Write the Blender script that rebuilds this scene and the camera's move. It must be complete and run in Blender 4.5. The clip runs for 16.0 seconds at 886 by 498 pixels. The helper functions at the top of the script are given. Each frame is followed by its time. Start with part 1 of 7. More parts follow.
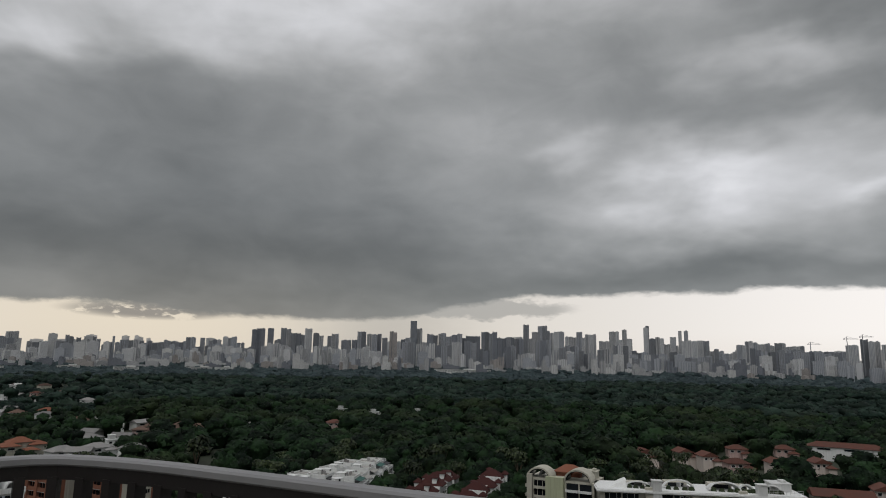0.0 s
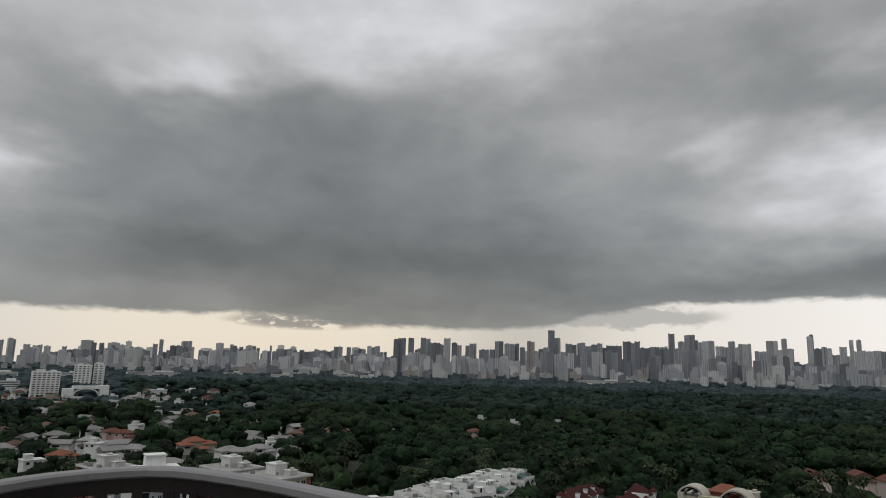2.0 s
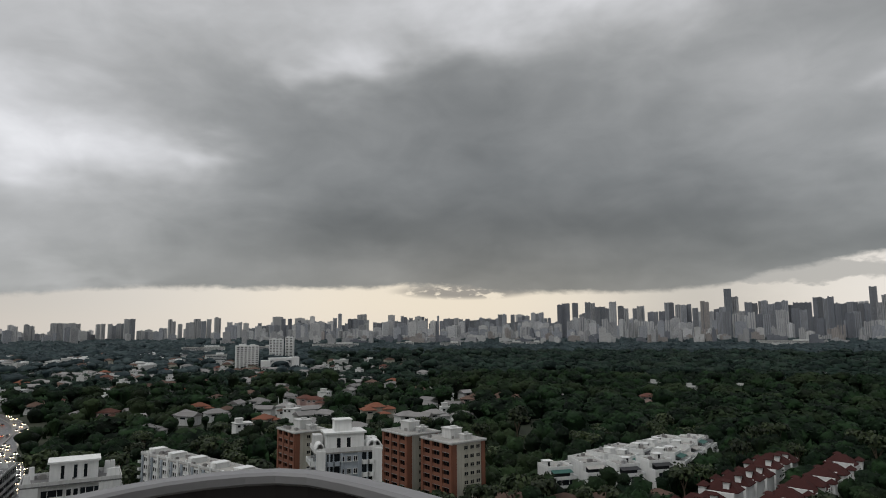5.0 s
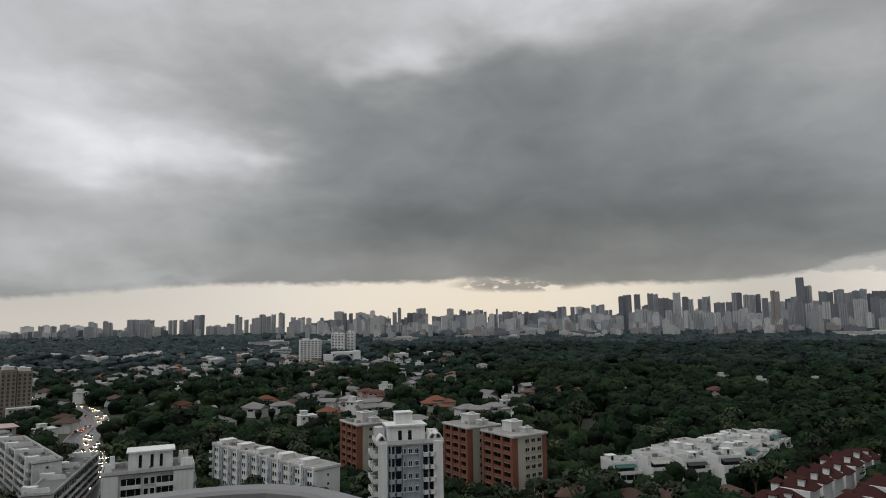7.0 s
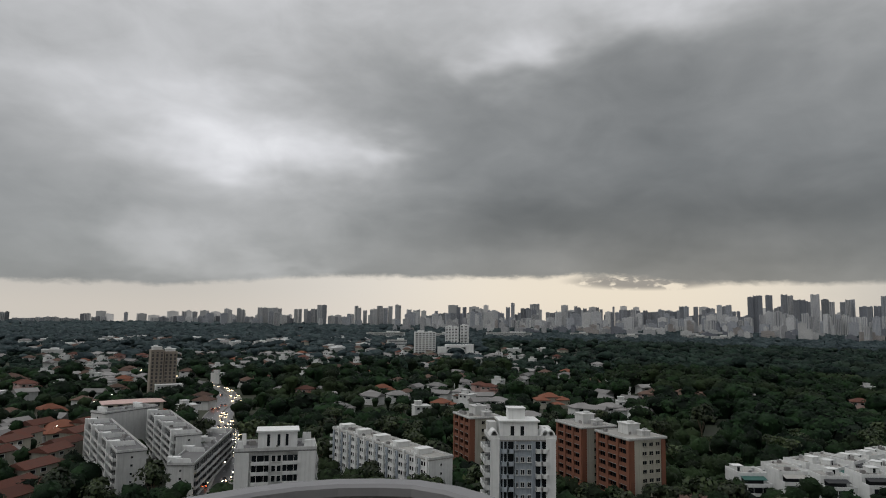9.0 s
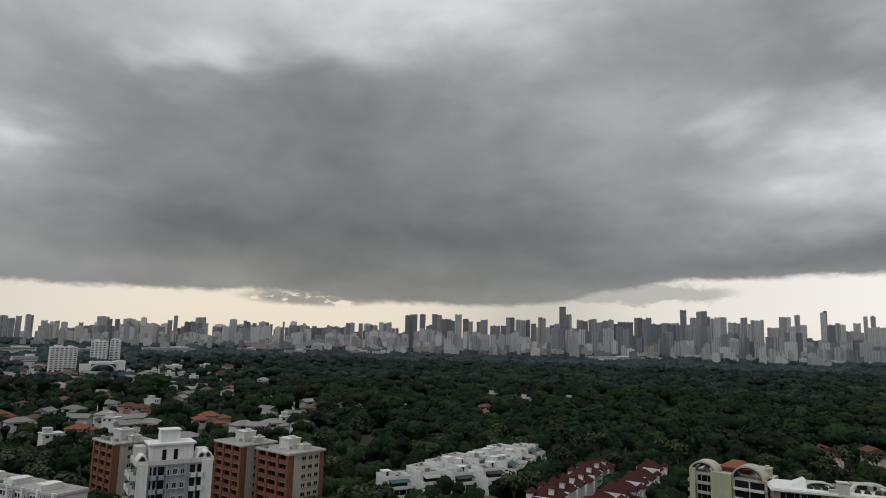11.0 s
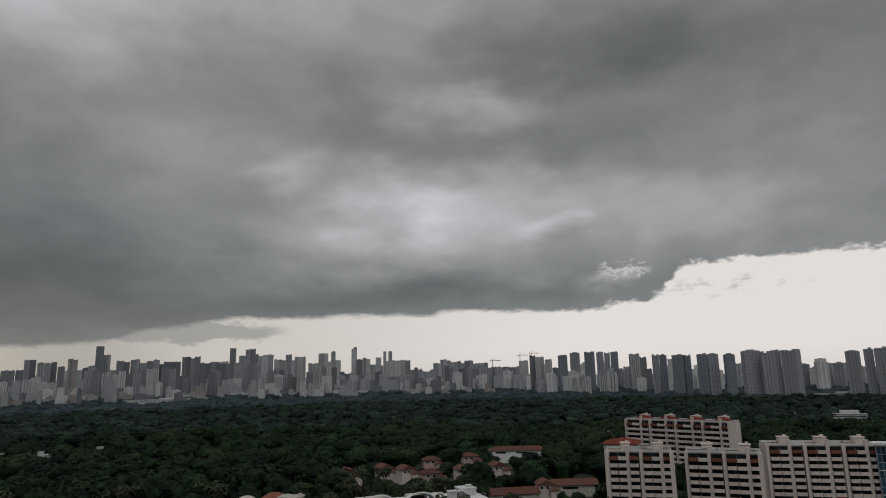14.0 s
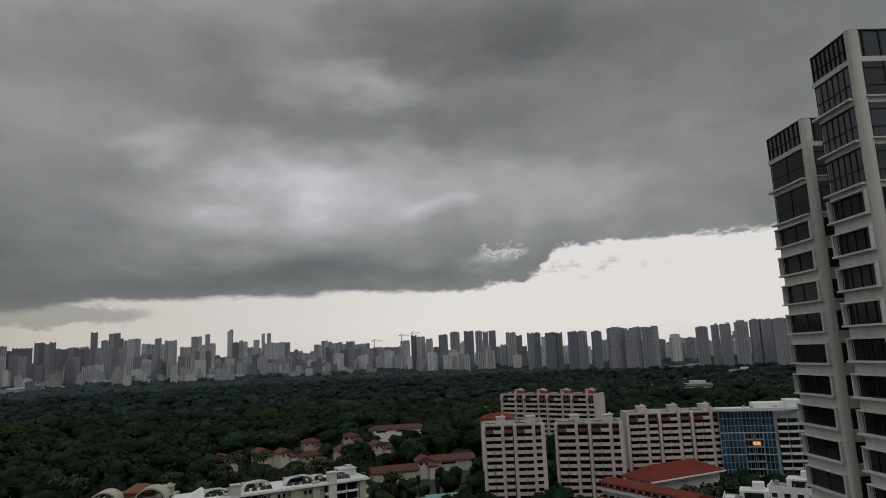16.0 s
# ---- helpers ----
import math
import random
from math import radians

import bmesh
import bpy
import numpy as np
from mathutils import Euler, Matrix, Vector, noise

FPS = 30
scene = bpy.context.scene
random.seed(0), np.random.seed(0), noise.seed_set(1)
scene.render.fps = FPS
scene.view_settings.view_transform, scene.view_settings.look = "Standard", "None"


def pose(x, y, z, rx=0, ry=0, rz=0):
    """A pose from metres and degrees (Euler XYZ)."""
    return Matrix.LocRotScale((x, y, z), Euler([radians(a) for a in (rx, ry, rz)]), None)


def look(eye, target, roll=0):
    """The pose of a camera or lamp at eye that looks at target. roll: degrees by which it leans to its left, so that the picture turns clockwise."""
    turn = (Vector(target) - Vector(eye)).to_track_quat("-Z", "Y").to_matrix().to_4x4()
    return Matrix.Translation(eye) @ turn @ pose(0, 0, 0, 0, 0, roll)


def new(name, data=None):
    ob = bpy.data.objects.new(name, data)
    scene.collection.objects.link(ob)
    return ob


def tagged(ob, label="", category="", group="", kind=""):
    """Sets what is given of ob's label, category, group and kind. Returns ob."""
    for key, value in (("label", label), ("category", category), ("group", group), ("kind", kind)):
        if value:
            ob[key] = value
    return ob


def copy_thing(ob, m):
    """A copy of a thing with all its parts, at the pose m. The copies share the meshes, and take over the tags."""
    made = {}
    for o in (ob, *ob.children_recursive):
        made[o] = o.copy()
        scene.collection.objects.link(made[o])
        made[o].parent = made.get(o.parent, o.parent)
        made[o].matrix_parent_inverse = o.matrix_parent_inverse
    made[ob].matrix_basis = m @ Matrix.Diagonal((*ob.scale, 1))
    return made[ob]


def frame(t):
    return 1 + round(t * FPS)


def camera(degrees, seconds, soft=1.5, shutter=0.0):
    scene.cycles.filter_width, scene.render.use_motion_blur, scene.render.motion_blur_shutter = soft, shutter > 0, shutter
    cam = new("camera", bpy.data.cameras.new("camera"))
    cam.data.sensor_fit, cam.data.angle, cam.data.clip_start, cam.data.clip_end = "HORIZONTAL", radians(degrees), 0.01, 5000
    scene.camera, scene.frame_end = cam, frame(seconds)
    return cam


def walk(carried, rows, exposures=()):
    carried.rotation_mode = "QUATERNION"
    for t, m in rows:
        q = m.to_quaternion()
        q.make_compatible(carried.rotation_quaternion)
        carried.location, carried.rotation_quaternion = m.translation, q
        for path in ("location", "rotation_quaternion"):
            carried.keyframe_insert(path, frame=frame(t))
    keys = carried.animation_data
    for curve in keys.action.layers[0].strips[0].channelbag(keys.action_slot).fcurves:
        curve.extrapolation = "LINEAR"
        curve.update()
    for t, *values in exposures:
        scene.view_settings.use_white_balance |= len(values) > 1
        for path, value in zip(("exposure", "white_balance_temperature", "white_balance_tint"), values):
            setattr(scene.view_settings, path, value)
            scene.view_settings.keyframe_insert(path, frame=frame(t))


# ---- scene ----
# ---------------------------------------------------------------- camera
EYE = 66.0
cam = camera(69.2, 16.0, soft=1.0)
# seconds, eye x, y, z, yaw, pitch, roll
ROWS = [
    (0, 0.000, -0.600, 0.000, -0.00, 9.55, -1.08),
    (0.5, 0.000, -0.550, 0.060, 0.24, 10.73, -0.96),
    (1, 0.000, -0.450, 0.080, 1.77, 10.68, 0.99),
    (1.5, 0.000, -0.300, 0.000, 6.72, 10.06, -0.08),
    (2, 0.000, -0.150, 0.000, 12.08, 10.12, -1.46),
    (2.5, 0.000, 0.000, 0.000, 19.02, 8.35, -2.92),
    (3, -0.200, 0.240, 0.000, 21.79, 8.73, -1.35),
    (3.5, -0.350, 0.330, 0.000, 20.21, 8.26, -0.35),
    (4, -0.330, 0.500, 0.000, 23.68, 8.43, -0.10),
    (4.2, -0.336, 0.546, 0.000, 25.36, 8.13, 0.07),
    (6.3, -0.394, 1.034, 0.000, 27.68, 5.49, 0.74),
    (6.5, -0.400, 1.080, 0.000, 29.58, 5.42, 0.65),
    (7, -0.400, 1.100, 0.000, 31.73, 6.54, 0.82),
    (7.5, -0.490, 1.070, 0.000, 37.77, 6.21, -0.64),
    (8, -0.580, 1.040, 0.000, 43.43, 5.28, -0.78),
    (8.2, -0.566, 1.045, 0.004, 45.73, 5.41, -0.68),
    (10.3, -0.414, 1.095, 0.046, 23.40, 7.55, -1.40),
    (10.5, -0.400, 1.100, 0.050, 20.00, 7.60, -1.45),
    (11, -0.367, 1.083, 0.050, 13.08, 8.01, -1.50),
    (11.5, -0.333, 1.067, 0.050, 5.66, 7.03, -1.25),
    (12, -0.300, 1.050, 0.050, -0.14, 7.32, -0.82),
    (12.5, -0.263, 1.012, 0.050, -5.77, 9.96, -0.02),
    (13, -0.225, 0.975, 0.050, -13.07, 11.59, 0.59),
    (13.5, -0.188, 0.938, 0.050, -20.55, 12.49, 1.19),
    (14, -0.150, 0.900, 0.050, -25.13, 11.47, 1.24),
    (14.5, -0.112, 0.863, 0.050, -29.40, 11.02, 0.85),
    (15, -0.075, 0.825, 0.050, -31.47, 10.51, 0.68),
    (15.5, -0.037, 0.787, 0.050, -33.00, 9.77, 1.67),
    (16, 0.000, 0.750, 0.050, -35.49, 9.42, 2.47),
]
walk(cam, [(t, pose(x, y, EYE + z, 90 + p, r, w)) for t, x, y, z, w, p, r in ROWS],
     exposures=[(0.0, 0.32), (3.0, 0.45), (8.0, 0.42), (11.0, 0.43), (12.0, 0.34), (12.9, 0.26), (13.7, 0.0), (14.5, -0.05), (16.0, -0.05)])


# ---------------------------------------------------------------- world and light
class Nodes:
    """Small helper to write shader arithmetic."""

    def __init__(self, tree):
        self.tree = tree

    def add(self, kind):
        return self.tree.nodes.new(kind)

    def put(self, socket, value):
        if isinstance(value, bpy.types.NodeSocket):
            self.tree.links.new(value, socket)
        else:
            socket.default_value = value

    def math(self, op, a, b=0.0, c=0.0):
        node = self.add("ShaderNodeMath")
        node.operation = op
        for socket, value in zip(node.inputs, (a, b, c)):
            self.put(socket, value)
        return node.outputs[0]

    def vec(self, op, a, b):
        node = self.add("ShaderNodeVectorMath")
        node.operation = op
        self.put(node.inputs[0], a)
        self.put(node.inputs[1], b)
        return node.outputs["Value"] if op == "DOT_PRODUCT" else node.outputs[0]

    def join(self, x, y, z=0.0):
        node = self.add("ShaderNodeCombineXYZ")
        for socket, value in zip(node.inputs, (x, y, z)):
            self.put(socket, value)
        return node.outputs[0]

    def noise(self, vector, scale, detail=4.0, rough=0.55, distortion=0.0, out="Fac"):
        node = self.add("ShaderNodeTexNoise")
        self.put(node.inputs["Vector"], vector)
        for key, value in (("Scale", scale), ("Detail", detail), ("Roughness", rough), ("Distortion", distortion)):
            self.put(node.inputs[key], value)
        return node.outputs[out]

    def span(self, value, a, b, c=0.0, d=1.0, smooth=True):
        node = self.add("ShaderNodeMapRange")
        node.interpolation_type = "SMOOTHSTEP" if smooth else "LINEAR"
        for key, v in zip(("Value", "From Min", "From Max", "To Min", "To Max"), (value, a, b, c, d)):
            self.put(node.inputs[key], v)
        return node.outputs[0]

    def ramp(self, value, stops, mode="LINEAR"):
        node = self.add("ShaderNodeValToRGB")
        node.color_ramp.interpolation = mode
        els = node.color_ramp.elements
        while len(els) < len(stops):
            els.new(0.5)
        for el, (p, col) in zip(els, stops):
            el.position = p
            el.color = (*col, 1) if isinstance(col, tuple) else (col, col, col, 1)
        self.put(node.inputs[0], value)
        return node.outputs[0]

    def mix(self, fac, a, b, mode="MIX"):
        node = self.add("ShaderNodeMix")
        node.data_type, node.blend_type = "RGBA", mode
        for socket, value in zip((node.inputs[0], node.inputs[6], node.inputs[7]), (fac, a, b)):
            self.put(socket, (*value, 1) if isinstance(value, tuple) and len(value) == 3 else value)
        return node.outputs[2]


SUN_AZ, SUN_EL = 200.0, 55.0
world = bpy.data.worlds.new("storm_sky")
scene.world = world
world.use_nodes = True
world.node_tree.nodes.clear()
N = Nodes(world.node_tree)
way = N.add("ShaderNodeTexCoord").outputs["Generated"]
sep = N.add("ShaderNodeSeparateXYZ")
N.put(sep.inputs[0], way)
deg = 180 / math.pi
az = N.math("MULTIPLY", N.math("ARCTAN2", sep.outputs[0], sep.outputs[1]), deg)
el = N.math("MULTIPLY", N.math("ARCSINE", sep.outputs[2]), deg)
# cloud deck seen in perspective
high = N.math("ADD", N.math("MAXIMUM", sep.outputs[2], 0.0), 0.16)
deck = N.join(N.math("DIVIDE", sep.outputs[0], high), N.math("DIVIDE", sep.outputs[1], high), 0.0)
plain = N.join(N.math("MULTIPLY", az, 0.05), N.math("MULTIPLY", el, 0.11), 0.0)
warp_a = N.math("SUBTRACT", N.noise(plain, 2.2, 3.5, 0.5), 0.5)
warp_b = N.math("SUBTRACT", N.noise(N.vec("ADD", plain, (7.3, 2.1, 0)), 2.2, 3.5, 0.5), 0.5)
az_w = N.math("MULTIPLY_ADD", warp_a, 14.0, az)
el_w = N.math("MULTIPLY_ADD", warp_b, 7.0, el)
place = N.join(az_w, el_w, 0.0)
total = None


def glow(a, e, w, h, amount):
    """A lighter or darker stretch of the cloud deck round azimuth a, height e (degrees)."""
    global total
    q = N.vec("MULTIPLY", N.vec("SUBTRACT", place, (a, e, 0)), (1 / w, 1 / h, 0))
    g = N.math("MULTIPLY", N.math("EXPONENT", N.math("MULTIPLY", N.vec("DOT_PRODUCT", q, q), -1.0)), amount)
    total = g if total is None else N.math("ADD", total, g)


glow(-28.5, 16.4, 16.6, 6.6, -0.030)
glow(1.7, 8.1, 17.7, 3.0, -0.030)
glow(18.4, 21.7, 7.6, 2.5, -0.060)
glow(20.1, 7.3, 11.1, 1.4, -0.050)
glow(21.8, 14.9, 5.5, 3.0, 0.280)
glow(11.4, 18.2, 3.0, 1.5, 0.100)
glow(31.0, 14.9, 7.6, 3.0, 0.160)
glow(-7.8, 28.6, 15.1, 4.5, 0.200)
glow(-34.8, 23.5, 5.5, 3.0, 0.180)
glow(30.9, 23.4, 6.1, 1.8, 0.120)
glow(15.6, 12.0, 9.1, 2.5, 0.080)
glow(-57.3, 14.0, 8.6, 2.8, 0.250)
glow(-63.4, 17.1, 10.1, 3.0, 0.140)
glow(-36.8, 22.8, 4.0, 2.0, 0.140)
glow(-49.2, 14.9, 4.0, 1.5, 0.100)
glow(-64.3, 5.6, 6.1, 2.0, 0.100)
glow(-25.2, 26.6, 10.1, 2.5, 0.120)
glow(-56.9, 4.3, 4.0, 0.6, 0.080)
glow(-28.1, 16.0, 12.6, 4.5, -0.040)
glow(-38.4, 8.6, 10.1, 2.5, -0.040)
glow(35.6, 13.4, 2.5, 1.0, 0.150)
glow(25.3, 24.0, 5.0, 1.5, 0.050)
glow(45.6, 13.8, 10.1, 2.0, 0.100)
glow(33.2, 21.0, 7.6, 1.8, -0.050)
glow(41.5, 27.1, 20.2, 4.0, -0.050)
glow(32.9, 7.7, 10.1, 1.4, -0.040)
glow(39.7, 8.2, 1.6, 0.6, 0.16)
glow(-65.0, 29.0, 24.0, 13.0, 0.2)
glow(-28.0, 33.0, 34.0, 8.0, 0.16)
glow(20.0, 31.0, 20.0, 6.0, 0.1)
glow(26.0, 14.0, 16.0, 5.0, 0.05)
# further
glow(-54.5, 22.7, 6.5, 4.6, -0.027)
glow(-33.3, 24.2, 6.5, 4.6, -0.027)
glow(-33.4, 16.6, 6.5, 4.6, 0.037)
glow(-62.7, 7.8, 6.5, 4.6, 0.051)
glow(-54.1, 8.3, 6.5, 4.6, 0.051)
glow(-33.0, 22.8, 6.5, 4.6, -0.053)
glow(-24.1, 24.7, 6.5, 4.6, -0.038)
glow(-13.8, 26.3, 6.5, 4.6, -0.029)
glow(-2.6, 27.1, 6.5, 4.6, -0.020)
glow(-31.5, 9.4, 6.5, 4.6, -0.023)
glow(-22.8, 10.3, 6.5, 4.6, -0.023)
glow(-12.9, 11.1, 6.5, 4.6, -0.023)
glow(-3.2, 25.1, 6.5, 4.6, -0.038)
glow(5.9, 26.9, 6.5, 4.6, -0.053)
glow(16.4, 28.2, 6.5, 4.6, -0.038)
glow(27.8, 28.7, 6.5, 4.6, -0.038)
glow(-2.5, 18.5, 6.5, 4.6, -0.016)
glow(16.6, 20.7, 6.5, 4.6, 0.023)
glow(-1.9, 11.7, 6.5, 4.6, -0.023)
glow(-8.3, 22.1, 6.5, 4.6, 0.031)
glow(0.4, 20.4, 6.5, 4.6, 0.066)
glow(-29.5, 16.5, 6.5, 4.6, 0.037)
glow(-18.7, 16.0, 6.5, 4.6, 0.024)
glow(-0.1, 13.8, 6.5, 4.6, 0.037)
glow(-29.7, 8.6, 6.5, 4.6, -0.021)
glow(-19.0, 8.2, 6.5, 4.6, -0.039)
glow(-9.2, 7.7, 6.5, 4.6, -0.030)
glow(-0.6, 7.0, 6.5, 4.6, -0.021)
glow(1.5, 27.2, 6.5, 4.6, -0.020)
glow(12.8, 26.8, 6.5, 4.6, -0.020)
glow(23.2, 25.6, 6.5, 4.6, 0.036)
glow(32.2, 24.0, 6.5, 4.6, 0.036)
glow(1.6, 19.6, 6.5, 4.6, 0.018)
glow(12.6, 19.4, 6.5, 4.6, 0.038)
glow(22.8, 18.5, 6.5, 4.6, 0.028)
glow(31.6, 17.4, 6.5, 4.6, 0.018)
glow(12.5, 11.6, 6.5, 4.6, 0.018)
glow(31.1, 10.5, 6.5, 4.6, 0.018)
glow(31.9, 28.6, 6.5, 4.6, -0.050)
glow(43.3, 27.8, 6.5, 4.6, -0.039)
glow(42.8, 20.4, 6.5, 4.6, 0.031)
glow(53.0, 19.1, 6.5, 4.6, 0.037)
glow(61.8, 17.6, 6.5, 4.6, 0.037)
glow(42.4, 12.6, 6.5, 4.6, 0.051)
glow(52.3, 11.8, 6.5, 4.6, 0.037)
glow(61.0, 10.8, 6.5, 4.6, 0.024)

glow(-45.0, 20.0, 6.0, 3.0, -0.03)
glow(-71.0, 15.0, 11.0, 9.0, 0.06)
glow(9.0, 22.0, 9.0, 6.0, 0.03)
glow(10.0, 28.0, 12.0, 3.0, -0.05)
big = N.math("SUBTRACT", N.noise(deck, 0.9, 4, 0.5, 0.3), 0.5)
fine = N.math("SUBTRACT", N.noise(N.join(N.math("MULTIPLY", az, 0.06), N.math("MULTIPLY", el, 0.10), 9.0), 1.5, 6, 0.56, 0.5), 0.5)
streak = N.math("SUBTRACT", N.noise(N.join(N.math("MULTIPLY", az, 0.05), N.math("MULTIPLY", el, 0.09), 3.0), 3.0, 6, 0.54, 0.6), 0.5)
lit = N.math("ADD", total, 0.18)
lit = N.math("ADD", lit, N.span(el, 22, 75, 0.0, 0.42))
lit = N.math("MULTIPLY_ADD", big, 0.05, lit)
lit = N.math("MULTIPLY", lit, N.math("MULTIPLY_ADD", fine, 0.34, 1.0))
lit = N.math("MULTIPLY", lit, N.math("MULTIPLY_ADD", streak, 0.42, 1.0))
lit = N.math("MAXIMUM", lit, 0.06)
# dark grey belly to paler grey tops
hue = N.ramp(N.span(lit, 0.08, 0.5, 0, 1, False), [(0, (0.96, 1.0, 0.99)), (0.5, (0.99, 1.0, 1.005)), (1, (0.985, 0.99, 1.02))])
warm = N.math("EXPONENT", N.math("MULTIPLY", N.math("POWER", N.math("DIVIDE", N.math("ADD", az, 22.0), 24.0), 2.0), -1.0))
warm = N.math("MULTIPLY", warm, N.span(el, 14, 2))
hue = N.mix(N.math("MULTIPLY", warm, 0.7), hue, (1.06, 1.0, 0.9))
cloud = N.mix(1.0, hue, N.join(lit, lit, lit), "MULTIPLY")
# clear strip under the cloud's edge
edge = N.ramp(N.span(az, -90, 90, 0, 1, False), [
    (0.00, 0.10), (0.13, 0.115), (0.22, 0.172), (0.30, 0.178), (0.35, 0.190), (0.386, 0.156), (0.42, 0.152),
    (0.455, 0.150), (0.482, 0.170), (0.51, 0.225), (0.54, 0.268), (0.60, 0.279), (0.63, 0.277), (0.647, 0.298),
    (0.68, 0.280), (0.715, 0.284), (0.738, 0.318), (0.745, 0.345), (0.756, 0.449), (0.78, 0.457), (0.845, 0.449),
    (0.90, 0.40), (1.0, 0.30)], "EASE")
edge = N.math("MULTIPLY", edge, 20.0)
ragged = N.math("SUBTRACT", N.noise(N.join(N.math("MULTIPLY", az, 0.35), N.math("MULTIPLY", el, 0.9), 0.0), 1.1, 6, 0.6), 0.5)
above = N.math("SUBTRACT", N.math("MULTIPLY_ADD", ragged, N.span(az, 34, 42, 0.9, 2.2), el), edge)
curl = N.math("SUBTRACT", N.noise(N.join(N.math("MULTIPLY", az, 0.9), N.math("MULTIPLY", el, 1.3), 2.0), 1.3, 5, 0.62, 0.8), 0.5)
above = N.math("MULTIPLY_ADD", curl, N.span(az, 33, 41, 0.3, 1.0), above)
covered = N.span(above, -0.24, 0.34)
# a torn hole near the cloud's trailing tip
hole_q = N.vec("MULTIPLY", N.vec("SUBTRACT", N.join(az, N.math("MULTIPLY_ADD", curl, 3.2, el), 0), (41.3, 8.9, 0)), (1 / 2.1, 1 / 0.5, 0))
covered = N.math("MULTIPLY", covered, N.span(N.vec("DOT_PRODUCT", hole_q, hole_q), 0.1, 1.6, 0.5, 1.0))
# pale shelf of rain cloud hanging under the main edge
shelf_q = N.vec("MULTIPLY", N.vec("SUBTRACT", N.join(az, N.math("MULTIPLY_ADD", ragged, 2.0, el), 0), (3.0, 4.3, 0)), (1 / 8.6, 1 / 0.95, 0))
shelf = N.span(N.vec("DOT_PRODUCT", shelf_q, shelf_q), 1.2, 0.55, 0.0, 0.8)
# scraps of low cloud
scrap_q = N.vec("MULTIPLY", N.vec("SUBTRACT", N.join(az, el, 0), (-24.5, 3.3, 0)), (1 / 6.5, 1 / 0.75, 0))
scrap_n = N.noise(N.join(N.math("MULTIPLY", az, 0.45), N.math("MULTIPLY", el, 1.1), 5.0), 1.3, 5, 0.6)
scrap = N.math("MULTIPLY", N.span(N.vec("DOT_PRODUCT", scrap_q, scrap_q), 1.3, 0.2), N.span(scrap_n, 0.4, 0.52, 0.0, 0.9))
scrap_r = N.vec("MULTIPLY", N.vec("SUBTRACT", N.join(az, el, 0), (49.5, 7.0, 0)), (1 / 6.0, 1 / 1.0, 0))
scrap2 = N.math("MULTIPLY", N.span(N.vec("DOT_PRODUCT", scrap_r, scrap_r), 1.3, 0.2), N.span(scrap_n, 0.5, 0.66, 0.0, 0.5))
strip_warm = N.math("EXPONENT", N.math("MULTIPLY", N.math("POWER", N.math("DIVIDE", N.math("ADD", az, 25.0), 26.0), 2.0), -1.0))
strip = N.mix(strip_warm, N.mix(N.span(az, 5, 40), (0.58, 0.55, 0.52), (0.75, 0.715, 0.69)), (0.60, 0.53, 0.43))
strip = N.mix(N.span(az, -36, -66), strip, (0.40, 0.375, 0.345))
strip = N.mix(N.math("MULTIPLY", N.span(el, 2.6, 0.0), 0.25), strip, (0.55, 0.49, 0.42))
# a grey curtain of rain under the lowest part of the cloud
rain_q = N.math("POWER", N.math("DIVIDE", N.math("ADD", N.math("MULTIPLY_ADD", ragged, 3.0, az), 5.0), 8.0), 2.0)
strip = N.mix(N.math("MULTIPLY", N.math("EXPONENT", N.math("MULTIPLY", rain_q, -1.0)), 0.62), strip, (0.30, 0.285, 0.265))
low = N.mix(shelf, strip, (0.29, 0.28, 0.265))
low = N.mix(scrap, low, (0.19, 0.175, 0.16))
low = N.mix(scrap2, low, (0.34, 0.33, 0.325))
tone = N.mix(covered, low, cloud)
air = N.add("ShaderNodeTexSky")
air.sky_type, air.sun_disc, air.sun_elevation, air.sun_rotation = "NISHITA", False, radians(SUN_EL), radians(SUN_AZ)
above_deck = N.mix(1.0, air.outputs[0], (0.004, 0.004, 0.004), "MULTIPLY")
tone = N.mix(1.0, tone, above_deck, "ADD")
shine = N.add("ShaderNodeBackground")
N.put(shine.inputs[0], tone)
N.put(shine.inputs[1], 1.0)
N.put(N.add("ShaderNodeOutputWorld").inputs[0], shine.outputs[0])

sun_data = bpy.data.lights.new("sun", "SUN")
sun_data.energy, sun_data.angle, sun_data.color = 0.7, radians(40), (1.0, 0.98, 0.95)
sun = new("sun", sun_data)
sun_from = Vector((math.sin(radians(SUN_AZ)) * math.cos(radians(SUN_EL)), math.cos(radians(SUN_AZ)) * math.cos(radians(SUN_EL)), math.sin(radians(SUN_EL))))
sun.matrix_world = look(sun_from * 300, (0, 0, 0))


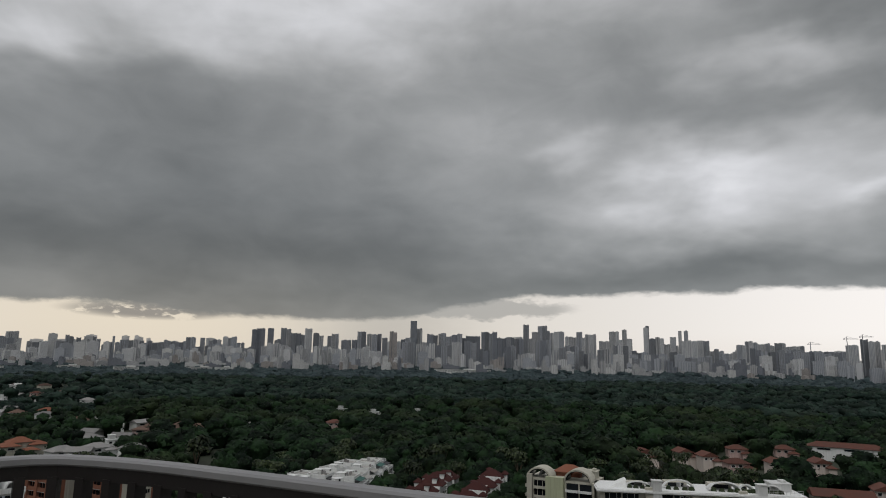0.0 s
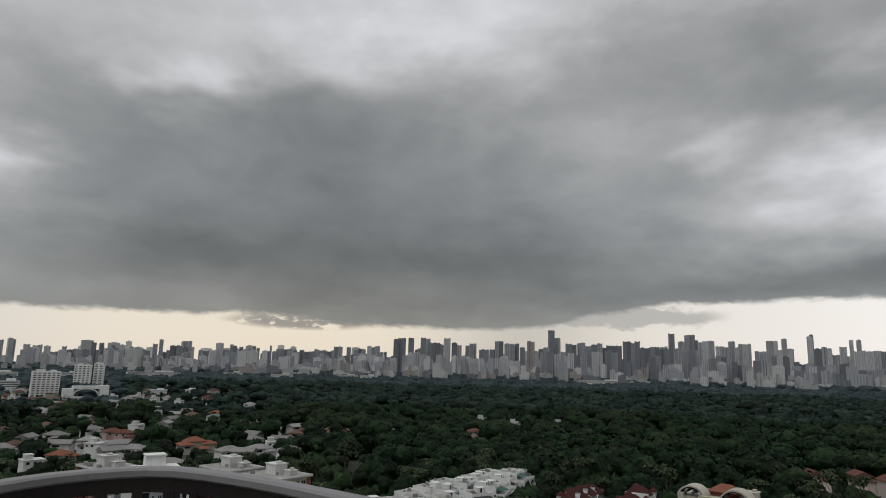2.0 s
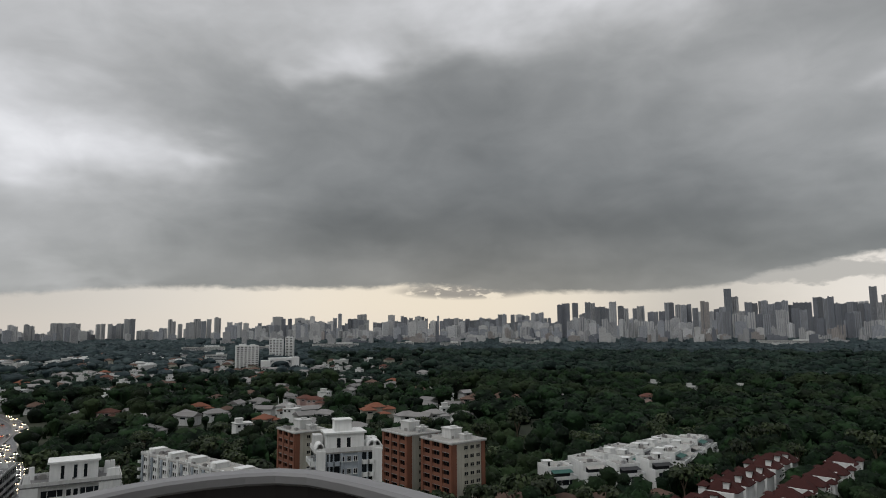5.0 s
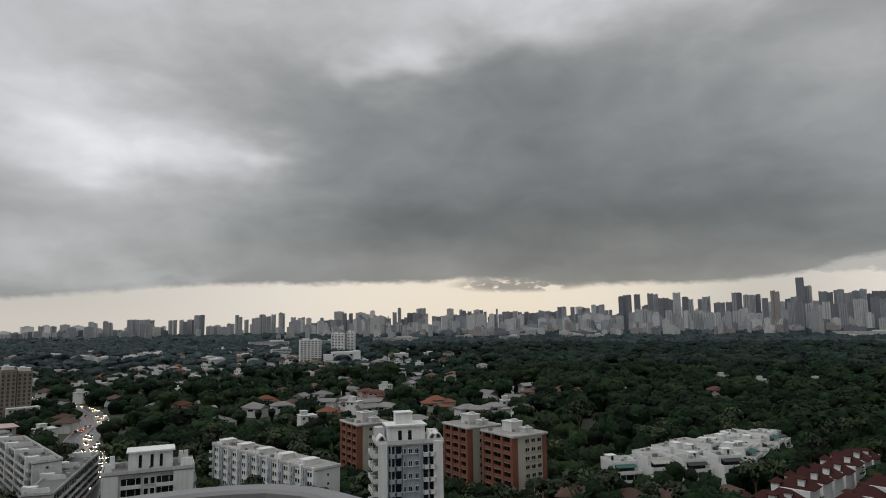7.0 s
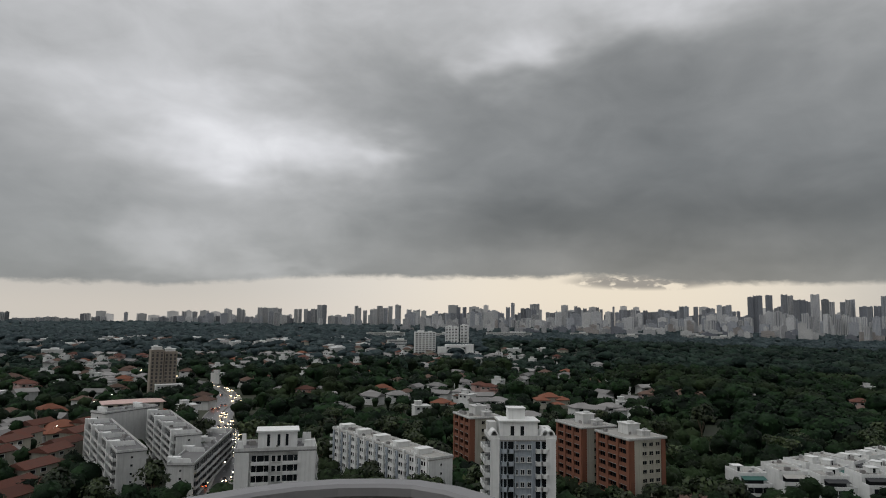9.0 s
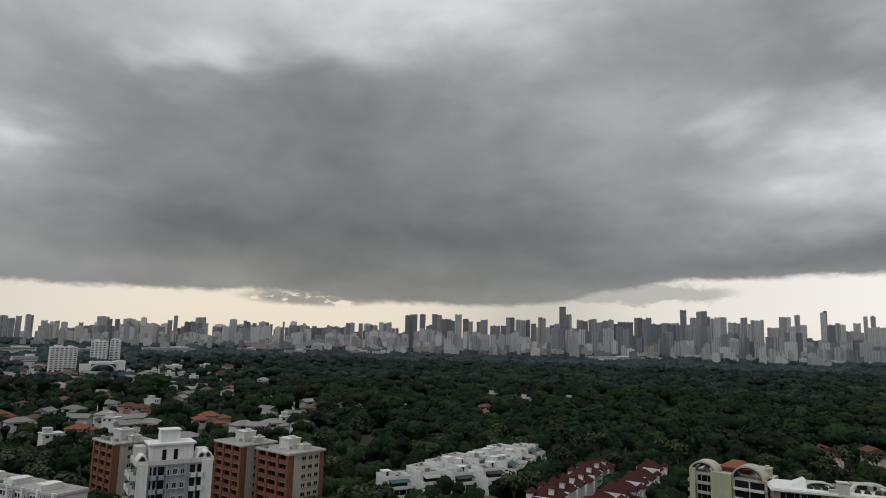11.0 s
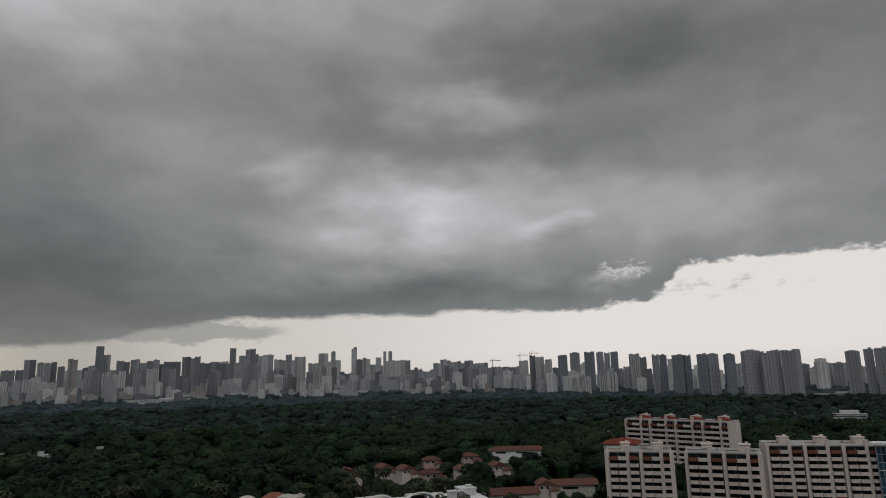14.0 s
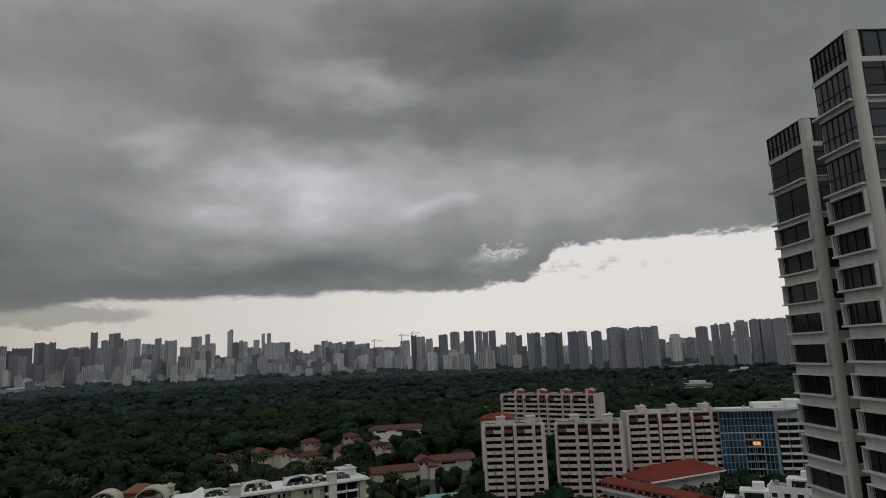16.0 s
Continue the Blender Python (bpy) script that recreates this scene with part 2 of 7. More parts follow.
# ---------------------------------------------------------------- materials
def surface(name, base, rough=0.7, metal=0.0, grain=2.0, stain=0.15, vary=0.12, second=None, amount=0.5, bump=0.0, island=0.0,
            streaks=0.0, spec=0.4, patch=None, grid=0.0):
    """A procedural surface: base colour with grain, stains at a larger scale, and a spread between objects or islands."""
    m = bpy.data.materials.new(name)
    m.use_nodes = True
    m.node_tree.nodes.clear()
    n = Nodes(m.node_tree)
    pos = n.add("ShaderNodeTexCoord").outputs["Object"]
    lone = n.add("ShaderNodeObjectInfo").outputs["Random"]
    shift = n.vec("ADD", pos, n.join(n.math("MULTIPLY", lone, 91.0), n.math("MULTIPLY", lone, 37.0), n.math("MULTIPLY", lone, 13.0)))
    g = n.noise(shift, grain, 5, 0.6)
    s = n.noise(shift, grain * 0.13, 4, 0.6)
    col = (*base, 1)
    if second:
        share = n.span(s, 0.5 - amount / 2, 0.5 + amount / 2)
        if island:
            share = n.math("MULTIPLY_ADD", n.math("SUBTRACT", n.add("ShaderNodeNewGeometry").outputs["Random Per Island"], 0.5), 0.7, share)
            share = n.math("MINIMUM", n.math("MAXIMUM", share, 0.0), 1.0)
        col = n.mix(share, base, second)
    if patch:
        col = n.mix(n.span(n.noise(pos, 0.011, 3, 0.55), 0.48, 0.66, 0.0, 0.85), col, patch)
    k = n.math("MULTIPLY_ADD", n.math("SUBTRACT", g, 0.5), stain * 1.6, 1.0)
    k = n.math("MULTIPLY", k, n.math("MULTIPLY_ADD", n.math("SUBTRACT", s, 0.5), stain * 2.2, 1.0))
    k = n.math("MULTIPLY", k, n.math("MULTIPLY_ADD", n.math("SUBTRACT", lone, 0.5), vary * 2, 1.0))
    if island:
        r = n.add("ShaderNodeNewGeometry").outputs["Random Per Island"]
        k = n.math("MULTIPLY", k, n.math("MULTIPLY_ADD", n.math("SUBTRACT", r, 0.5), island * 2, 1.0))
    if streaks:
        parts = n.add("ShaderNodeSeparateXYZ")
        n.put(parts.inputs[0], shift)
        run = n.noise(n.join(n.math("MULTIPLY", parts.outputs[0], 1.3), n.math("MULTIPLY", parts.outputs[1], 1.3), n.math("MULTIPLY", parts.outputs[2], 0.06)), 1.0, 5, 0.65)
        k = n.math("MULTIPLY", k, n.span(run, 0.42, 0.75, 1.0, 1.0 - streaks))
    if grid:
        cell = n.add("ShaderNodeSeparateXYZ")
        n.put(cell.inputs[0], pos)
        rows = n.span(n.math("FRACT", n.math("DIVIDE", cell.outputs[2], 3.1)), 0.38, 0.5)
        cols = n.span(n.math("FRACT", n.math("DIVIDE", n.math("ADD", cell.outputs[0], cell.outputs[1]), 3.7)), 0.4, 0.5)
        k = n.math("MULTIPLY", k, n.math("SUBTRACT", 1.0, n.math("MULTIPLY", n.math("MULTIPLY", rows, cols), grid)))
    col = n.mix(1.0, col, n.join(k, k, k), "MULTIPLY")
    shader = n.add("ShaderNodeBsdfPrincipled")
    n.put(shader.inputs["Base Color"], col)
    n.put(shader.inputs["Roughness"], n.span(g, 0.2, 0.8, max(rough - 0.1, 0.02), min(rough + 0.1, 1)))
    n.put(shader.inputs["Metallic"], metal)
    n.put(shader.inputs["Specular IOR Level"], spec)
    if bump:
        b = n.add("ShaderNodeBump")
        n.put(b.inputs["Height"], g)
        n.put(b.inputs["Strength"], bump)
        n.put(b.inputs["Distance"], 0.6 / grain if grain < 2 else 0.3)
        n.put(shader.inputs["Normal"], b.outputs[0])
    n.put(n.add("ShaderNodeOutputMaterial").inputs[0], shader.outputs[0])
    return m


def lamp_surface(name, colour, strength):
    m = bpy.data.materials.new(name)
    m.use_nodes = True
    m.node_tree.nodes.clear()
    n = Nodes(m.node_tree)
    e = n.add("ShaderNodeEmission")
    n.put(e.inputs[0], (*colour, 1))
    n.put(e.inputs[1], strength)
    n.put(n.add("ShaderNodeOutputMaterial").inputs[0], e.outputs[0])
    return m


MAT = {
    "rail": surface("painted_rail", (0.21, 0.21, 0.215), 0.55, 0.0, 30, 0.1, 0.0, bump=0.02),
    "rail_dark": surface("dark_bronze_paint", (0.014, 0.0115, 0.011), 0.55, 0.0, 25, 0.15, 0.05),
    "deck": surface("balcony_tile", (0.35, 0.33, 0.3), 0.6, 0.0, 4, 0.15),
    "render": surface("pale_render", (0.62, 0.6, 0.56), 0.8, 0.0, 1.2, 0.1, 0.04, streaks=0.2),
    "white": surface("white_paint", (0.68, 0.69, 0.68), 0.75, 0.0, 0.9, 0.14, 0.06, streaks=0.16),
    "offwhite": surface("weathered_white_paint", (0.56, 0.565, 0.555), 0.8, 0.0, 0.8, 0.2, 0.08, streaks=0.22),
    "greyblue": surface("grey_blue_paint", (0.33, 0.37, 0.41), 0.8, 0.0, 0.8, 0.15, 0.06, streaks=0.25),
    "grey": surface("grey_concrete", (0.26, 0.26, 0.25), 0.85, 0.0, 0.9, 0.25, 0.1, streaks=0.3),
    "roofdeck": surface("weathered_roof_slab", (0.38, 0.375, 0.35), 0.9, 0.0, 0.5, 0.3, 0.1, second=(0.22, 0.215, 0.2), amount=0.4),
    "roofdark": surface("dark_roof_slab", (0.14, 0.14, 0.14), 0.9, 0.0, 0.5, 0.3, 0.1),
    "brick": surface("orange_brick", (0.235, 0.095, 0.056), 0.85, 0.0, 1.5, 0.22, 0.05, second=(0.16, 0.068, 0.044), amount=0.5, streaks=0.2),
    # the brick again, with the shade of the loggias put into its colour
    "brickshade": surface("loggia_shade_brick", (0.12, 0.05, 0.035), 0.85, 0.0, 1.5, 0.2, 0.05),
    "peach": surface("peach_beige_paint", (0.6, 0.525, 0.48), 0.8, 0.0, 0.9, 0.14, 0.05, streaks=0.25),
    "cream": surface("cream_paint", (0.43, 0.415, 0.35), 0.8, 0.0, 0.9, 0.14, 0.05, streaks=0.25),
    "lime": surface("pale_lime_paint", (0.39, 0.41, 0.28), 0.8, 0.0, 0.9, 0.14, 0.05, streaks=0.25),
    "pink": surface("faded_pink_paint", (0.5, 0.36, 0.33), 0.8, 0.0, 0.9, 0.16, 0.08, streaks=0.25),
    # dark base holds the shade of recesses; also used for window strips
    "recess": surface("recess_shade_and_bays", (0.07, 0.068, 0.066), 0.8, 0.0, 0.7, 0.3, 0.1),
    "glass": surface("dark_window_glass", (0.012, 0.015, 0.018), 0.15, 0.0, 0.4, 0.4, 0.4, spec=0.22),
    "glassgrey": surface("grey_window_glass", (0.06, 0.068, 0.075), 0.1, 0.0, 0.4, 0.3, 0.3, spec=0.6),
    "glassblue": surface("blue_curtain_glass", (0.02, 0.058, 0.09), 0.1, 0.0, 0.3, 0.5, 0.6, spec=0.45),
    "terracotta": surface("terracotta_tile", (0.19, 0.078, 0.048), 0.85, 0.0, 1.4, 0.25, 0.18, second=(0.16, 0.07, 0.048), amount=0.5, bump=0.2, spec=0.1),
    "redtile": surface("red_tile", (0.15, 0.034, 0.023), 0.85, 0.0, 1.4, 0.25, 0.12, bump=0.2, spec=0.1),
    "rusttile": surface("rust_brown_tile", (0.13, 0.056, 0.042), 0.85, 0.0, 1.4, 0.3, 0.2, second=(0.085, 0.046, 0.038), amount=0.5, bump=0.2, spec=0.1),
    "maroon": surface("maroon_tile", (0.05, 0.019, 0.0175), 0.8, 0.0, 1.4, 0.25, 0.12, bump=0.2, spec=0.1),
    "browntile": surface("brown_tile", (0.105, 0.07, 0.056), 0.85, 0.0, 1.4, 0.25, 0.25, bump=0.2, spec=0.1),
    "greytile": surface("grey_roofing", (0.21, 0.205, 0.2), 0.85, 0.0, 1.0, 0.25, 0.3),
    "awning": surface("green_awning", (0.03, 0.10, 0.085), 0.7, 0.0, 1.0, 0.2, 0.1),
    "awningdark": surface("dark_awning", (0.035, 0.037, 0.04), 0.7, 0.0, 1.0, 0.2, 0.1),
    "brown": surface("brown_tower_paint", (0.27, 0.235, 0.195), 0.85, 0.0, 0.5, 0.12, 0.05, streaks=0.2),
    "steel": surface("galvanised_steel", (0.45, 0.45, 0.46), 0.4, 0.7, 4, 0.15),
    "bark": surface("bark", (0.12, 0.09, 0.065), 0.95, 0.0, 3, 0.3, 0.2),
    "leaf": surface("leaves", (0.018, 0.031, 0.013), 0.6, 0.0, 0.35, 0.4, 0.34, second=(0.030, 0.042, 0.015), amount=0.5, island=0.55, spec=0.25),
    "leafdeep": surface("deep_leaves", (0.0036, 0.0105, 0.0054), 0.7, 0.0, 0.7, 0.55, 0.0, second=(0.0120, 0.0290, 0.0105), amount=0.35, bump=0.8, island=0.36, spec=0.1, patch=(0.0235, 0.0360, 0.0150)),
    # next two: haze of distance put into paler, bluer leaf colours
    "leafmidhaze": surface("light_haze_leaves", (0.0066, 0.0165, 0.0140), 0.7, 0.0, 0.5, 0.55, 0.0, second=(0.0175, 0.0330, 0.0235), amount=0.35, bump=0.8, island=0.36, spec=0.1, patch=(0.0215, 0.0355, 0.0240)),
    "leafhaze": surface("hazed_leaves", (0.0235, 0.0400, 0.0465), 0.7, 0.0, 0.5, 0.5, 0.0, second=(0.037, 0.054, 0.055), amount=0.3, bump=0.6, island=0.25, spec=0.15),
    "soil": surface("grass_and_soil", (0.02, 0.03, 0.015), 0.95, 0.0, 0.05, 0.5, 0.0, second=(0.034, 0.038, 0.024), amount=0.4),
    "asphalt": surface("wet_asphalt", (0.06, 0.06, 0.062), 0.35, 0.0, 0.6, 0.25, 0.0),
    "kerb": surface("kerb_concrete", (0.24, 0.235, 0.22), 0.85, 0.0, 0.7, 0.2),
    "paintline": surface("road_paint", (0.7, 0.7, 0.68), 0.7, 0.0, 1.0, 0.2),
    "carpaint": surface("car_paint", (0.28, 0.28, 0.29), 0.3, 0.2, 2, 0.1, 0.9),
    "tyre": surface("rubber", (0.02, 0.02, 0.02), 0.9, 0.0, 5, 0.1),
    "turquoise": surface("turquoise_sheet", (0.16, 0.3, 0.29), 0.6, 0.0, 1, 0.15, 0.05, spec=0.2),
    # haze of distance is mixed into the tower wall colours, most in t_haze
    "t_slate": surface("grey_tower_wall", (0.275, 0.29, 0.315), 0.8, 0.0, 0.05, 0.1, 0.42, streaks=0.0, grid=0.45),
    "t_pale": surface("pale_tower_wall", (0.47, 0.478, 0.488), 0.8, 0.0, 0.05, 0.1, 0.2, grid=0.45),
    "t_white": surface("white_tower_wall", (0.55, 0.555, 0.555), 0.8, 0.0, 0.05, 0.1, 0.16, grid=0.45),
    "t_beige": surface("beige_tower_wall", (0.37, 0.345, 0.33), 0.8, 0.0, 0.05, 0.1, 0.12, grid=0.45),
    "t_dark": surface("dark_tower_wall", (0.19, 0.205, 0.235), 0.7, 0.0, 0.05, 0.1, 0.2, grid=0.45),
    "t_glass": surface("tower_glass", (0.14, 0.16, 0.185), 0.25, 0.0, 0.05, 0.1, 0.1, spec=0.5),
    "t_hdb": surface("estate_tower_wall", (0.31, 0.325, 0.355), 0.8, 0.0, 0.05, 0.1, 0.12, grid=0.45),
    "t_hdbd": surface("estate_tower_blue_wall", (0.19, 0.215, 0.255), 0.8, 0.0, 0.05, 0.1, 0.12, grid=0.45),
    "t_gap": surface("tower_window_bay", (0.165, 0.176, 0.193), 0.5, 0.0, 0.05, 0.1, 0.15),
    "t_haze": surface("haze_tinted_wall", (0.42, 0.425, 0.43), 0.8, 0.0, 0.05, 0.1, 0.1),
    "headlight": lamp_surface("headlight", (1.0, 0.76, 0.48), 7.0),
    "taillight": lamp_surface("taillight", (1.0, 0.16, 0.05), 5.0),
    "warmroom": lamp_surface("warm_room_light", (1.0, 0.42, 0.14), 0.9),
    "streetlight": lamp_surface("lamp_glow", (1.0, 0.93, 0.8), 12.0),
}


# ---------------------------------------------------------------- mesh building
class Geo:
    """Collects solids as vertices and faces."""

    def __init__(self):
        self.v, self.f = [], []

    def solid(self, verts, faces):
        k = len(self.v)
        self.v += [tuple(p) for p in verts]
        self.f += [tuple(i + k for i in f) for f in faces]
        return self

    def box(self, x, y, z, w, d, h, rz=0.0, taper=1.0):
        """A box centred on x, y, standing on z."""
        c, s = math.cos(radians(rz)), math.sin(radians(rz))
        out = []
        for zz, k in ((z, 1.0), (z + h, taper)):
            for px, py in ((-1, -1), (1, -1), (1, 1), (-1, 1)):
                a, b = px * w / 2 * k, py * d / 2 * k
                out.append((x + a * c - b * s, y + a * s + b * c, zz))
        return self.solid(out, [(3, 2, 1, 0), (4, 5, 6, 7), (0, 1, 5, 4), (1, 2, 6, 5), (2, 3, 7, 6), (3, 0, 4, 7)])

    def prism(self, plan, z, h, k=1.0):
        n = len(plan)
        out = [(x, y, z) for x, y in plan] + [(x * k, y * k, z + h) for x, y in plan]
        return self.solid(out, [tuple(range(n - 1, -1, -1)), tuple(range(n, 2 * n))] + [(i, (i + 1) % n, n + (i + 1) % n, n + i) for i in range(n)])

    def hip(self, x, y, z, w, d, h, over=0.6, gable=False, thick=0.25):
        """A hipped or gabled roof with an eaves edge over a plan w by d."""
        W, D = w / 2 + over, d / 2 + over
        along = W >= D
        r = max(abs(W - D), 0.4) if not gable else (W if along else D)
        if along:
            ridge = [(-r, 0), (r, 0)]
        else:
            ridge = [(0, -r), (0, r)]
        base = [(-W, -D), (W, -D), (W, D), (-W, D)]
        out = [(x + a, y + b, z) for a, b in base] + [(x + a, y + b, z + thick) for a, b in base] + [(x + a, y + b, z + h) for a, b in ridge]
        walls = [(3, 2, 1, 0)] + [(i, (i + 1) % 4, 4 + (i + 1) % 4, 4 + i) for i in range(4)]
        top = [(4, 5, 9, 8), (5, 6, 9), (6, 7, 8, 9), (7, 4, 8)] if along else [(4, 5, 8), (5, 6, 9, 8), (6, 7, 9), (7, 4, 8, 9)]
        return self.solid(out, walls + top)

    def tube(self, a, b, r0, r1=None, n=6):
        r1 = r0 if r1 is None else r1
        a, b = Vector(a), Vector(b)
        q = (b - a).to_track_quat("Z", "Y")
        out = []
        for p, r in ((a, r0), (b, r1)):
            for i in range(n):
                t = 2 * math.pi * i / n
                out.append(p + q @ Vector((r * math.cos(t), r * math.sin(t), 0)))
        return self.solid(out, [tuple(range(n - 1, -1, -1)), tuple(range(n, 2 * n))] + [(i, (i + 1) % n, n + (i + 1) % n, n + i) for i in range(n)])

    def vault(self, x, y, z, w, d, h, n=10, thick=0.35):
        """A barrel vault shell: an arch across x, run along y."""
        out = []
        for yy in (y - d / 2, y + d / 2):
            for k in (0, thick):
                for i in range(n + 1):
                    t = math.pi * i / n
                    out.append((x - (w / 2 - k) * math.cos(t), yy, z + (h - k) * math.sin(t)))
        m = n + 1
        faces = []
        for i in range(n):
            faces += [(i, i + 1, 2 * m + i + 1, 2 * m + i), (m + i + 1, m + i, 3 * m + i, 3 * m + i + 1),
                      (i + 1, i, m + i, m + i + 1), (2 * m + i, 2 * m + i + 1, 3 * m + i + 1, 3 * m + i)]
        return self.solid(out, faces)

    def mesh(self, name, material):
        me = bpy.data.meshes.new(name)
        me.from_pydata(self.v, [], self.f)
        me.update()
        me.materials.append(MAT[material])
        return me


def thing(name, m, label, category, group="", kind=""):
    ob = new(name)
    ob.empty_display_size = 0.5
    ob.matrix_world = m
    return tagged(ob, label, category, group, kind)


def part(name, geo, material, parent, label="", m=None):
    """One mesh object under a thing or a part; geo may be shared mesh data."""
    me = geo if isinstance(geo, bpy.types.Mesh) else geo.mesh(name, material)
    ob = new(name, me)
    ob.parent = parent
    if m is not None:
        ob.matrix_basis = m
    return tagged(ob, label)


def spot(azimuth, d, z=0.0, turn=0.0):
    """A pose on the ground at an azimuth and distance; its front (-y) faces the origin, turned by turn degrees."""
    a = radians(azimuth)
    return pose(d * math.sin(a), d * math.cos(a), z, 0, 0, -azimuth + turn)


TAKEN = []   # x, y, radius of what is built on
CLEAR = []   # azimuth, distance and half width of houses with an open garden before them


def keep(x, y, r):
    TAKEN.append((x, y, r))


# ---------------------------------------------------------------- ground and roads
def ground_sheet():
    g = Geo()
    rings, n = [0, 60, 150, 300, 500, 800, 1300, 2000, 3000, 4900], 72
    out, faces = [(0, 0, 0)], []
    for r in rings[1:]:
        for i in range(n):
            t = 2 * math.pi * i / n
            out.append((r * math.cos(t), r * math.sin(t), 0.0))
    for i in range(n):
        faces.append((0, 1 + i, 1 + (i + 1) % n))
    for k in range(len(rings) - 2):
        a, b = 1 + k * n, 1 + (k + 1) * n
        for i in range(n):
            j = (i + 1) % n
            faces.append((a + i, b + i, b + j, a + j))
    g.solid(out, faces)
    ob = new("ground", g.mesh("ground", "soil"))
    tagged(ob, "dark grass and soil under the trees", "ground", kind="structure")


ground_sheet()


def smooth_line(points, step=6.0):
    """A rounded line through plan points."""
    pts = [Vector(p) for p in points]
    out = []
    for i in range(len(pts) - 1):
        p0, p1, p2, p3 = pts[max(i - 1, 0)], pts[i], pts[i + 1], pts[min(i + 2, len(pts) - 1)]
        n = max(2, int((p2 - p1).length / step))
        for k in range(n):
            t = k / n
            out.append(0.5 * ((2 * p1) + (p2 - p0) * t + (2 * p0 - 5 * p1 + 4 * p2 - p3) * t * t + (3 * p1 - p0 - 3 * p2 + p3) * t ** 3))
    out.append(pts[-1])
    return out


def ribbon(line, left, right, z0, z1):
    """A strip beside a line, from its offset left to right, with thickness."""
    g = Geo()
    rows = []
    for i, p in enumerate(line):
        d = (line[min(i + 1, len(line) - 1)] - line[max(i - 1, 0)]).normalized()
        n = Vector((-d.y, d.x))
        rows.append([(p.x + n.x * o, p.y + n.y * o, z) for o, z in ((left, z0), (right, z0), (right, z1), (left, z1))])
    out = [q for r in rows for q in r]
    faces = [(0, 1, 2, 3), tuple(len(out) - 4 + i for i in (3, 2, 1, 0))]
    for i in range(len(rows) - 1):
        a, b = 4 * i, 4 * i + 4
        for k in range(4):
            faces.append((a + k, b + k, b + (k + 1) % 4, a + (k + 1) % 4))
    return g.solid(out, faces)


HIGHWAY = smooth_line([(-215, 118), (-270, 155), (-330, 192), (-385, 218), (-440, 258), (-500, 288), (-571, 308), (-650, 316), (-760, 318)])


def highway():
    ob = new("road", ribbon(HIGHWAY, -8.6, 8.6, 0.0, 0.12).mesh("road", "asphalt"))
    tagged(ob, "wide wet asphalt road full of evening traffic", "road", kind="structure")
    for side in (-9.3, 8.7):
        part("kerb", ribbon(HIGHWAY, side, side + 0.6, 0.0, 0.3), "kerb", ob)
    part("median", ribbon(HIGHWAY, -0.5, 0.5, 0.1, 0.7), "kerb", ob)
    for lane in (-6.2, -3.2, 3.2, 6.2):
        g = Geo()
        for i in range(0, len(HIGHWAY) - 1, 2):
            a, b = HIGHWAY[i], HIGHWAY[i + 1]
            d = (b - a).normalized()
            m = (a + b) / 2 + Vector((-d.y, d.x)) * lane
            g.box(m.x, m.y, 0.12, 3.0, 0.18, 0.01, math.degrees(math.atan2(d.y, d.x)))
        part("lane_marking", g, "paintline", ob)
    for p in HIGHWAY[::2]:
        keep(p.x, p.y, 10)


highway()
STREET = smooth_line([(-190, 20), (-262, 72), (-320, 100), (-400, 135), (-480, 190)])
street = tagged(new("road", ribbon(STREET, -3.5, 3.5, 0.0, 0.08).mesh("road", "asphalt")), "narrow asphalt street between trees and terraces", "road", kind="structure")
for p in STREET[::2]:
    keep(p.x, p.y, 4)


# ---------------------------------------------------------------- the balcony that the camera looks out from
FLOOR = EYE - 1.6
RAIL_TOP = EYE - 0.5
RAIL = smooth_line([(-2.30, -1.6), (-2.32, 0.2), (-2.34, 1.55), (-2.31, 2.02), (-2.25, 2.31), (-2.08, 2.55), (-1.83, 2.66), (-1.35, 2.55),
                    (-0.72, 2.27), (0.15, 1.87), (1.2, 1.5), (2.4, 1.3), (3.8, 1.25), (5.0, 1.25)], 0.12)
RAIL = [p - Vector((-d.y, d.x)) * 0.05 for p, d in ((RAIL[i], (RAIL[min(i + 1, len(RAIL) - 1)] - RAIL[max(i - 1, 0)]).normalized()) for i in range(len(RAIL)))]


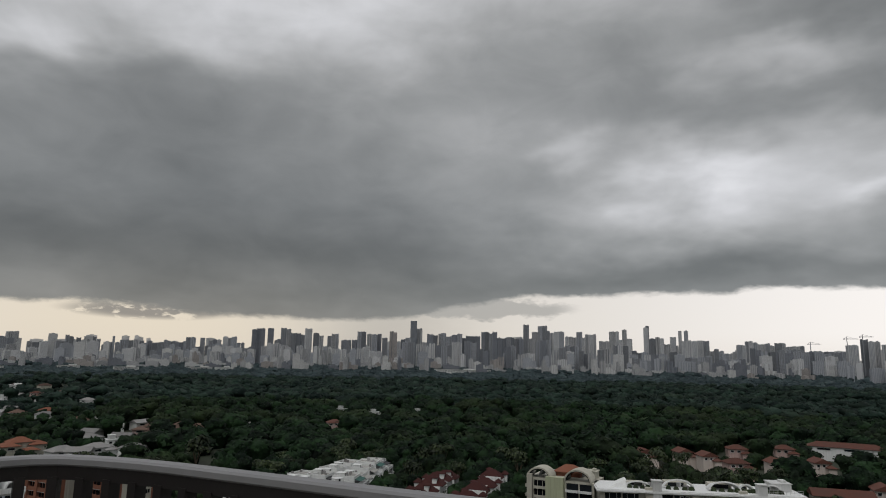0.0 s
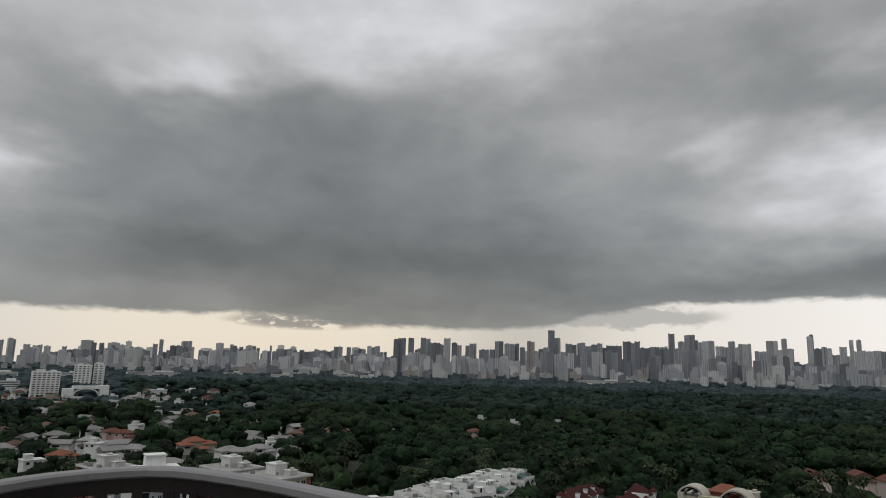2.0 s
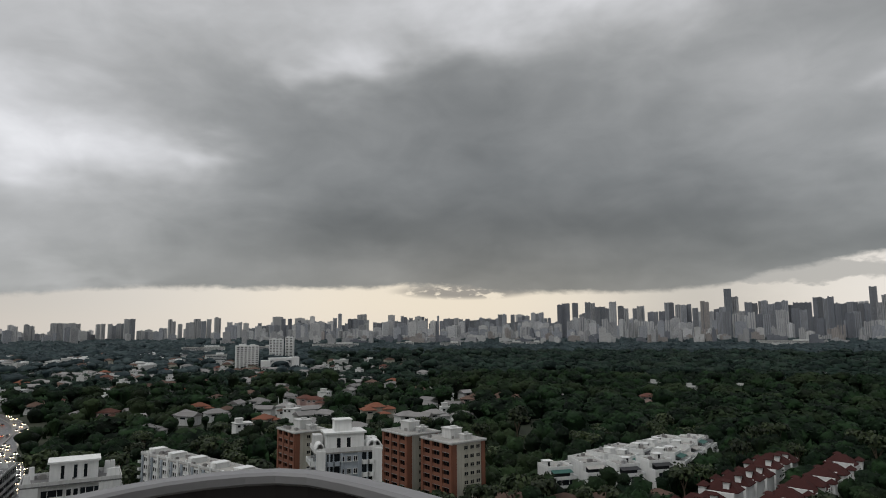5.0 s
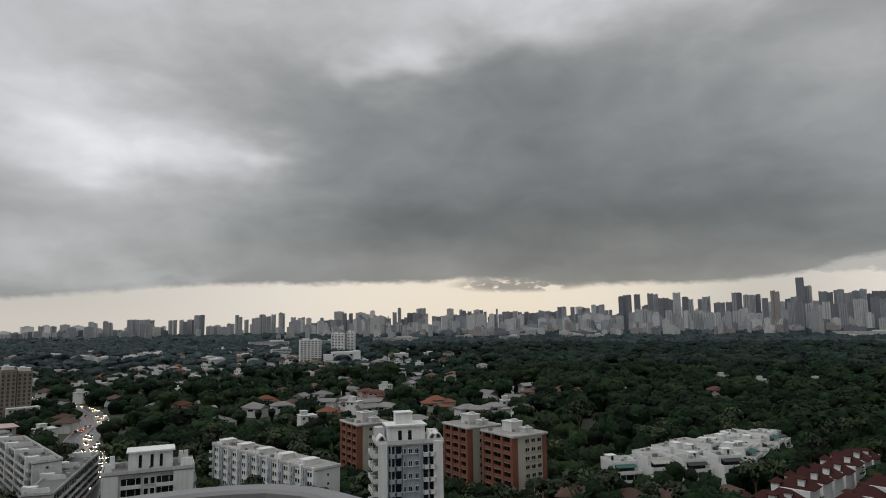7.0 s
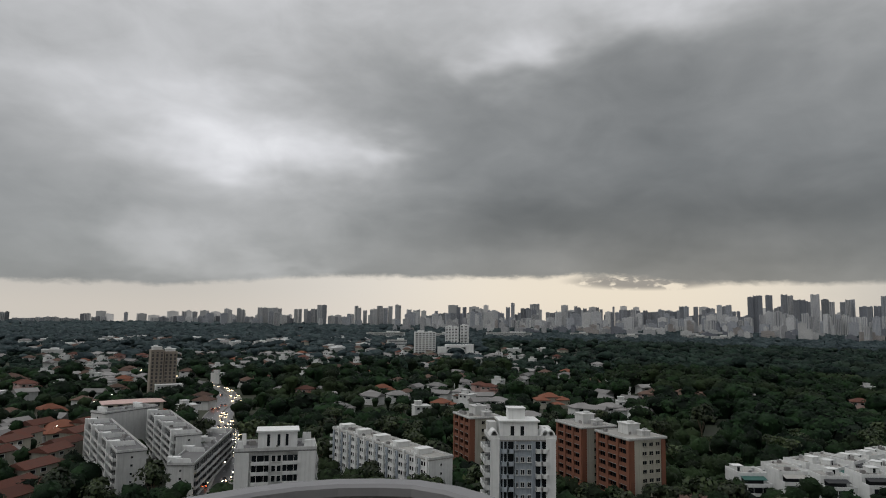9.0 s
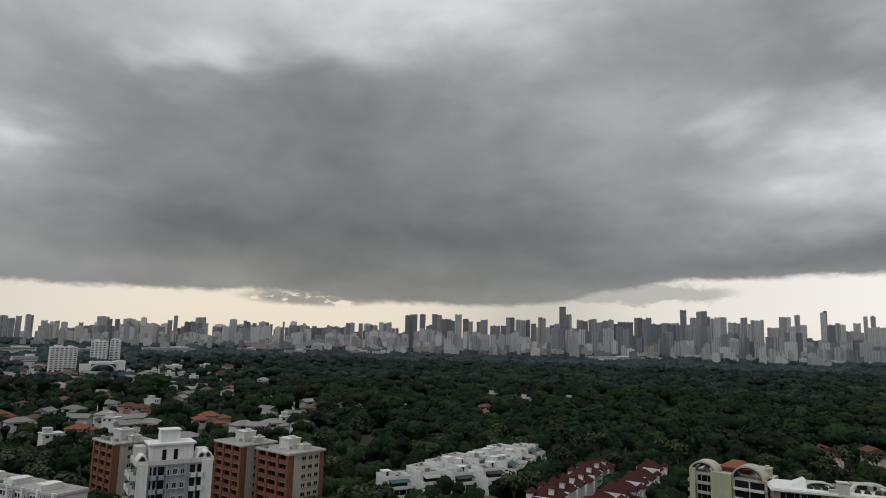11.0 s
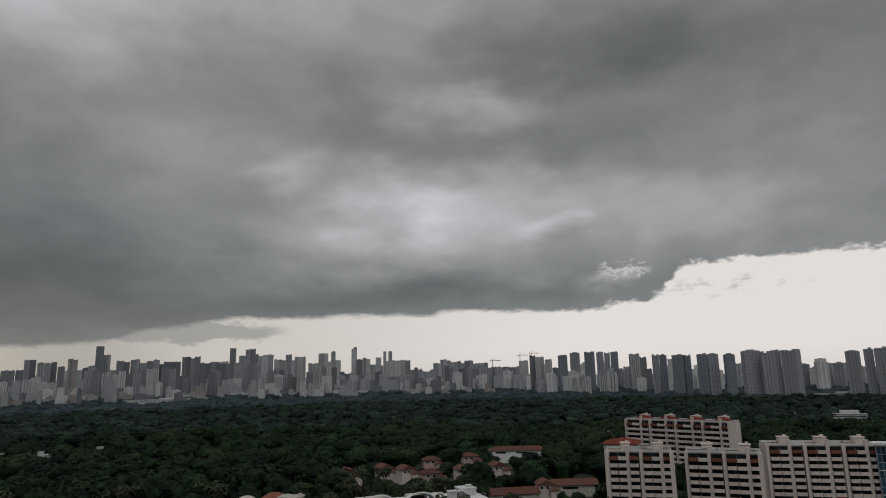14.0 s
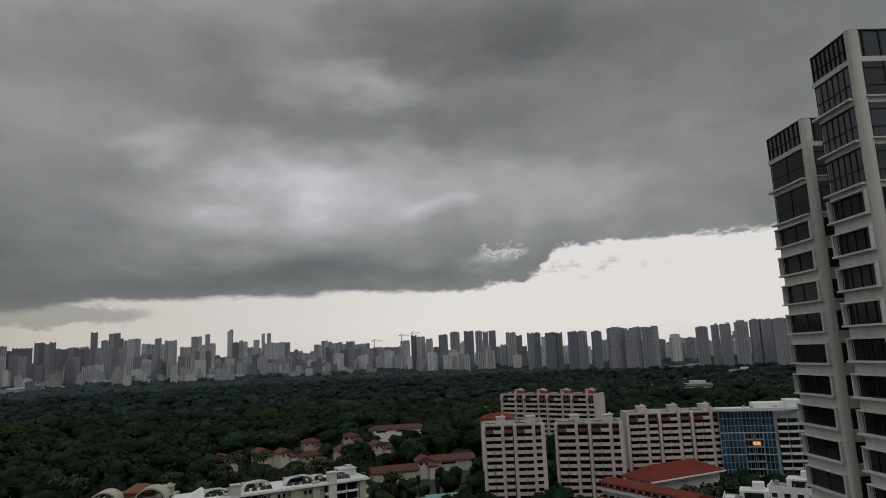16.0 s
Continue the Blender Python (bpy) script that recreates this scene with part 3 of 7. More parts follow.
def balcony_rail():
    rail = thing("balcony_railing", pose(0, 0, FLOOR), "curved grey metal balcony railing with dark flat bars", "railing")
    # handrail: flat bar with chamfered edges, swept along the curve
    prof = [(-0.042, 0.015), (-0.042, 0.04), (-0.032, 0.05), (0.032, 0.05), (0.042, 0.04), (0.042, 0.015), (0.032, 0.006), (-0.032, 0.006)]
    g = Geo()
    out, n = [], len(prof)
    for i, p in enumerate(RAIL):
        d = (RAIL[min(i + 1, len(RAIL) - 1)] - RAIL[max(i - 1, 0)]).normalized()
        nn = Vector((-d.y, d.x))
        out += [(p.x + nn.x * a, p.y + nn.y * a, RAIL_TOP - FLOOR - 0.05 + b) for a, b in prof]
    faces = [tuple(range(n)), tuple(range(len(out) - 1, len(out) - n - 1, -1))]
    for i in range(len(RAIL) - 1):
        for k in range(n):
            faces.append((i * n + k, i * n + (k + 1) % n, (i + 1) * n + (k + 1) % n, (i + 1) * n + k))
    g.solid(out, faces)
    part("handrail", g, "rail", rail, "grey painted flat handrail")
    top = RAIL_TOP - FLOOR - 0.044
    part("subrail", ribbon(RAIL, -0.03, 0.03, top - 0.062, top), "rail_dark", rail, "dark bronze rail under the handrail")
    part("bottom_rail", ribbon(RAIL, -0.03, 0.03, 0.10, 0.15), "rail_dark", rail)
    bar = Geo().box(0, 0, 0.02, 0.045, 0.07, top - 0.07).mesh("baluster", "rail_dark")
    run, due = 0.0, 0.05
    for i in range(1, len(RAIL)):
        a, b = RAIL[i - 1], RAIL[i]
        step = (b - a).length
        d = (b - a).normalized()
        while due <= run + step:
            c = a + d * (due - run)
            part("baluster", bar, "", rail, "", pose(c.x, c.y, 0, 0, 0, math.degrees(math.atan2(d.y, d.x))))
            due += 0.15
        run += step


balcony_rail()


def own_tower():
    """The block that carries the balcony: slab, room wall and the body below."""
    plan = [(p.x, p.y) for p in RAIL]
    outer = []
    for i, p in enumerate(RAIL):
        d = (RAIL[min(i + 1, len(RAIL) - 1)] - RAIL[max(i - 1, 0)]).normalized()
        outer.append((p.x - d.y * 0.18, p.y + d.x * 0.18))
    outer = outer[::3] + [outer[-1]]
    slab = outer[::-1] + [(-2.48, -2.2), (5.18, -2.2)]
    g = Geo().prism(slab, FLOOR - 0.3, 0.3)
    tagged(new("floor", g.mesh("floor", "deck")), "pale tiled balcony floor slab", "floor", kind="structure")
    tagged(new("wall_back", Geo().box(1.35, -2.35, FLOOR - 0.3, 9.0, 0.3, 3.4).mesh("wall_back", "render")), "pale rendered wall behind the balcony", "wall", kind="structure")
    tagged(new("ceiling", Geo().box(1.35, -1.6, FLOOR + 3.1, 9.0, 1.8, 0.25).mesh("ceiling", "white")), "white slab over the back of the balcony", "ceiling", kind="structure")
    tower_ob = new("wall_tower", Geo().box(1.35, -10.0, 0, 16, 14.6, FLOOR - 0.3).mesh("wall_tower", "render"))
    tagged(tower_ob, "pale rendered apartment tower under the balcony", "tower", kind="structure")


own_tower()
keep(1, -8, 20)


# ---------------------------------------------------------------- neighbouring high tower with large dark windows
def near_tower(x, y, rz, w, d, top, storey, tall, mullions, label):
    """x, y: its nearest corner; the face with wide windows runs from there along its -x side. rz turns it.
    The uppermost storeys, tall in number, are higher and have full glazing without a white surround."""
    t = thing("apartment_tower", pose(x, y, 0, 0, 0, rz), label, "apartment tower", "pale high-rise towers")
    crown = 3.1
    body = Geo().box(-w / 2, d / 2, 0, w - 0.5, d - 0.5, top - crown)
    # rounded corner column and plain side piers stand proud of the window plane
    for cx, cy, r in ((-0.32, 0.42, 0.55), (-w + 0.2, 0.3, 0.22), (-0.2, d - 0.2, 0.4), (-w + 0.2, d - 0.2, 0.4)):
        part("column", Geo().prism([(cx + r * math.cos(2 * math.pi * i / 18), cy + r * math.sin(2 * math.pi * i / 18)) for i in range(18)], 0, top - (0.1 if r > 0.5 else crown)), "render", t, "rounded corner column")
    part("wall", body, "render", t, "pale rendered wall with a rounded corner")
    glass_w = w - 0.9
    gx = -w / 2 - 0.28
    side_n = max(2, int(d // 4.2))
    side_w = d / side_n
    made = {}

    def storey_set(high, upper):
        """Meshes of one storey: wall strip, sill, pane, frame and surround, and those of the side face."""
        lift = high * (0.16 if upper else 0.37)
        hh = high - lift
        fr = Geo().box(gx, 0.08, 0, glass_w, 0.1, 0.09).box(gx, 0.08, hh - 0.1, glass_w, 0.1, 0.1)
        n = 6 if upper and mullions else (4 if mullions else 2)
        for k in range(n + 1):
            fr.box(gx - glass_w / 2 + glass_w * k / n, 0.08, 0, 0.08, 0.1, hh)
        if upper:
            fr.box(gx, 0.08, hh * 0.42, glass_w, 0.1, 0.07)
        sw = side_w - 0.9
        fr2 = Geo().box(0.14, 0, 0, 0.1, sw, 0.09).box(0.14, 0, hh * 0.3, 0.1, sw, 0.07).box(0.14, 0, hh * 0.8, 0.1, sw, 0.07)
        for k in range(3):
            fr2.box(0.14, -sw / 2 + sw * k / 2, 0, 0.1, 0.08, hh)
        out = {"spandrel": Geo().box(-w / 2, 0.1, 0, w - 0.5, 0.42, lift).mesh("spandrel", "render"),
               "sill": Geo().box(gx - 0.05, -0.22, lift - 0.16, glass_w + 0.5, 0.6, 0.18).mesh("sill", "white"),
               "window": Geo().box(gx, 0.16, 0, glass_w, 0.12, hh - 0.04).mesh("window", "glassgrey" if upper and mullions else "glass"),
               "window_frame": fr.mesh("window_frame", "rail_dark"),
               "window2": Geo().box(0.05, 0, 0, 0.14, sw, hh - 0.04).mesh("window", "glassgrey" if upper else "glass"),
               "frame2": fr2.mesh("window_frame", "rail_dark"),
               "spandrel2": Geo().box(-0.05, 0, 0, 0.3, sw, lift).box(0.16, 0, lift - 0.14, 0.36, sw + 0.3, 0.14).mesh("spandrel", "render")}
        if not upper:
            out["surround"] = Geo().box(gx + glass_w / 2 + 0.12, -0.12, 0, 0.22, 0.6, hh).box(gx - glass_w / 2 - 0.06, -0.12, 0, 0.12, 0.6, hh).box(gx, -0.12, hh - 0.08, glass_w + 0.4, 0.6, 0.14).mesh("surround", "white")
        return out, lift

    z, i = top - crown, 0
    while z > 26:
        upper = i < tall
        high = storey * 1.2 if upper else storey
        z -= high
        if upper not in made:
            made[upper] = storey_set(high, upper)
        m, lift = made[upper]
        part("spandrel", m["spandrel"], "", t, "", pose(0, 0, z))
        part("sill", m["sill"], "", t, "", pose(0, 0, z))
        wd = part("window", m["window"], "", t, "", pose(0, 0, z + lift))
        part("window_frame", m["window_frame"], "", wd)
        if "surround" in m:
            part("surround", m["surround"], "", wd, "white projecting surround")
        for k in range(side_n):
            yy = side_w * (k + 0.5) + 0.3
            part("spandrel", m["spandrel2"], "", t, "", pose(0, yy, z))
            w2 = part("window", m["window2"], "", t, "", pose(0, yy, z + lift))
            part("window_frame", m["frame2"], "", w2)
        i += 1
    # glazed parapet round the roof
    part("roof_slab", Geo().box(-w / 2, d / 2, top - crown, w + 0.1, d + 0.1, 0.5), "render", t, "pale roof slab")
    part("crown_glass", Geo().box(-w / 2 - 0.3, 0.1, top - crown + 0.5, w - 1.0, 0.05, crown - 0.6), "glassgrey", t, "grey glass roof parapet")
    part("crown_glass", Geo().box(-0.1, d / 2 + 0.4, top - crown + 0.5, 0.05, d - 1.2, crown - 0.6), "glassgrey", t, "grey glass roof parapet")
    posts = Geo()
    for k in range(8):
        posts.box(-w + 0.2 + (w - 1.2) * k / 7, 0.02, top - crown + 0.5, 0.09, 0.12, crown - 0.5)
    for k in range(9):
        posts.box(-0.02, 1.2 + (d - 1.6) * k / 8, top - crown + 0.5, 0.12, 0.09, crown - 0.5)
    posts.box(-w / 2 - 0.3, 0.02, top - crown + 1.5, w - 1.0, 0.1, 0.06)
    part("crown_frame", posts.box(-w / 2, 0.02, top - 0.12, w - 0.3, 0.14, 0.12).box(-0.02, d / 2, top - 0.12, 0.14, d - 0.3, 0.12), "rail_dark", t, "dark parapet frame")
    keep(x, y, 22)


# its window face looks back along (-0.83, 0.56)
near_tower(69.4, 30.9, -124.0, 7.2, 12.0, 89.2, 3.2, 2, False, "pale high-rise apartment tower with wide dark windows")
near_tower(61.9, 22.7, -124.0, 5.9, 14.0, 93.4, 3.2, 3, True, "taller pale high-rise tower with wide dark windows")


# ---------------------------------------------------------------- far skyline
def tower(azimuth, wide, top, d, tone):
    """A tower of the skyline by azimuth, width and roof height in degrees as seen from the origin, and its distance."""
    h = EYE + d * math.tan(radians(top))
    w = d * radians(wide)
    rng = random.Random(int(azimuth * 100) * 7 + int(d))
    t = thing("skyline_tower", spot(azimuth, d, 0, rng.uniform(-24, 24) if w < 60 else rng.uniform(-7, 7)), "", "tower block", "towers of the skyline")
    kinds = {"slate": "grey distant high-rise block in a hazy skyline", "pale": "pale grey distant high-rise block in a hazy skyline",
             "white": "whitish distant apartment block before the skyline", "beige": "beige distant high-rise block in the skyline",
             "dark": "dark grey distant high-rise block in the skyline", "glass": "slim dark glass skyscraper rising over the skyline",
             "hdb": "tall grey housing estate tower beyond the woods", "hdbd": "tall blue-grey housing estate tower beyond the woods"}
    tagged(t, kinds[tone])
    estate = tone.startswith("hdb")
    kin = {"slate": ("slate", "slate", "slate", "pale", "dark"), "pale": ("pale", "pale", "slate"), "white": ("white", "white", "pale"),
           "beige": ("beige",), "dark": ("dark", "dark", "slate"), "glass": ("glass",), "hdb": ("hdb",), "hdbd": ("hdbd", "hdbd", "hdb")}[tone]
    # western towers take the wall colour with the most haze put in
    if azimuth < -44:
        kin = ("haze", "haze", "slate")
    # a wide block is a group of slimmer wings that step up, down and back
    n = 1 if w < 30 or tone == "glass" else min(5, int(round(w / (26 if estate else 25))))
    shares = [rng.uniform(0.75, 1.25) for _ in range(n)]
    tallest = rng.randrange(n)
    x0 = -w / 2
    for i in range(n):
        wi = w * shares[i] / sum(shares)
        hi = h if i == tallest else h - (rng.choice((0.0, 0.0, 2.0, 4.0)) if estate else rng.choice((0.5, 2.0, 5.0, 8.0, 13.0)) * (1 if h > 60 else 0.4))
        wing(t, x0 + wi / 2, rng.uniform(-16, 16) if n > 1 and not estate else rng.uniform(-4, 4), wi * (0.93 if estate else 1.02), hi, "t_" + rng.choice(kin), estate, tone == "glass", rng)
        x0 += wi


def wing(t, x, y, w, h, mat, estate, slim, rng):
    """One wing of a tower: piers and recessed window strips on four sides, and its roof rooms."""
    dep = min(max(w * 0.75, 12), 24)
    pitch = rng.choice((4.2, 5.5, 7.0, 10.0)) if not estate else rng.choice((6.0, 8.0))
    k = max(2, int(round(w / pitch)))
    bay, gap, deep = w / k, (w / k) * (rng.uniform(0.28, 0.5) if not estate else 0.3), rng.uniform(0.3, 0.8)
    line = []
    for i in range(k):
        a, b = -w / 2 + bay * i + (gap / 2 if i else 0), -w / 2 + bay * (i + 1) - (gap / 2 if i < k - 1 else 0)
        line += [(a, -dep / 2), (b, -dep / 2)]
        if i < k - 1:
            line += [(b, -dep / 2 + deep), (b + gap, -dep / 2 + deep)]
    plan = line + [(-p, -q) for p, q in line]
    body = Geo().prism([(p + x, q + y) for p, q in plan], 0, h - (0 if slim else 1.2))
    if estate:
        bands, z = Geo(), rng.uniform(10, 14)
        while z < h - 4:
            bands.box(x, y, z, w - 0.4, dep - 0.2, 0.9)
            z += 3.1
        tagged(part("storey_band", bands, mat, t), kind="stuff")
    style = rng.random()
    if slim:
        body.box(x, y, h, w * 0.9, dep * 0.85, 1.6)
    elif style < 0.3:
        body.box(x - w * 0.2, y, h - 1.2, w * 0.42, dep * 0.7, 1.2).box(x + w * 0.27, y, h - 1.2, w * 0.3, dep * 0.6, rng.uniform(2, 4))
    elif style < 0.55:
        body.box(x, y, h - 1.2, w * 0.8, dep * 0.8, 1.0).box(x, y, h - 0.4, w * 0.45, dep * 0.5, rng.uniform(1.5, 3.0))
    elif style < 0.8:
        for p in (-0.36, 0.36):
            body.box(x + p * w, y, h - 1.2, w * 0.26, dep * 0.9, rng.uniform(1.8, 3.6))
    else:
        body.box(x + rng.uniform(-0.2, 0.2) * w, y, h - 1.2, w * rng.uniform(0.3, 0.6), dep * 0.6, rng.uniform(2.0, 4.5))
    me = body.mesh("wall", mat)
    me.materials.append(MAT["t_slate" if mat in ("t_pale", "t_white", "t_haze") else "t_gap"])
    for i in range(len(plan)):
        if all(abs(abs(q) - dep / 2 + deep) < 1e-6 for q in (plan[i][1], plan[(i + 1) % len(plan)][1])):
            me.polygons[2 + i].material_index = 1
    part("wall", me, "", t)


tower(-65.73, 0.62, -0.39, 4402, "slate")
tower(-65.08, 0.70, -0.32, 4454, "slate")
tower(-64.27, 0.92, -0.26, 4350, "slate")
tower(-63.58, 0.36, 0.15, 4350, "slate")
tower(-63.12, 0.36, -0.37, 4506, "slate")
tower(-62.78, 0.37, 0.14, 4454, "slate")
tower(-62.10, 0.82, -0.17, 4245, "slate")
tower(-61.23, 0.91, -0.19, 4350, "slate")
tower(-60.11, 0.62, 0.45, 4245, "slate")
tower(-59.59, 0.35, -0.44, 4454, "slate")
tower(-59.12, 0.67, 0.48, 4297, "slate")
tower(-58.23, 1.04, -0.20, 4245, "slate")
tower(-56.76, 1.97, 0.59, 4402, "slate")
tower(-55.37, 0.59, -0.07, 4506, "slate")
tower(-54.86, 0.42, -0.30, 4506, "slate")
tower(-54.39, 0.55, 0.51, 4454, "slate")
tower(-53.32, 1.17, 0.55, 4506, "slate")
tower(-52.37, 0.75, 0.91, 4402, "slate")
tower(-51.06, 1.56, -0.04, 4297, "slate")
tower(-49.90, 0.59, 0.18, 4506, "slate")
tower(-49.21, 0.55, 0.88, 4350, "slate")
tower(-48.63, 0.32, 0.49, 4454, "slate")
tower(-47.41, 1.58, 0.76, 4350, "slate")
tower(-47.32, 0.47, 0.91, 4350, "slate")
tower(-46.41, 0.33, 0.90, 4350, "slate")
tower(-45.71, 0.52, 1.04, 4245, "slate")
tower(-44.76, 0.43, 0.64, 4245, "slate")
tower(-44.06, 0.57, 0.63, 4506, "slate")
tower(-43.12, 1.20, 0.13, 4402, "slate")
tower(-42.33, 0.29, 0.56, 4193, "slate")
tower(-41.38, 1.51, 0.40, 4193, "slate")
tower(-40.38, 0.29, 0.93, 4350, "slate")
tower(-40.04, 0.29, 0.38, 4350, "slate")
tower(-39.84, 0.30, 0.92, 4402, "slate")
tower(-39.37, 0.54, 0.42, 4402, "slate")
tower(-38.88, 0.54, 0.76, 4350, "slate")
tower(-38.21, 0.59, 0.50, 4245, "slate")
tower(-37.07, 1.49, 0.54, 4245, "slate")
tower(-36.00, 0.35, 0.97, 4402, "slate")
tower(-35.57, 0.30, 1.36, 4245, "slate")
tower(-35.13, 0.60, 0.51, 4506, "slate")
tower(-34.43, 0.80, 0.90, 4297, "slate")
tower(-33.64, 0.75, 1.29, 4506, "slate")
tower(-56.38, 0.91, 0.27, 3626, "pale")
tower(-38.21, 1.38, -0.14, 3626, "white")
tower(-35.31, 0.75, -0.13, 3500, "white")
tower(-34.43, 0.80, 0.05, 3458, "pale")
tower(-33.63, 0.60, 0.34, 3500, "pale")
tower(-32.44, 1.00, -0.32, 3416, "pale")
tower(-33.95, 0.86, 0.79, 4145, "slate")
tower(-32.21, 0.96, 0.59, 4403, "slate")
tower(-31.42, 0.51, 0.53, 4403, "slate")
tower(-31.02, 0.37, 0.92, 4403, "slate")
tower(-30.48, 0.67, 0.69, 4351, "slate")
tower(-29.93, 0.53, 1.13, 4403, "slate")
tower(-29.25, 0.57, 0.94, 4351, "slate")
tower(-28.70, 0.27, 0.87, 4403, "slate")
tower(-28.42, 0.23, 0.57, 4403, "slate")
tower(-28.28, 0.23, 1.05, 4196, "slate")
tower(-27.99, 0.23, 0.89, 4196, "slate")
tower(-27.37, 0.79, 0.64, 4300, "slate")
tower(-26.95, 0.16, 1.14, 4196, "slate")
tower(-26.62, 0.32, 0.66, 4351, "slate")
tower(-26.18, 0.60, 0.90, 4454, "slate")
tower(-25.51, 0.73, 0.92, 4196, "slate")
tower(-24.62, 0.95, 0.85, 4351, "slate")
tower(-23.72, 0.84, 0.74, 4196, "slate")
tower(-22.57, 1.49, 0.95, 4454, "slate")
tower(-21.69, 0.26, 0.88, 4454, "slate")
tower(-21.28, 0.69, 1.22, 4248, "slate")
tower(-20.66, 0.44, 0.45, 4454, "slate")
tower(-20.36, 0.35, 1.20, 4300, "slate")
tower(-19.98, 0.31, 0.56, 4403, "slate")
tower(-19.38, 0.98, 1.08, 4403, "slate")
tower(-18.19, 1.08, 1.35, 4196, "slate")
tower(-17.34, 0.55, 0.86, 4145, "slate")
tower(-16.72, 0.64, 0.54, 4300, "slate")
tower(-15.93, 1.07, 2.13, 3891, "dark")
tower(-14.93, 0.47, 2.16, 3891, "dark")
tower(-14.31, 0.56, 1.26, 3936, "slate")
tower(-13.68, 0.80, 2.19, 3754, "slate")
tower(-12.66, 1.19, 1.79, 3708, "slate")
tower(-11.77, 0.53, 2.20, 3845, "slate")
tower(-10.91, 0.87, 1.83, 3845, "slate")
tower(-9.65, 0.97, 1.82, 3891, "slate")
tower(-8.65, 0.49, 1.30, 3936, "slate")
tower(-8.01, 0.69, 1.32, 3663, "slate")
tower(-7.18, 0.74, 2.07, 3936, "slate")
tower(-6.09, 1.24, 1.90, 3891, "slate")
tower(-5.16, 0.40, 1.57, 3800, "slate")
tower(-4.44, 0.60, 2.13, 3708, "beige")
tower(-3.69, 0.75, 1.46, 3936, "slate")
tower(-3.10, 0.45, 1.62, 3708, "slate")
tower(-2.64, 0.55, 3.07, 3891, "glass")
tower(-2.12, 0.45, 2.43, 3936, "pale")
tower(-1.60, 0.45, 1.25, 3891, "slate")
tower(-0.94, 0.90, 1.96, 3754, "dark")
tower(-0.11, 0.75, 2.07, 3800, "slate")
tower(0.52, 0.50, 1.79, 3891, "slate")
tower(1.21, 0.90, 2.05, 3845, "slate")
tower(2.46, 1.60, 1.87, 3891, "dark")
tower(4.05, 1.39, 2.25, 3800, "dark")
tower(5.50, 1.49, 1.82, 3800, "dark")
tower(6.58, 0.69, 1.69, 3663, "slate")
tower(7.52, 2.36, 1.85, 4250, "pale")
tower(7.28, 0.49, 2.93, 4250, "pale")
tower(8.06, 0.49, 2.30, 4099, "pale")
tower(8.68, 0.73, 2.85, 4048, "pale")
tower(9.36, 0.63, 2.42, 4149, "pale")
tower(10.11, 0.87, 2.38, 4048, "pale")
tower(11.12, 0.96, 1.95, 4300, "pale")
tower(11.85, 0.48, 2.35, 4200, "pale")
tower(12.22, 0.29, 1.87, 4149, "pale")
tower(12.80, 0.95, 2.17, 4300, "pale")
tower(13.97, 0.94, 1.60, 4351, "pale")
tower(14.81, 0.70, 2.43, 4250, "pale")
tower(15.32, 0.28, 1.71, 4099, "pale")
tower(15.60, 0.33, 2.58, 4250, "pale")
tower(15.98, 0.46, 1.82, 4250, "pale")
tower(16.59, 0.82, 0.83, 4200, "dark")
tower(17.39, 0.55, 2.92, 4351, "pale")
tower(17.89, 0.45, 1.84, 4250, "pale")
tower(18.44, 0.63, 1.98, 4200, "pale")
tower(18.98, 0.49, 1.38, 4200, "pale")
tower(19.51, 0.44, 1.99, 4351, "pale")
tower(19.80, 0.18, 1.29, 4300, "pale")
tower(20.06, 0.26, 2.51, 4351, "pale")
tower(20.53, 0.31, 2.51, 4300, "pale")
tower(21.23, 2.13, 1.73, 4250, "pale")
tower(22.62, 0.72, 1.05, 4250, "pale")
tower(23.62, 1.30, 0.89, 4200, "pale")
tower(24.64, 0.70, 1.39, 4149, "pale")
tower(25.38, 0.90, 1.71, 4250, "pale")
tower(26.42, 1.20, 1.54, 4351, "pale")
tower(27.41, 0.79, 1.55, 4200, "pale")
tower(28.42, 1.27, 1.34, 4099, "pale")
tower(-33.68, 0.86, -0.11, 3050, "white")
tower(-32.71, 1.06, -0.17, 3086, "slate")
tower(-31.11, 1.10, 0.03, 3050, "slate")
tower(-29.94, 1.12, -0.58, 2940, "white")
tower(-28.15, 1.74, -0.33, 3050, "slate")
tower(-26.73, 0.91, -0.57, 3159, "slate")
tower(-25.34, 0.81, 0.30, 3123, "white")
tower(-24.50, 0.58, -0.36, 2940, "slate")
tower(-23.87, 0.83, 0.10, 3123, "slate")
tower(-23.05, 0.55, -0.51, 2940, "slate")
tower(-22.55, 0.38, -0.37, 2940, "white")
tower(-21.54, 1.38, -0.39, 3050, "white")
tower(-20.32, 1.00, -0.74, 3086, "white")
tower(-19.17, 1.07, 0.11, 3013, "white")
tower(-16.71, 1.01, 0.35, 3013, "white")
tower(-14.84, 1.58, 0.87, 3013, "white")
tower(-13.62, 0.85, 0.70, 2940, "slate")
tower(-12.12, 1.19, 0.74, 2940, "slate")
tower(-10.07, 0.97, 0.54, 3159, "white")
tower(-9.00, 0.97, 0.51, 2976, "white")
tower(-7.94, 0.83, 0.24, 3123, "slate")
tower(-6.98, 1.13, 0.75, 3086, "white")
tower(-5.89, 1.03, 0.38, 2976, "white")
tower(-4.26, 1.38, -0.17, 3050, "beige")
tower(-3.04, 1.14, 1.22, 3050, "slate")
tower(-1.54, 1.65, 1.15, 3086, "white")
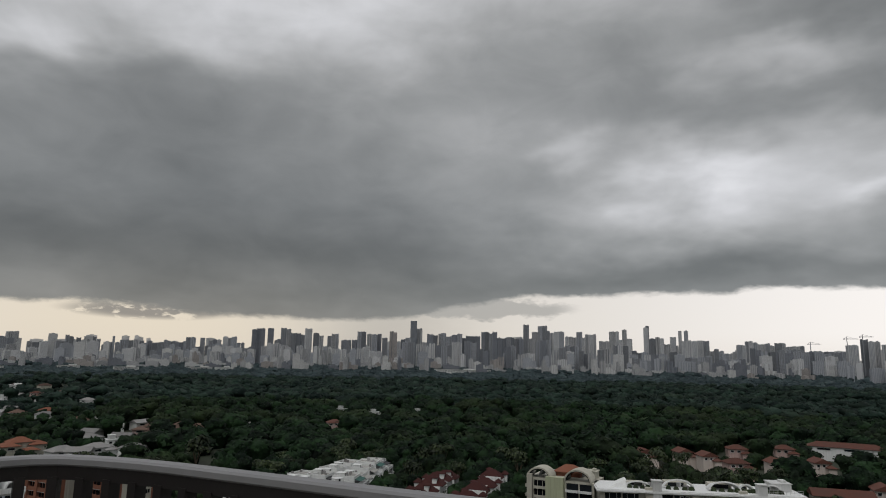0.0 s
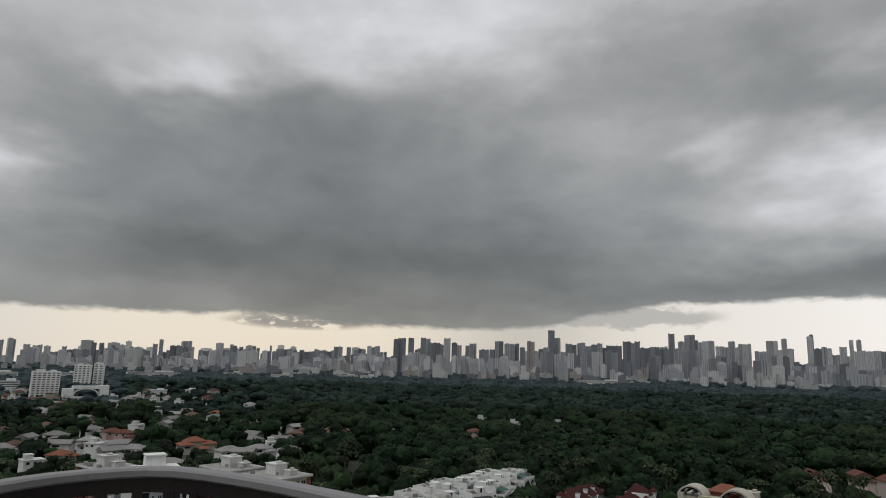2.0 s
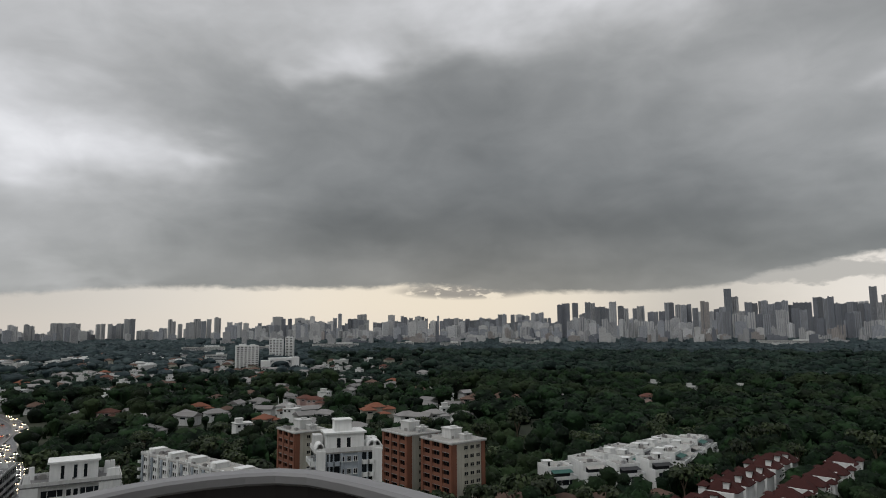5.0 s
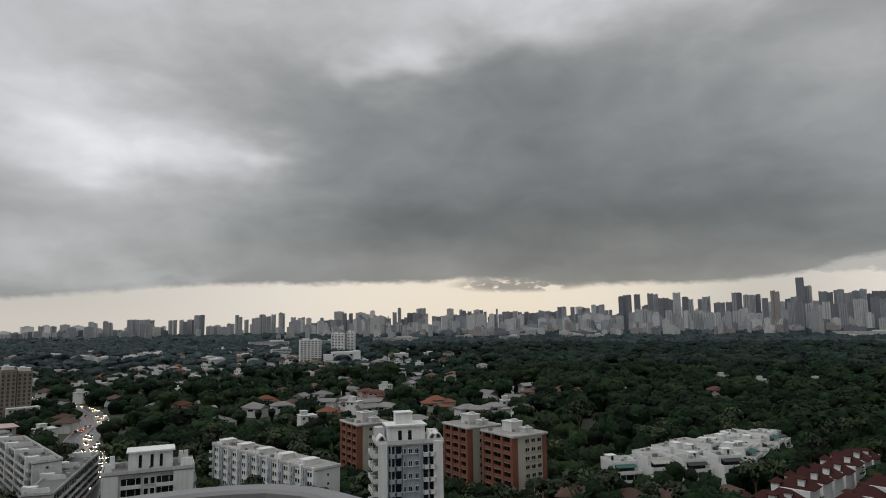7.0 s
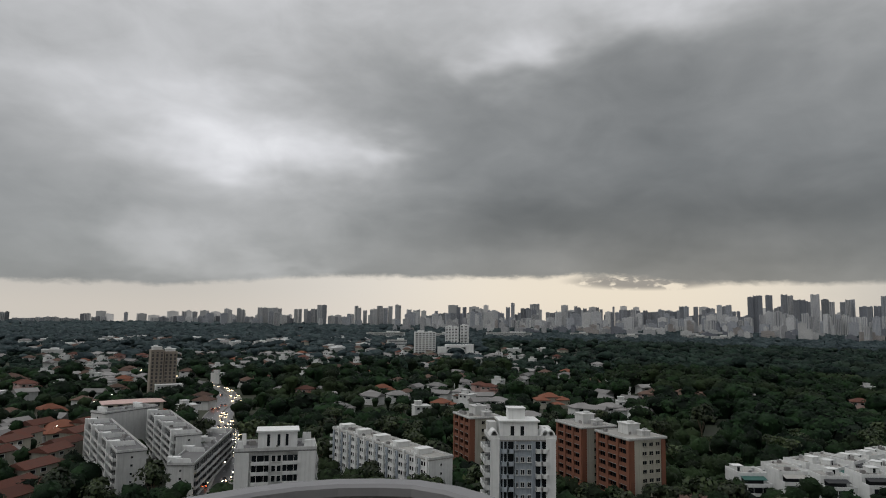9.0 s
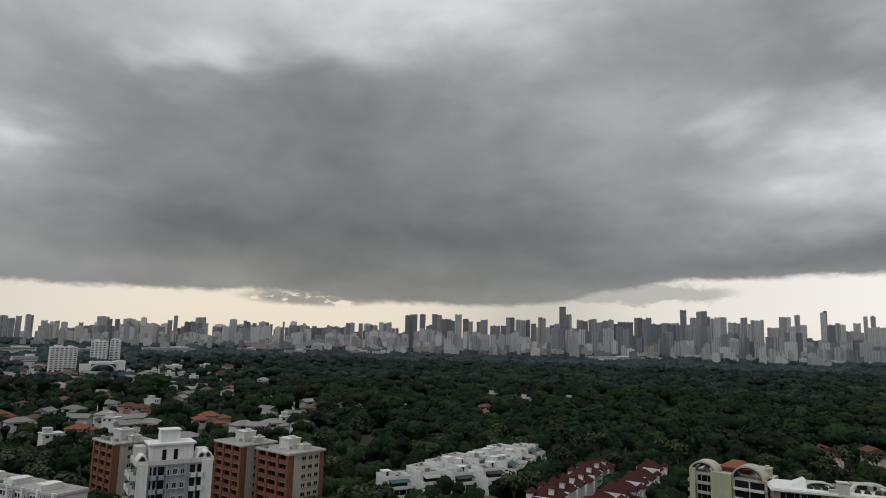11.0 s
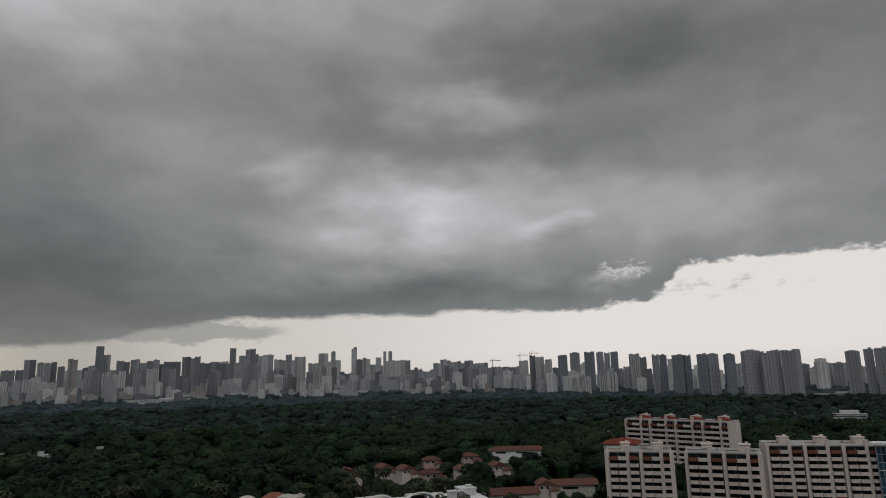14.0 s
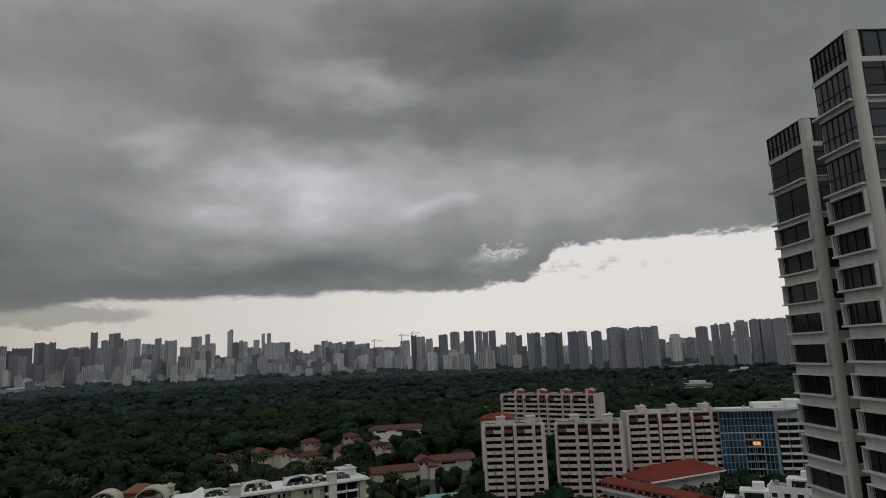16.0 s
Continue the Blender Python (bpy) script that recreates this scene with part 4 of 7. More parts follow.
tower(0.08, 1.40, 0.99, 3086, "dark")
tower(1.22, 0.90, 1.31, 3086, "pale")
tower(2.57, 1.39, 1.43, 3159, "slate")
tower(3.67, 0.79, 0.76, 3159, "dark")
tower(4.76, 1.18, 0.09, 2940, "beige")
tower(5.92, 1.04, 1.09, 2976, "dark")
tower(7.27, 1.47, 0.43, 3123, "white")
tower(8.76, 1.32, 1.63, 3159, "dark")
tower(10.09, 1.06, 0.97, 3050, "slate")
tower(11.20, 1.15, 1.18, 3123, "slate")
tower(12.39, 1.23, 0.72, 3086, "slate")
tower(13.88, 1.08, 0.93, 2940, "pale")
tower(15.29, 1.25, 1.24, 2940, "pale")
tower(16.41, 1.05, 0.21, 3123, "slate")
tower(17.74, 1.13, 0.52, 3123, "slate")
tower(18.74, 0.89, 0.35, 3159, "slate")
tower(19.75, 1.10, 0.74, 3086, "slate")
tower(20.83, 1.09, 0.30, 3123, "slate")
tower(21.91, 1.07, 0.41, 3159, "slate")
tower(23.06, 1.26, 0.16, 2940, "slate")
tower(24.31, 1.24, 0.27, 3086, "slate")
tower(27.60, 1.09, 0.85, 2940, "dark")
tower(28.84, 1.07, 0.95, 2976, "dark")
tower(29.77, 0.71, 0.97, 3050, "dark")
tower(30.70, 0.70, 0.94, 3086, "dark")
tower(31.57, 0.83, 0.95, 3159, "dark")
tower(32.20, 0.46, 0.75, 3050, "dark")
tower(32.21, 0.69, 1.44, 2940, "pale")
tower(33.34, 1.24, 1.86, 3159, "pale")
tower(34.32, 0.54, 1.50, 3086, "pale")
tower(25.87, 1.24, 1.14, 2940, "slate")
tower(27.14, 0.99, 1.02, 2940, "slate")
tower(28.40, 1.14, 1.05, 3159, "slate")
tower(29.67, 1.09, 0.94, 3013, "slate")
tower(30.76, 1.09, 0.87, 3086, "slate")
tower(34.91, 0.49, 0.76, 3132, "pale")
tower(40.61, 0.91, 0.71, 2631, "pale")
tower(41.79, 1.33, 1.74, 2506, "pale")
tower(42.62, 0.47, 0.49, 2506, "pale")
tower(49.43, 0.53, 0.73, 2568, "pale")
tower(54.07, 0.70, 0.55, 2693, "pale")
tower(54.86, 0.93, 0.31, 2662, "pale")
tower(55.64, 0.60, 0.43, 2568, "pale")
tower(56.39, 0.71, 0.59, 2537, "pale")
tower(35.56, 0.74, 1.82, 2500, "hdbd")
tower(36.60, 0.83, 2.00, 2653, "hdbd")
tower(37.83, 0.83, 2.02, 2470, "hdbd")
tower(39.30, 1.84, 1.99, 2623, "hdbd")
tower(43.51, 1.17, 1.61, 1923, "hdbd")
tower(45.00, 0.97, 1.58, 1879, "hdbd")
tower(45.73, 0.50, 1.51, 1879, "hdbd")
tower(47.24, 1.67, 1.57, 1834, "hdbd")
tower(48.82, 0.80, 1.49, 1812, "hdbd")
tower(50.42, 1.30, 1.72, 1638, "hdb")
tower(51.84, 1.45, 1.68, 1619, "hdb")
tower(53.23, 1.25, 1.64, 1619, "hdb")
tower(57.32, 0.97, 1.43, 1580, "hdb")
tower(58.77, 1.51, 1.56, 1657, "hdb")
tower(60.30, 1.07, 1.68, 1542, "hdb")
tower(61.64, 1.50, 1.76, 1619, "hdb")
tower(63.09, 1.24, 1.75, 1561, "hdb")
tower(35.99, 1.22, 0.02, 2328, "white")
tower(37.33, 0.97, 0.09, 2245, "white")
tower(39.27, 1.44, 0.21, 2245, "white")
# west
tower(-77.42, 0.76, -0.23, 4300, "slate")
tower(-76.09, 0.93, -0.08, 4300, "slate")
tower(-74.72, 1.47, -0.53, 4300, "slate")
tower(-73.24, 1.51, -0.43, 4300, "slate")
tower(-71.80, 1.36, -0.50, 4300, "slate")
tower(-70.66, 0.71, -0.13, 4300, "slate")
tower(-69.77, 1.05, -0.34, 4300, "slate")



def far_city():
    """Lower blocks that close the skyline between the towers, too many and too small to tell apart."""
    rng = random.Random(40)
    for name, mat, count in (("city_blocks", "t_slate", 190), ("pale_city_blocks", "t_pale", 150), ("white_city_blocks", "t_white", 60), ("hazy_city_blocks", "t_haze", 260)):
        g = Geo()
        for _ in range(count):
            a = rng.uniform(-70, 66)
            if a < -45 and rng.random() < 0.55:
                continue
            d = rng.uniform(3900, 4500) if a < -45 else rng.uniform(2750, 4300) if a < 30 else rng.uniform(2300, 3300)
            w, dep = rng.uniform(16, 48), rng.uniform(14, 22)
            top = rng.uniform(-0.3, 0.7) if a > -45 else rng.uniform(-0.5, 0.1)
            # farthest blocks, whose wall colour stands in for haze
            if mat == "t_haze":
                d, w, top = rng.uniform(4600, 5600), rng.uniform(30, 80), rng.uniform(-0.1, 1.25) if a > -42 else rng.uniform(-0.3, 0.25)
            h = max(14, EYE + d * math.tan(radians(top)))
            x, y = d * math.sin(radians(a)), d * math.cos(radians(a))
            turn = -a + rng.uniform(-25, 25)
            g.box(x, y, 0, w, dep, h, turn).box(x, y, h, w * 0.4, dep * 0.6, rng.uniform(2, 5), turn)
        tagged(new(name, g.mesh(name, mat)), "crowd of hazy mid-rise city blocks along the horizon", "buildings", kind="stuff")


far_city()


def front_blocks():
    """Low and middle-high blocks that stand in the trees at the foot of the skyline."""
    rng = random.Random(41)
    for name, mat, count in (("low_blocks", "t_pale", 70), ("low_white_blocks", "t_white", 62), ("low_beige_blocks", "t_beige", 34), ("low_dark_blocks", "t_dark", 36)):
        g = Geo()
        for _ in range(count):
            a = rng.uniform(-46, 30)
            d = rng.uniform(2480, 2740)
            w, dep = rng.uniform(14, 44), rng.uniform(12, 18)
            h = rng.uniform(24, 40) if rng.random() < 0.6 else rng.uniform(36, 66)
            if h > 40:
                w *= 0.6
            x, y = d * math.sin(radians(a)), d * math.cos(radians(a))
            turn = -a + rng.uniform(-25, 25)
            g.box(x, y, 0, w, dep, h, turn).box(x, y, h, w * rng.uniform(0.2, 0.5), dep * 0.6, rng.uniform(2, 5), turn)
            if rng.random() < 0.6:
                c, s = math.cos(radians(turn)), math.sin(radians(turn))
                g.box(x + c * w * 0.8, y + s * w * 0.8, 0, w * 0.6, dep, h * rng.uniform(0.6, 0.9), turn)
        tagged(new(name, g.mesh(name, mat)), "mid-rise blocks standing in trees at the foot of the skyline", "buildings", kind="stuff")


front_blocks()


def crane(azimuth, d, top):
    """A tower crane on a building site among the far towers."""
    h = EYE + d * math.tan(radians(top))
    t = thing("tower_crane", spot(azimuth, d, 0, 20), "thin distant tower crane above a building site", "crane", "tower cranes")
    part("mast", Geo().box(0, 0, 0, 2.2, 2.2, h - 2), "t_slate", t)
    part("jib", Geo().box(14, 0, h - 3, 52, 1.6, 2.0).tube((0, 0, h + 7), (34, 0, h - 1), 0.4).tube((0, 0, h + 7), (-11, 0, h - 1), 0.4).box(0, 0, h - 3, 1.5, 1.5, 10), "t_slate", t)
    part("counterweight", Geo().box(-10, 0, h - 5, 4, 2, 3), "t_slate", t)


crane(31.9, 3020, 1.95)
crane(32.9, 3080, 2.1)
crane(29.5, 3100, 1.55)


def far_hall(azimuth, wide, base_el, height, label, tone="white", d=None):
    """A long low pale building at the edge of the woods."""
    d = d or (EYE - 10) / math.tan(radians(-base_el))
    w = d * radians(wide)
    t = thing("low_building", spot(azimuth, d, 0, 6), label, "building", "low buildings by the woods")
    h = 10 + min(height, 9)
    part("wall", Geo().box(0, 0, 0, w, 18, h).box(w * 0.2, 4, h, w * 0.35, 10, 4), tone, t)
    for k in range(3):
        part("window_band", Geo().box(0, -9.06, h - 3.0 * (k + 1), w * 0.96, 0.2, 1.3), "glassgrey", t)
    part("roof", Geo().box(0, 0, h + 0.0, w + 1.5, 19.5, 0.5), "roofdeck", t)
    keep(d * math.sin(radians(azimuth)), d * math.cos(radians(azimuth)), max(w * 0.5, 14))


far_hall(1.71, 4.94, -1.28, 26.4, "long low pale building at the edge of the woods", "white")
far_hall(2.29, 2.97, -1.05, 35.1, "long low pale building at the edge of the woods", "offwhite")
far_hall(14.99, 3.37, -1.05, 24.4, "long low pale building at the edge of the woods", "offwhite")
far_hall(-10.28, 1.34, -1.14, 22.3, "long low pale building at the edge of the woods", "white")
far_hall(18.13, 1.12, -1.05, 17.1, "long low pale building at the edge of the woods", "white")
far_hall(-18.57, 1.34, -1.40, 16.1, "long low pale building at the edge of the woods", "white")
far_hall(-25.88, 1.80, -1.47, 11.5, "long low pale building at the edge of the woods", "white")
far_hall(-20.44, 1.96, -1.42, 12.0, "long low pale building at the edge of the woods", "offwhite")
far_hall(-29.86, 1.49, -1.38, 14.3, "long low pale building at the edge of the woods", "white")
far_hall(22.26, 1.06, -1.15, 12.3, "long low pale building at the edge of the woods", "white")
far_hall(27.66, 1.55, -1.05, 33.0, "long low pale building at the edge of the woods", "offwhite")
far_hall(22.07, 1.14, -1.08, 15.6, "long low pale building at the edge of the woods", "white")
far_hall(-46.76, 3.35, -1.68, 13.5, "long low pale building at the edge of the woods", "white")
far_hall(-45.75, 1.64, -2.45, 9.2, "long low pale building at the edge of the woods", "white")
far_hall(-46.74, 2.98, -1.67, 15.3, "long low pale building at the edge of the woods", "white")
far_hall(-41.83, 1.93, -1.67, 10.2, "long low pale building at the edge of the woods", "white")
far_hall(-35.93, 3.97, -1.49, 11.4, "long low pale building at the edge of the woods", "white")
far_hall(55.91, 3.46, -3.66, 7.7, "long low pale building at the edge of the woods", "offwhite")
far_hall(59.86, 1.64, -2.40, 7.0, "long low pale building at the edge of the woods", "white")
far_hall(55.87, 2.76, -2.00, 11.3, "long low pale building at the edge of the woods", "offwhite")


# ---------------------------------------------------------------- facades
SHARED = {}


def shared(key, make, material):
    """Mesh data shared between alike pieces."""
    if key not in SHARED:
        SHARED[key] = make().mesh(key[0], material)
    return SHARED[key]


def face_pose(side, w, dep):
    """The local pose of a facade: x along it, -y outwards."""
    return {"front": pose(0, -dep / 2, 0), "right": pose(w / 2, 0, 0, 0, 0, 90), "left": pose(-w / 2, 0, 0, 0, 0, -90), "back": pose(0, dep / 2, 0, 0, 0, 180)}[side]


def joined(name, pieces):
    """One mesh of several solids, each with its own material."""
    me = bpy.data.meshes.new(name)
    v, f, idx = [], [], []
    for k, (g, material) in enumerate(pieces):
        f += [tuple(i + len(v) for i in q) for q in g.f]
        v += g.v
        idx += [k] * len(g.f)
        me.materials.append(MAT[material])
    me.from_pydata(v, [], f)
    me.polygons.foreach_set("material_index", idx)
    me.update()
    return me


def inset_window(ww, hh, pane, wall):
    """A window as one solid: a frame that stands proud of the wall with the pane set back in it and a flared sill."""
    a, b = ww / 2 + 0.12, ww / 2 - 0.04
    ring = lambda h, y, z0, z1, k=1.0: [(-h * k, y, z0), (h * k, y, z0), (h, y, z1), (-h, y, z1)]
    v = ring(a, 0.05, -0.1, hh + 0.1) + ring(a, -0.16, -0.1, hh + 0.1, 1.06) + ring(b, -0.16, 0.04, hh - 0.04) + ring(b, -0.05, 0.04, hh - 0.04)
    f = []
    for lo in (0, 4, 8):
        f += [(lo + i, lo + (i + 1) % 4, lo + 4 + (i + 1) % 4, lo + 4 + i) for i in range(4)]
    me = joined("window", [(Geo().solid(v, f + [(12, 13, 14, 15)]), wall)])
    me.materials.append(MAT[pane])
    me.polygons[len(f)].material_index = 1
    return me


def windows(t, F, width, bays, storeys, sh, z0=1.0, share=0.55, tall=0.5, wall="white", pane="glass", skip=(), sill=True, split=False):
    """Rows of windows with a frame and a sill, set proud of a wall. split: frame and sill as pieces of their own."""
    bay = width / bays
    ww, hh = bay * share, sh * tall
    key = (round(ww, 2), round(hh, 2), pane, wall, sill)
    g = Geo().box(0, -0.03, 0, ww, 0.12, hh)
    fr = Geo().box(-ww / 2, -0.08, 0, 0.1, 0.16, hh).box(ww / 2, -0.08, 0, 0.1, 0.16, hh).box(0, -0.08, 0, 0.07, 0.14, hh).box(0, -0.08, hh - 0.05, ww + 0.1, 0.16, 0.1)
    sl = Geo().box(0, -0.2, -0.12, ww + 0.3, 0.5, 0.12)
    if not split:
        if ("joined", key) not in SHARED:
            SHARED[("joined", key)] = inset_window(ww, hh, pane, wall)
        whole = SHARED[("joined", key)]
    for i in range(bays):
        if i in skip:
            continue
        for k in range(storeys):
            m = F @ pose(-width / 2 + bay * (i + 0.5), 0, z0 + k * sh + sh * 0.28)
            if not split:
                part("window", whole, "", t, "", m)
                continue
            ob = part("window", shared(("window", key), lambda: g, pane), "", t, "", m)
            part("window_frame", shared(("window_frame", key), lambda: fr, wall), "", ob)
            if sill:
                part("sill", shared(("sill", key), lambda: sl, wall), "", ob)


def balconies(t, F, width, bays, storeys, sh, z0=1.0, out=1.2, share=0.9, wall="peach", high=1.05, skip=(), top=None):
    """Stacked balconies: a slab with a solid parapet before dark glazing."""
    bay = width / bays
    ww = bay * share
    key = (round(ww, 2), round(sh, 2), round(out, 2), round(high, 2))
    slab = lambda: Geo().box(0, -out / 2, 0, ww, out, 0.18).box(0, -out + 0.08, 0.16, ww, 0.16, high).box(-ww / 2 + 0.07, -out / 2, 0.16, 0.14, out, high).box(ww / 2 - 0.07, -out / 2, 0.16, 0.14, out, high)
    b = shared(("balcony", wall) + key, slab, wall)
    tb = shared(("balcony", top) + key, slab, top) if top else b
    for i in range(bays):
        if i in skip:
            continue
        x = -width / 2 + bay * (i + 0.5)
        part("glass_wall", Geo().box(0, -0.03, z0, ww * 0.94, 0.1, storeys * sh - 0.3), "glass", t, "", F @ pose(x, 0, 0))
        if bay > 4.5:
            part("door_frame", Geo().box(-ww * 0.2, -0.1, z0, 0.12, 0.1, storeys * sh - 0.4).box(ww * 0.22, -0.1, z0, 0.12, 0.1, storeys * sh - 0.4), wall, t, "", F @ pose(x, 0, 0))
        for k in range(storeys):
            part("balcony", tb if top and k == storeys - 1 and i % 2 == 0 else b, "", t, "", F @ pose(x, 0, z0 + k * sh))


def piers(t, F, xs, wide, out, h, material):
    for x in xs:
        part("pier", Geo().box(0, -out / 2, 0, wide, out, h), material, t, "", F @ pose(x, 0, 0))


def roof_edge(t, w, dep, h, material="roofdeck", over=0.4, high=0.9):
    """A flat roof with a parapet round it."""
    part("roof", Geo().box(0, 0, h, w + over * 2, dep + over * 2, 0.35), material, t)
    g = Geo()
    for y in (-1, 1):
        g.box(0, y * (dep / 2 + over - 0.1), h + 0.35, w + over * 2, 0.2, high)
        g.box(y * (w / 2 + over - 0.1), 0, h + 0.35, 0.2, dep + over * 2 - 0.4, high)
    part("parapet", g, "offwhite", t)


def roof_core(t, x, y, h, w, d, high, material="offwhite"):
    """A lift or tank house on a roof, with its own cap."""
    part("roof_house", Geo().box(x, y, h, w, d, high).box(x, y, h + high, w + 0.5, d + 0.5, 0.3).box(x + w * 0.2, y, h + high + 0.3, w * 0.3, d * 0.4, 0.7), material, t)


def clutter(t, h, w, dep, seed, n=6):
    """Tanks, vents and units on a flat roof."""
    rng = random.Random(seed)
    for _ in range(n):
        x, y = rng.uniform(-0.42, 0.42) * w, rng.uniform(-0.38, 0.38) * dep
        s = rng.uniform(0.5, 1.4)
        if rng.random() < 0.4:
            part("roof_tank", Geo().tube((x, y, h + 0.3), (x, y, h + 0.4 + s), s * 0.6, s * 0.6, 10), "steel", t)
        else:
            part("roof_unit", Geo().box(x, y, h + 0.3, s * 1.4, s, s * 0.9, rng.uniform(0, 20)).box(x, y, h + 0.3 + s * 0.9, s, s * 0.7, 0.15), "greytile", t)


# ---------------------------------------------------------------- brick apartment blocks
def brick_block(x, y, rz, w, dep, h, seed):
    t = thing("brick_apartment_block", pose(x, y, 0, 0, 0, rz), "orange brick apartment block with dark loggias and a flat pale roof", "apartment block", "brick blocks")
    sh = 2.95
    n = int(h // sh)
    z0 = h - n * sh
    # core wall in the darkened brick, which paints the shade inside the loggias
    part("wall", Geo().box(0, 0, 0, w - 1.2, dep - 1.2, h), "brickshade", t, "recessed brick wall coloured darker for loggia shade")
    F, R, L = face_pose("front", w, dep), face_pose("right", w, dep), face_pose("left", w, dep)
    balconies(t, F @ pose(0, 0.6, 0), w - 1.0, 3, n, sh, z0, 0.9, 0.84, "brick", 1.15)
    piers(t, F @ pose(0, 0.6, 0), [-w / 2 + 0.5, -w / 6, w / 6, w / 2 - 0.5], 1.3, 1.15, h, "brick")
    piers(t, R @ pose(0, 0.6, 0), [-dep / 2 + 0.8, dep / 2 - 0.8], 1.8, 1.0, h, "brick")
    part("wall_panel", Geo().box(0, 0.25, 0, dep - 3.2, 0.9, h), "cream", t, "cream side wall", R)
    windows(t, R @ pose(0, -0.2, 0), dep - 3.6, 4, n, sh, z0, 0.62, 0.42, "cream", skip=(0,), split=True)
    balconies(t, L @ pose(0, 0.6, 0), dep - 1.2, 3, n, sh, z0, 0.9, 0.84, "brick", 1.15)
    piers(t, L @ pose(0, 0.6, 0), [-dep / 2 + 0.6, dep / 2 - 0.6], 1.4, 1.1, h, "brick")
    for k in range(1, n):
        part("slab_edge", Geo().box(0, -0.32, z0 + k * sh - 0.12, w - 0.4, 0.12, 0.16), "grey", t, "grey slab edge", F)
    roof_edge(t, w, dep, h, "roofdeck", 0.7, 0.45)
    roof_core(t, -w * 0.12, dep * 0.08, h + 0.3, 5.6, 5.0, 3.4)
    roof_core(t, w * 0.2, dep * 0.2, h + 0.3, 3.0, 3.4, 1.6)
    clutter(t, h, w, dep, seed, 7)
    keep(x, y, 13)


brick_block(-104.8, 217.5, -26, 17.8, 14.6, 26.0, 1)
brick_block(-125.4, 222.8, -26, 16.5, 14.0, 26.6, 2)
brick_block(-169.5, 212.5, -26, 16.0, 13.0, 26.0, 3)


# ---------------------------------------------------------------- white and grey tower slab
def white_slab():
    w, dep, h, sh = 16.2, 9.0, 36.0, 3.0
    t = thing("apartment_slab", pose(-96.7, 138.7, 0, 0, 0, 46), "tall white and grey-blue apartment slab with a stepped roof", "apartment block")
    part("wall", Geo().box(0, 0, 0, w, dep, h), "greyblue", t, "grey-blue wall")
    F, L = face_pose("front", w, dep), face_pose("left", w, dep)
    for x, ww in ((-w / 2 + 1.1, 2.2), (w / 2 - 1.2, 2.4)):
        part("wall_panel", Geo().box(x, -0.25, 0, ww, 0.6, h + 0.8), "white", t, "plain white wall panel", F)
    for x in (-4.9, -1.9, 2.2, 4.4):
        part("pier", Geo().box(x, -0.2, 0, 0.3, 0.5, h), "greyblue", t, "", F)
    windows(t, F @ pose(-0.1, 0, 0), 11.4, 7, 12, sh, 0.2, 0.56, 0.4, "offwhite", skip=(0, 1, 5, 6), split=True)
    balconies(t, F @ pose(-3.9, 0, 0), 3.4, 2, 12, sh, 0.2, 1.0, 0.86, "greyblue", 0.9)
    balconies(t, F @ pose(4.6, 0, 0), 3.2, 2, 12, sh, 0.2, 1.0, 0.86, "white", 0.9)
    balconies(t, L, dep - 0.6, 2, 12, sh, 0.2, 1.3, 0.86, "white", 1.0)
    roof_edge(t, w, dep, h, "roofdeck", 0.25, 1.0)
    # white penthouse with slit openings and a smaller tank house over it
    part("penthouse", Geo().box(-0.6, 0.6, h + 0.3, 9.4, 6.2, 4.0).box(-0.6, 0.6, h + 4.3, 10.4, 7.0, 0.4).box(-0.9, 0.9, h + 4.7, 4.2, 3.6, 2.6).box(-0.9, 0.9, h + 7.3, 4.6, 4.0, 0.25), "white", t, "white roof house in steps")
    for x in (-2.3, 0.2):
        part("opening", Geo().box(x, -2.52, h + 0.9, 0.9, 0.12, 2.4), "glass", t, "dark slit opening")
    for x in (-7.0, 5.8, 7.2):
        part("roof_arch", Geo().vault(0, 0, 0, 2.4, 4.2, 2.3), "white", t, "white arched parapet", pose(x, -1.6, h + 0.3))
    part("stair_house", Geo().box(-7.0, 1.6, h + 0.3, 2.2, 3.4, 3.6).box(7.0, 2.2, h + 0.3, 2.4, 3.2, 2.2), "offwhite", t)
    clutter(t, h, w * 0.8, dep, 8, 4)
    keep(-96.7, 138.7, 12)


white_slab()


